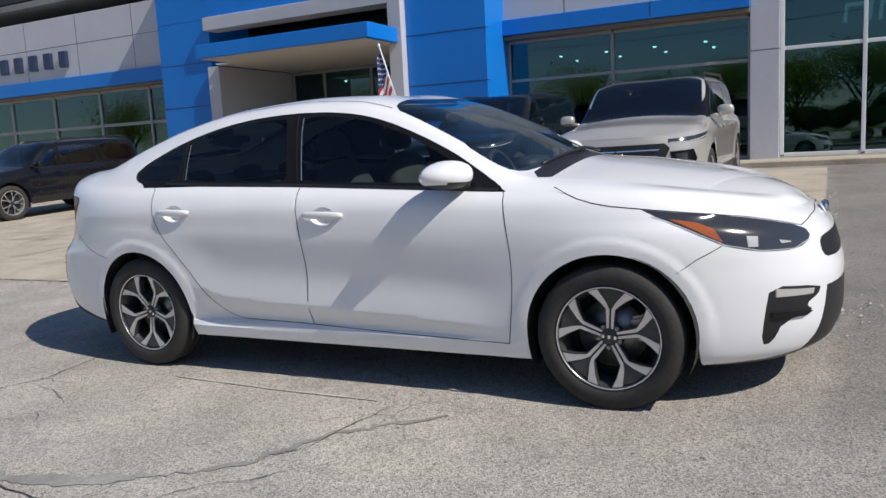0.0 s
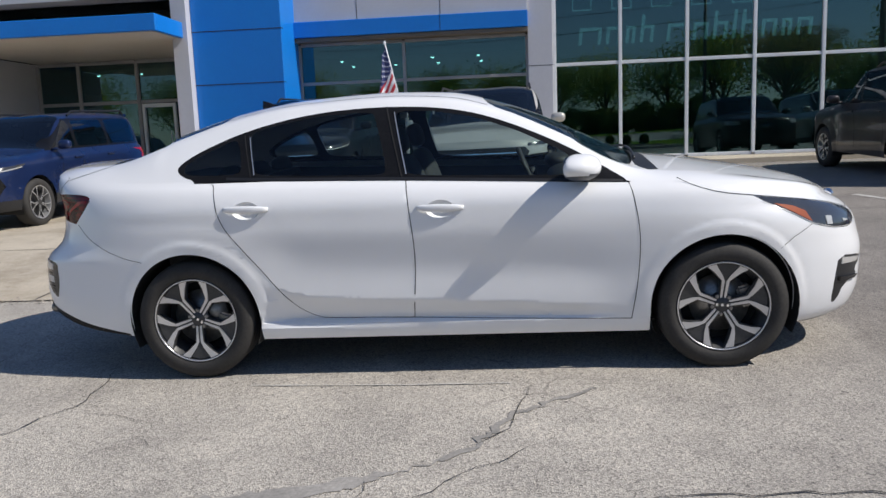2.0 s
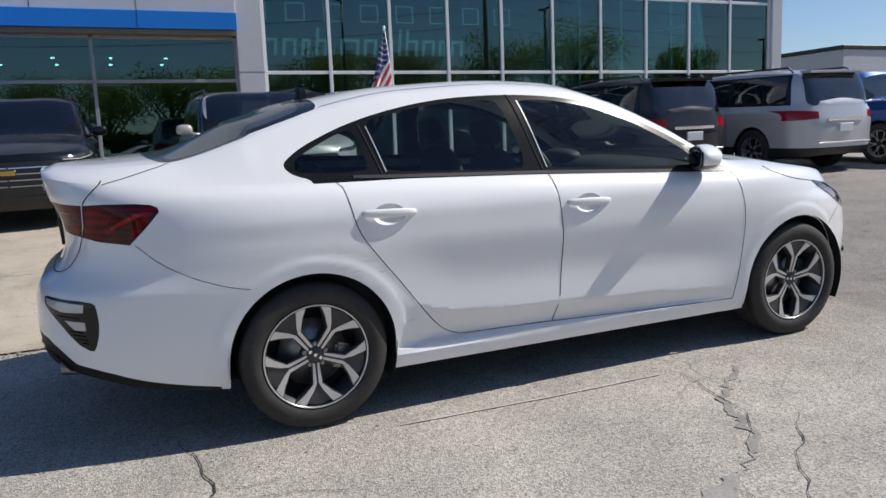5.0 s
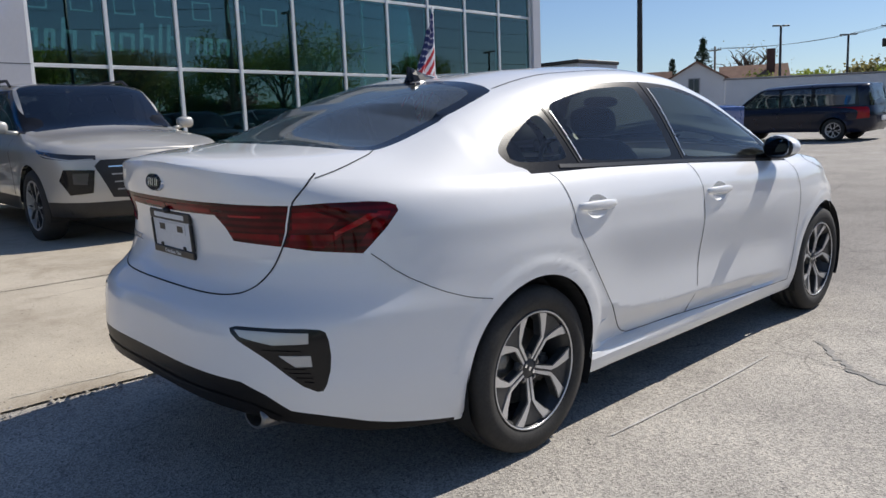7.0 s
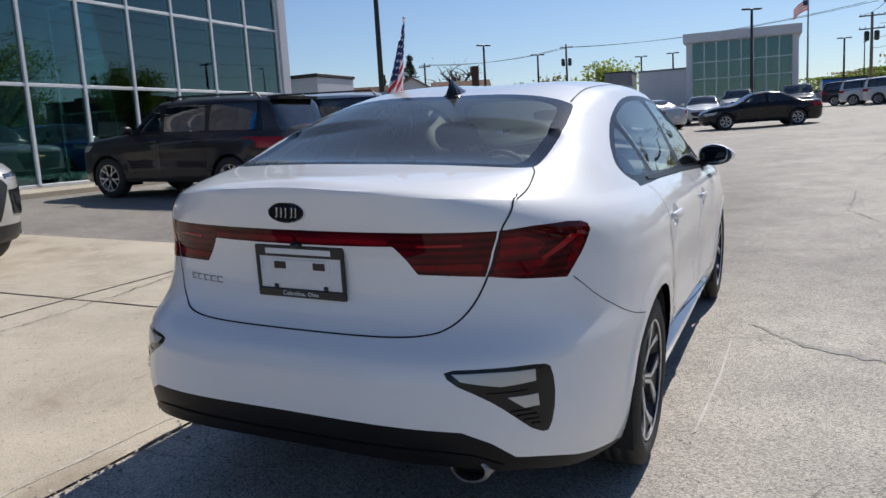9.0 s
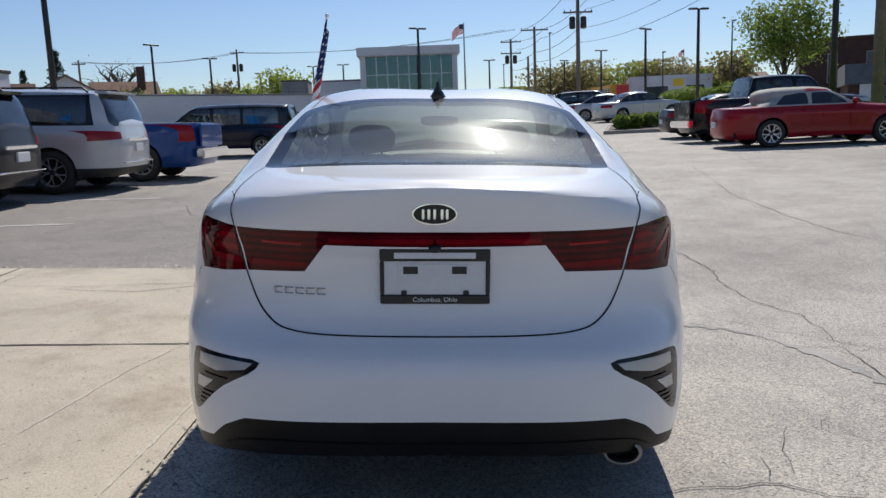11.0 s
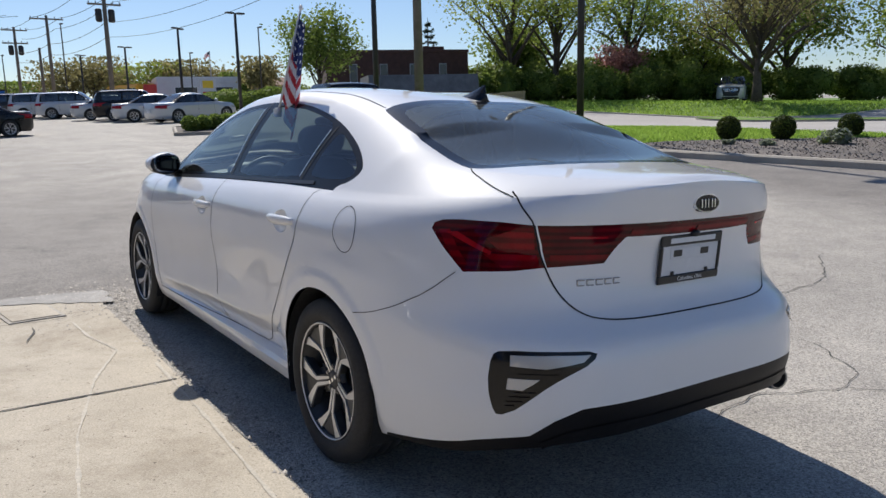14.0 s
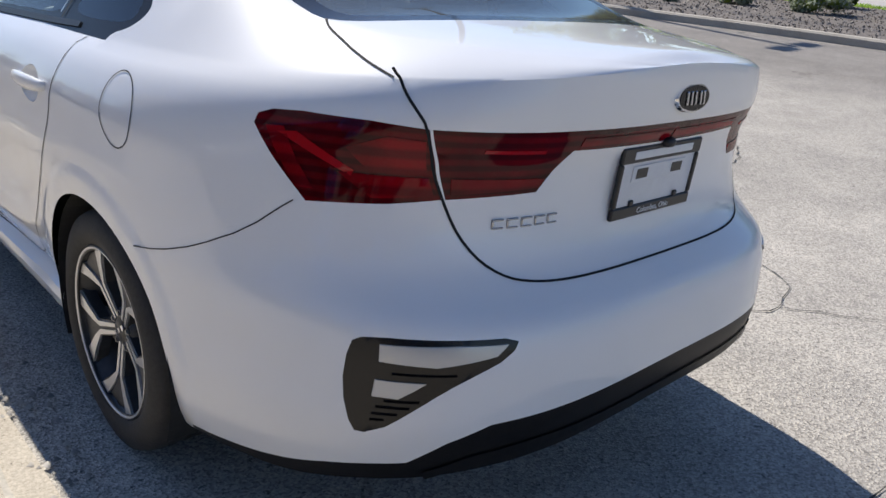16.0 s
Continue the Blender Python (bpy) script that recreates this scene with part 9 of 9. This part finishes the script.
house_box("shed", "small grey block behind the wall", m, L, 4, 4.1, GREY_WALL, cap=0.1)
def gabled_house(label, x, y, turn, wide, deep, eaves, ridge, back, windows, chimney=None):
    """A house whose gable end faces -x, with a lower wing to its side; windows: (y, z, w, h) on the gable."""
    e = empty("house", Matrix.Translation((x, y, land(x, y))) @ pose(0, 0, 0, 0, 0, turn), label, "house")
    hw = wide / 2
    gable = [(-hw, -1.0), (-hw, eaves), (0, ridge - 0.12), (hw, eaves), (hw, -1.0)]
    part("wall", prism(bmesh.new(), gable, 0.0, deep, "x"), WALL_WHITE, e, "white boarded gable wall")
    for s in (-1, 1):
        k = (ridge - eaves) / hw
        pr = [(0.0, ridge), (s * (hw + 0.45), eaves - 0.45 * k), (s * (hw + 0.45), eaves - 0.45 * k - 0.16), (0.0, ridge - 0.16)]
        part("roof", prism(bmesh.new(), pr, -0.4, deep + 0.3, "x"), ROOF_BROWN, e, "brown shingled roof slope")
    for y0, z0, w0, h0 in windows:
        o = part("window", box(bmesh.new(), (-0.05, y0 - w0 / 2 - 0.09, z0 - 0.09), (0.03, y0 + w0 / 2 + 0.09, z0 + h0 + 0.09), 0.01), FRAME_GREY, e)
        for q in (-1, 1):
            part("pane", box(bmesh.new(), (-0.065, y0 + (q - 1) * w0 / 4 + 0.02, z0), (-0.04, y0 + (q + 1) * w0 / 4 - 0.02, z0 + h0)), PANE_FAR, o)
    if back:
        a, b = back
        part("wing_wall", box(bmesh.new(), (deep * 0.35, a, -1.0), (deep * 0.35 + 4.0, b, eaves - 0.1), 0.02), WALL_WHITE, e, "white wall of the wing")
        pr = [(deep * 0.35 - 0.45, eaves - 0.35), (deep * 0.35 + 2.0, ridge - 0.3), (deep * 0.35 + 4.45, eaves - 0.35), (deep * 0.35 + 4.45, eaves - 0.5), (deep * 0.35 - 0.45, eaves - 0.5)]
        part("wing_roof", prism(bmesh.new(), pr, a - 0.2, b + 0.2, "y"), ROOF_BROWN, e, "brown shingled roof of the wing")
    if chimney:
        part("chimney", box(bmesh.new(), (chimney[0] - 0.35, chimney[1] - 0.35, eaves), (chimney[0] + 0.35, chimney[1] + 0.35, ridge + 1.0), 0.02), BRICK_DARK, e, "red-brown brick chimney")
    return e


gabled_house("white gabled house with a brown roof and a low wing", 58.4, 42.2, 32, 6.4, 9.0, 3.5, 5.4, (-8.5, -3.1), [(0.3, 0.7, 1.3, 1.3), (-0.4, 3.5, 0.7, 0.8)])
gabled_house("white gabled house with a brown roof and a brick chimney", 62.6, 32.4, 28, 4.8, 9.0, 3.9, 5.3, (-8.0, -2.3), [(0.2, 2.4, 0.9, 1.3), (0.2, 0.4, 0.9, 0.9)], (4.0, -6.6))
m, L = facing((24.0, 17.4), (24.0, 24.0), 3.0)
house_box("service_block", "low grey block behind the showroom", m, L, 3.0, 3.4, PANEL_GREY, cap=0.15)
# brick block and the low wing before it
m, L = facing((46.6, -36.0), (51.0, -25.5), 9)
brick = house_box("brick_building", "dark brown brick building with a flat roof", m, L, 9, 4.0, BRICK_DARK, cap=0.25, roof_mat=BRICK_DARK, openings=[("window", y, 1.2, 0.5, 1.9) for y in (-3.6, -1.2, 1.2, 3.6)])
part("roof_hatch", box(bmesh.new(), (-1.5, -4.4, 4.25), (1.2, -2.6, 4.75), 0.03), BRICK_DARK, brick)
m, L = facing((39.2, -31.0), (42.0, -24.3), 5)
wing = house_box("low_wing", "low grey-roofed wing before the brick building", m, L, 5, 1.5, BRICK_DARK, openings=[("window", -1.6, 0.3, 0.7, 0.8), ("door", -0.2, -0.3, 0.8, 1.7), ("window", 1.6, 0.3, 0.7, 0.8), ("door", 2.6, -0.3, 0.8, 1.7)])
part("mansard", prism(bmesh.new(), [(-2.95, 1.3), (-2.5, 2.5), (2.5, 2.5), (2.6, 1.3)], -L / 2 - 0.2, L / 2 + 0.2, "y"), varied("grey mansard shingle", (0.10, 0.11, 0.12), (0.16, 0.17, 0.19), 2.0, 0.85, 20.0, 0.4), wing)
fence_e = empty("fence", None, "pale board fence beside the brick wing", "fence")
for i in range(16):
    t = i / 16
    x, y = 38.9 - 1.7 * t, -31.4 - 2.6 * t
    part("board", box(bmesh.new(), (-0.012, -0.092, -0.2), (0.012, 0.092, 1.05 + random.uniform(-0.02, 0.02))), FENCE_WOOD, fence_e, m=Matrix.Translation((x, y, land(x, y))) @ pose(0, 0, 0, 0, 0, -33))
# filling station far down the road
m, L = facing((84.5, -31.0), (86.2, -22.0), 8)
house_box("filling_station", "low white filling station shop", m, L, 8, 2.3, WALL_WHITE, cap=0.7, roof_mat=WALL_WHITE, openings=[("window", -2.5, 0.6, 2.4, 1.2), ("window", 1.5, 0.6, 2.4, 1.2)])
sg = empty("pole_sign", Matrix.Translation((82.0, -26.3, land(82, -26.3))), "tall white roadside sign with red and yellow shapes", "sign")
part("panel", box(bmesh.new(), (-0.15, -0.9, -0.6), (0.15, 0.9, 2.6), 0.03), WALL_WHITE, sg)
part("emblem", box(bmesh.new(), (-0.17, -0.6, 1.6), (-0.152, 0.6, 2.4), 0.0), SIGN_YELLOW, sg)
part("emblem", box(bmesh.new(), (-0.17, -0.6, 0.7), (-0.152, 0.6, 1.2), 0.0), SIGN_RED, sg)
sr = empty("roadside_sign", Matrix.Translation((84.0, -20.6, land(84, -20.6))), "red and white roadside sign", "sign")
part("panel", box(bmesh.new(), (-0.1, -0.7, 1.0), (0.1, 0.7, 2.6), 0.03), SIGN_RED, sr)
part("post", tube(bmesh.new(), [(0, 0, 0), (0, 0, 1.0)], 0.08, 6), METAL_DARK, sr)
m, L = facing((100.0, -44.0), (104.0, -26.0), 10)
house_box("far_shop", "long low roadside shop in the distance", m, L, 10, 2.6, GREY_WALL, 1.3, ROOF_BROWN)
m, L = facing((118.0, -10.0), (118.0, -4.5), 10)
house_box("far_shop", "dark blue-fronted block down the road", m, L, 10, 3.4, PANEL_BLUE, cap=0.2)
m, L = facing((112.0, -14.0), (112.0, -1.0), 10)
house_box("far_shop", "low pale block down the road", m, L, 10, 1.8, GREY_WALL, cap=0.1)


def flagpole(x, y, h, w, label):
    e = empty("flagpole", Matrix.Translation((x, y, land(x, y))), label, "flagpole")
    part("pole", tube(bmesh.new(), [(0, 0, 0), (0, 0, h)], [0.08, 0.05], 8), FRAME_GREY, e)
    for k in range(7):
        bm = bmesh.new()
        rows = []
        for i in range(9):
            t = i / 8
            rows.append([bm.verts.new((0.12 * math.sin(6 * t), w * t * 0.75, h - 0.1 - w * 0.55 * (k + j) / 7 - 0.5 * w * t * t)) for j in (0, 1)])
        for A, B in zip(rows, rows[1:]):
            bm.faces.new((A[0], A[1], B[1], B[0]))
        bmesh.ops.solidify(bm, geom=bm.faces[:], thickness=0.01)
        part("stripe", bm, SIGN_RED if k % 2 == 0 else FRAME_WHITE, e)
    part("canton", box(bmesh.new(), (-0.03, 0.02, h - 0.1 - w * 0.3), (0.03, w * 0.28, h - 0.1)), SIGN_DARK, e)
    return e


flagpole(*polar(-1.78, 64), 7.9, 1.3, "tall flagpole with a striped flag beside the far showroom")
flagpole(*polar(-17.3, 96), 6.0, 0.9, "small flagpole with a drooping flag")


# school bus and a truck far off
bus = empty("school_bus", stand(93.5, -20.5, 10), "yellow school bus standing far across the lot", "bus")
part("body", box(bmesh.new(), (-5.2, -1.2, 0.5), (3.6, 1.2, 2.9), 0.18, 3), BUS_YELLOW, bus)
part("bonnet", box(bmesh.new(), (3.5, -1.05, 0.5), (5.1, 1.05, 1.7), 0.15, 2), BUS_YELLOW, bus)
for i in range(9):
    for s in (-1, 1):
        part("window", box(bmesh.new(), (-4.8 + 0.88 * i, s * 1.19 - 0.02, 1.75), (-4.05 + 0.88 * i, s * 1.19 + 0.02, 2.45)), PANE_FAR, bus)
for x in (-3.4, 4.0):
    for s in (-1, 1):
        w = part("wheel", lathe(bmesh.new(), [(0.02, -0.14), (0.45, -0.14), (0.48, -0.1), (0.48, 0.1), (0.45, 0.14), (0.02, 0.14)], 20), BLACK, bus, m=Matrix.Translation((x, s * 1.02, 0.48)))
part("stripe", box(bmesh.new(), (-5.22, -1.225, 1.2), (3.4, 1.225, 1.3)), BLACK, bus)


# ---------------------------------------------------------------- cracks, tar and paint on the paving
CRACKS = (([(-1.92, -0.72), (-1.86, -0.95), (-1.83, -1.17), (-1.86, -1.28), (-1.93, -1.38), (-2.02, -1.68), (-2.35, -1.95)], 0.012), ([(-1.81, -1.21), (-1.61, -1.26)], 0.005), ([(-1.75, -1.33), (-1.56, -1.37), (-1.31, -1.5)], 0.005),
          ([(0.38, -1.1), (0.33, -1.37), (0.31, -1.52), (0.25, -1.65), (0.10, -1.80)], 0.009), ([(-1.37, -1.62), (-1.22, -1.73)], 0.006), ([(-0.23, -2.06), (-0.24, -2.2), (-0.20, -2.34)], 0.006),
          ([(3.3, -2.1), (2.44, -2.25), (1.81, -2.28), (1.42, -2.19), (1.11, -2.21), (0.88, -2.20), (0.66, -2.27), (0.41, -2.38), (0.05, -2.34), (-0.12, -2.30)], 0.012),
          ([(-0.12, -2.30), (-0.51, -2.27), (-0.86, -2.26), (-1.17, -2.30), (-1.55, -2.28), (-1.95, -1.96), (-2.02, -1.68)], 0.010), ([(0.5, -1.66), (0.3, -1.88), (0.07, -2.07), (-0.12, -2.3), (-0.32, -2.55), (-0.50, -2.95)], 0.008),
          ([(-0.76, -2.33), (-0.74, -2.75), (-0.70, -3.26), (-0.71, -3.73), (-0.63, -4.07), (-0.11, -4.92)], 0.012), ([(-0.11, -4.92), (0.28, -4.75), (0.70, -4.83), (1.6, -5.0), (2.57, -5.25)], 0.010),
          ([(8.2, -4.5), (6.32, -4.11), (5.34, -4.07), (4.24, -4.01), (3.28, -4.04), (2.66, -4.19), (1.5, -4.5)], 0.014), ([(5.44, -5.81), (4.62, -5.75), (3.41, -5.27), (2.58, -5.22), (2.2, -6.1)], 0.012),
          ([(8.63, 4.97), (6.93, 3.83), (5.82, 3.39), (4.99, 2.63), (4.5, 2.27), (3.71, 1.95), (2.91, 1.76), (2.45, 1.66)], 0.014), ([(4.5, 2.27), (4.6, 1.6), (4.2, 1.0)], 0.008), ([(6.93, 3.83), (7.6, 3.1), (8.3, 3.0)], 0.010),
          ([(3.0, -0.3), (3.06, -0.92), (3.24, -1.37), (3.3, -2.1)], 0.010), ([(2.45, 0.2), (2.9, -0.2), (3.0, -0.3)], 0.010), ([(3.3, -2.1), (4.4, -2.3), (5.6, -1.9), (7.4, -2.1), (9.5, -1.4)], 0.014),
          ([(8.2, -4.5), (10.6, -4.9), (13.0, -4.4)], 0.018), ([(8.6, -6.4), (10.2, -6.0), (13, -6.6)], 0.016), ([(-2.77, -0.3), (-2.77, -0.7), (-2.8, -1.1), (-3.1, -1.5)], 0.010),
          ([(5.4, 1.8), (7.2, 1.2), (9.0, 1.5), (11.0, 0.8)], 0.014), ([(11.5, -2.5), (14.0, -3.2), (17.0, -2.8)], 0.022), ([(13.0, 2.2), (16.0, 1.7), (20.0, 2.3)], 0.022))
for pts, wd in CRACKS:
    crack("crack", pts, wd * 0.6)
crack("crack", [(-1.9, 3.2), (0.1, 3.4), (0.6, 3.5), (AX1, 3.5)], 0.007, 0.018, label="thin crack across the concrete")
crack("crack", [(1.55, AY0 + 0.05), (1.5, 2.0), (1.35, 2.9), (1.45, 3.6)], 0.006, 0.018, label="thin crack across the concrete")
crack("crack", [(0.95, 1.62), (1.3, 1.55)], 0.012, 0.018, label="short dark crack in the concrete")
# old tar smear in a bow beside the car
crack("tar_line", [(-0.95, -2.24), (-0.60, -2.18), (-0.42, -2.13), (-0.27, -2.07), (-0.12, -1.98)], 0.075, 0.004, 30, TAR, "dark old tar smear in a bow")
crack("tar_line", [(-0.12, -1.98), (0.02, -1.89), (0.14, -1.80), (0.21, -1.64), (0.30, -1.46), (0.48, -1.29), (0.71, -1.13)], 0.032, 0.004, 30, TAR, "dark old tar smear in a bow")
# faint paint
for pts, wd in (([(-1.04, -1.0), (-0.3, -1.035), (0.3, -1.04)], 0.012), ([(7.5, 6.6), (7.85, 5.5), (8.05, 4.6)], 0.10), ([(4.7, 5.7), (4.98, 4.6)], 0.10), ([(10.6, 6.4), (10.9, 5.0)], 0.10), ([(13.7, 6.2), (13.9, 4.8)], 0.10), ([(16.2, -6.4), (16.3, -9.4)], 0.10), ([(12.9, -6.6), (12.9, -9.6)], 0.10)):
    tagged(part("painted_line", ribbon(bmesh.new(), dense_line(pts, 0.06), wd, 0.005, 0.35), LINE), "worn faint white parking line", "line", kind="structure")

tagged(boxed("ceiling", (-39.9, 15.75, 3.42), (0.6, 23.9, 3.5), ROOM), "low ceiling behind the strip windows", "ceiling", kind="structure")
# small lit downlights in the showroom ceilings
LIT = bpy.data.materials.new("lit downlight")
LIT.use_nodes = True
bsdf(LIT).inputs["Emission Color"].default_value = (1.0, 0.93, 0.82, 1)
bsdf(LIT).inputs["Emission Strength"].default_value = 7.0
for x, y in [(-4.4 + 1.25 * i, 16.4 + 1.5 * j) for i in range(4) for j in range(2)] + [(-17 - 1.6 * i, 16.4 + 1.6 * j) for i in range(5) for j in range(2)] + [(-11.8 + 1.3 * i, 17.0) for i in range(4)]:
    dl = part("downlight", lathe(bmesh.new(), [(0.0005, 3.385), (0.036, 3.385), (0.045, 3.4), (0.045, 3.42)], 12, "z"), [LIT], None, m=Matrix.Translation((x, y, 0)))
    tagged(dl, "small lit round downlight in the showroom ceiling", "downlight", "showroom downlights")

vehicle("pickup", "white pickup parked far off beneath the trees", PAINT_SILVER, stand(29.9, -47.2, 122), 5.6, 1.95, 1.85, 3.5, 0.96, "pickup", 0.39, 0.1, "tall", group="far parked cars")

# broken corner of the apron, patched with asphalt, and a square cover set in it
def patch(pts, lift, mat, label, name="repair_patch"):
    bm = bmesh.new()
    ring = []
    for a, b in zip(pts, pts[1:] + pts[:1]):
        for i in range(8):
            t = i / 8
            ring.append((a[0] + (b[0] - a[0]) * t + random.uniform(-0.025, 0.025), a[1] + (b[1] - a[1]) * t + random.uniform(-0.025, 0.025)))
    bm.faces.new([bm.verts.new((x, y, land(x, y) + lift)) for x, y in ring])
    bmesh.ops.recalc_face_normals(bm, faces=bm.faces)
    if bm.faces[:][0].normal.z < 0:
        bmesh.ops.reverse_faces(bm, faces=bm.faces)
    return tagged(part(name, bm, mat), label, "patch", kind="structure")


crumbs = np.random.default_rng(77)
edge = [(crumbs.uniform(-7.0, AX1), AY0 + crumbs.normal(-0.05, 0.05)) for _ in range(900)] + [(AX1 + crumbs.normal(0.05, 0.05), crumbs.uniform(AY0, 8.0)) for _ in range(500)]
edge += [(crumbs.normal(1.9, 0.35), crumbs.normal(0.95, 0.22)) for _ in range(350)]
p = np.array([(x, y, land(x, y) + 0.010) for x, y in edge])
n = len(p)
r0 = crumbs.uniform(0.004, 0.015, n)[:, None]
turned = crumbs.uniform(0, 2 * np.pi, n)
arm = lambda a: np.stack([np.cos(turned + a), np.sin(turned + a), np.zeros(n)], 1) * r0
tetra = np.stack([p + arm(0), p + arm(2.2), p + arm(4.1), p + np.array([0, 0, 1.0]) * r0 * 0.9], 1).reshape(-1, 3)
k4 = np.arange(n)[:, None] * 4
faces = np.concatenate([k4 + np.array([[0, 1, 3]]), k4 + np.array([[1, 2, 3]]), k4 + np.array([[2, 0, 3]])])
tagged(fast_mesh("gravel", tetra, faces, leaf_material("loose grit", (0.16, 0.15, 0.14), (0.36, 0.33, 0.29), 0.0)), "loose grit along the crumbling apron edge", "gravel", kind="stuff")
patch([(1.74, 0.99), (2.15, 0.97), (2.22, 1.75), (2.05, 2.15), (1.98, 1.5)], 0.0165, TAR, "rough grey patch at the broken apron corner")
for pts in ([(1.30, 1.32), (0.92, 1.30), (0.55, 1.22), (0.1, 1.42), (-0.6, 1.62), (-1.4, 1.75)], [(0.2, 1.10), (-0.7, 1.12), (-1.6, 1.16), (-2.6, 1.22)]):
    tagged(part("painted_line", ribbon(bmesh.new(), dense_line(pts, 0.05), 0.013, 0.0145, 0.7), DRIP), "faint pale streak on the concrete", "stain", kind="structure")
crack("crack", [(2.1, 1.95), (1.9, 1.78), (1.45, 1.86), (1.2, 2.3), (1.3, 3.0)], 0.008, 0.0165, label="thin crack across the concrete")
crack("crack", [(1.45, 1.86), (1.42, 1.45), (1.52, 1.1)], 0.007, 0.0165, label="thin crack across the concrete")
cov = stand(1.66, 1.52, 8)
cover = empty("utility_cover", cov, "small square pale cover set in the concrete", "cover")
part("frame", box(bmesh.new(), (-0.19, -0.17, 0.0), (0.19, 0.17, 0.019), 0.003), KERB, cover)
part("lid", box(bmesh.new(), (-0.165, -0.145, 0.019), (0.165, 0.145, 0.024), 0.002), CONCRETE, cover)
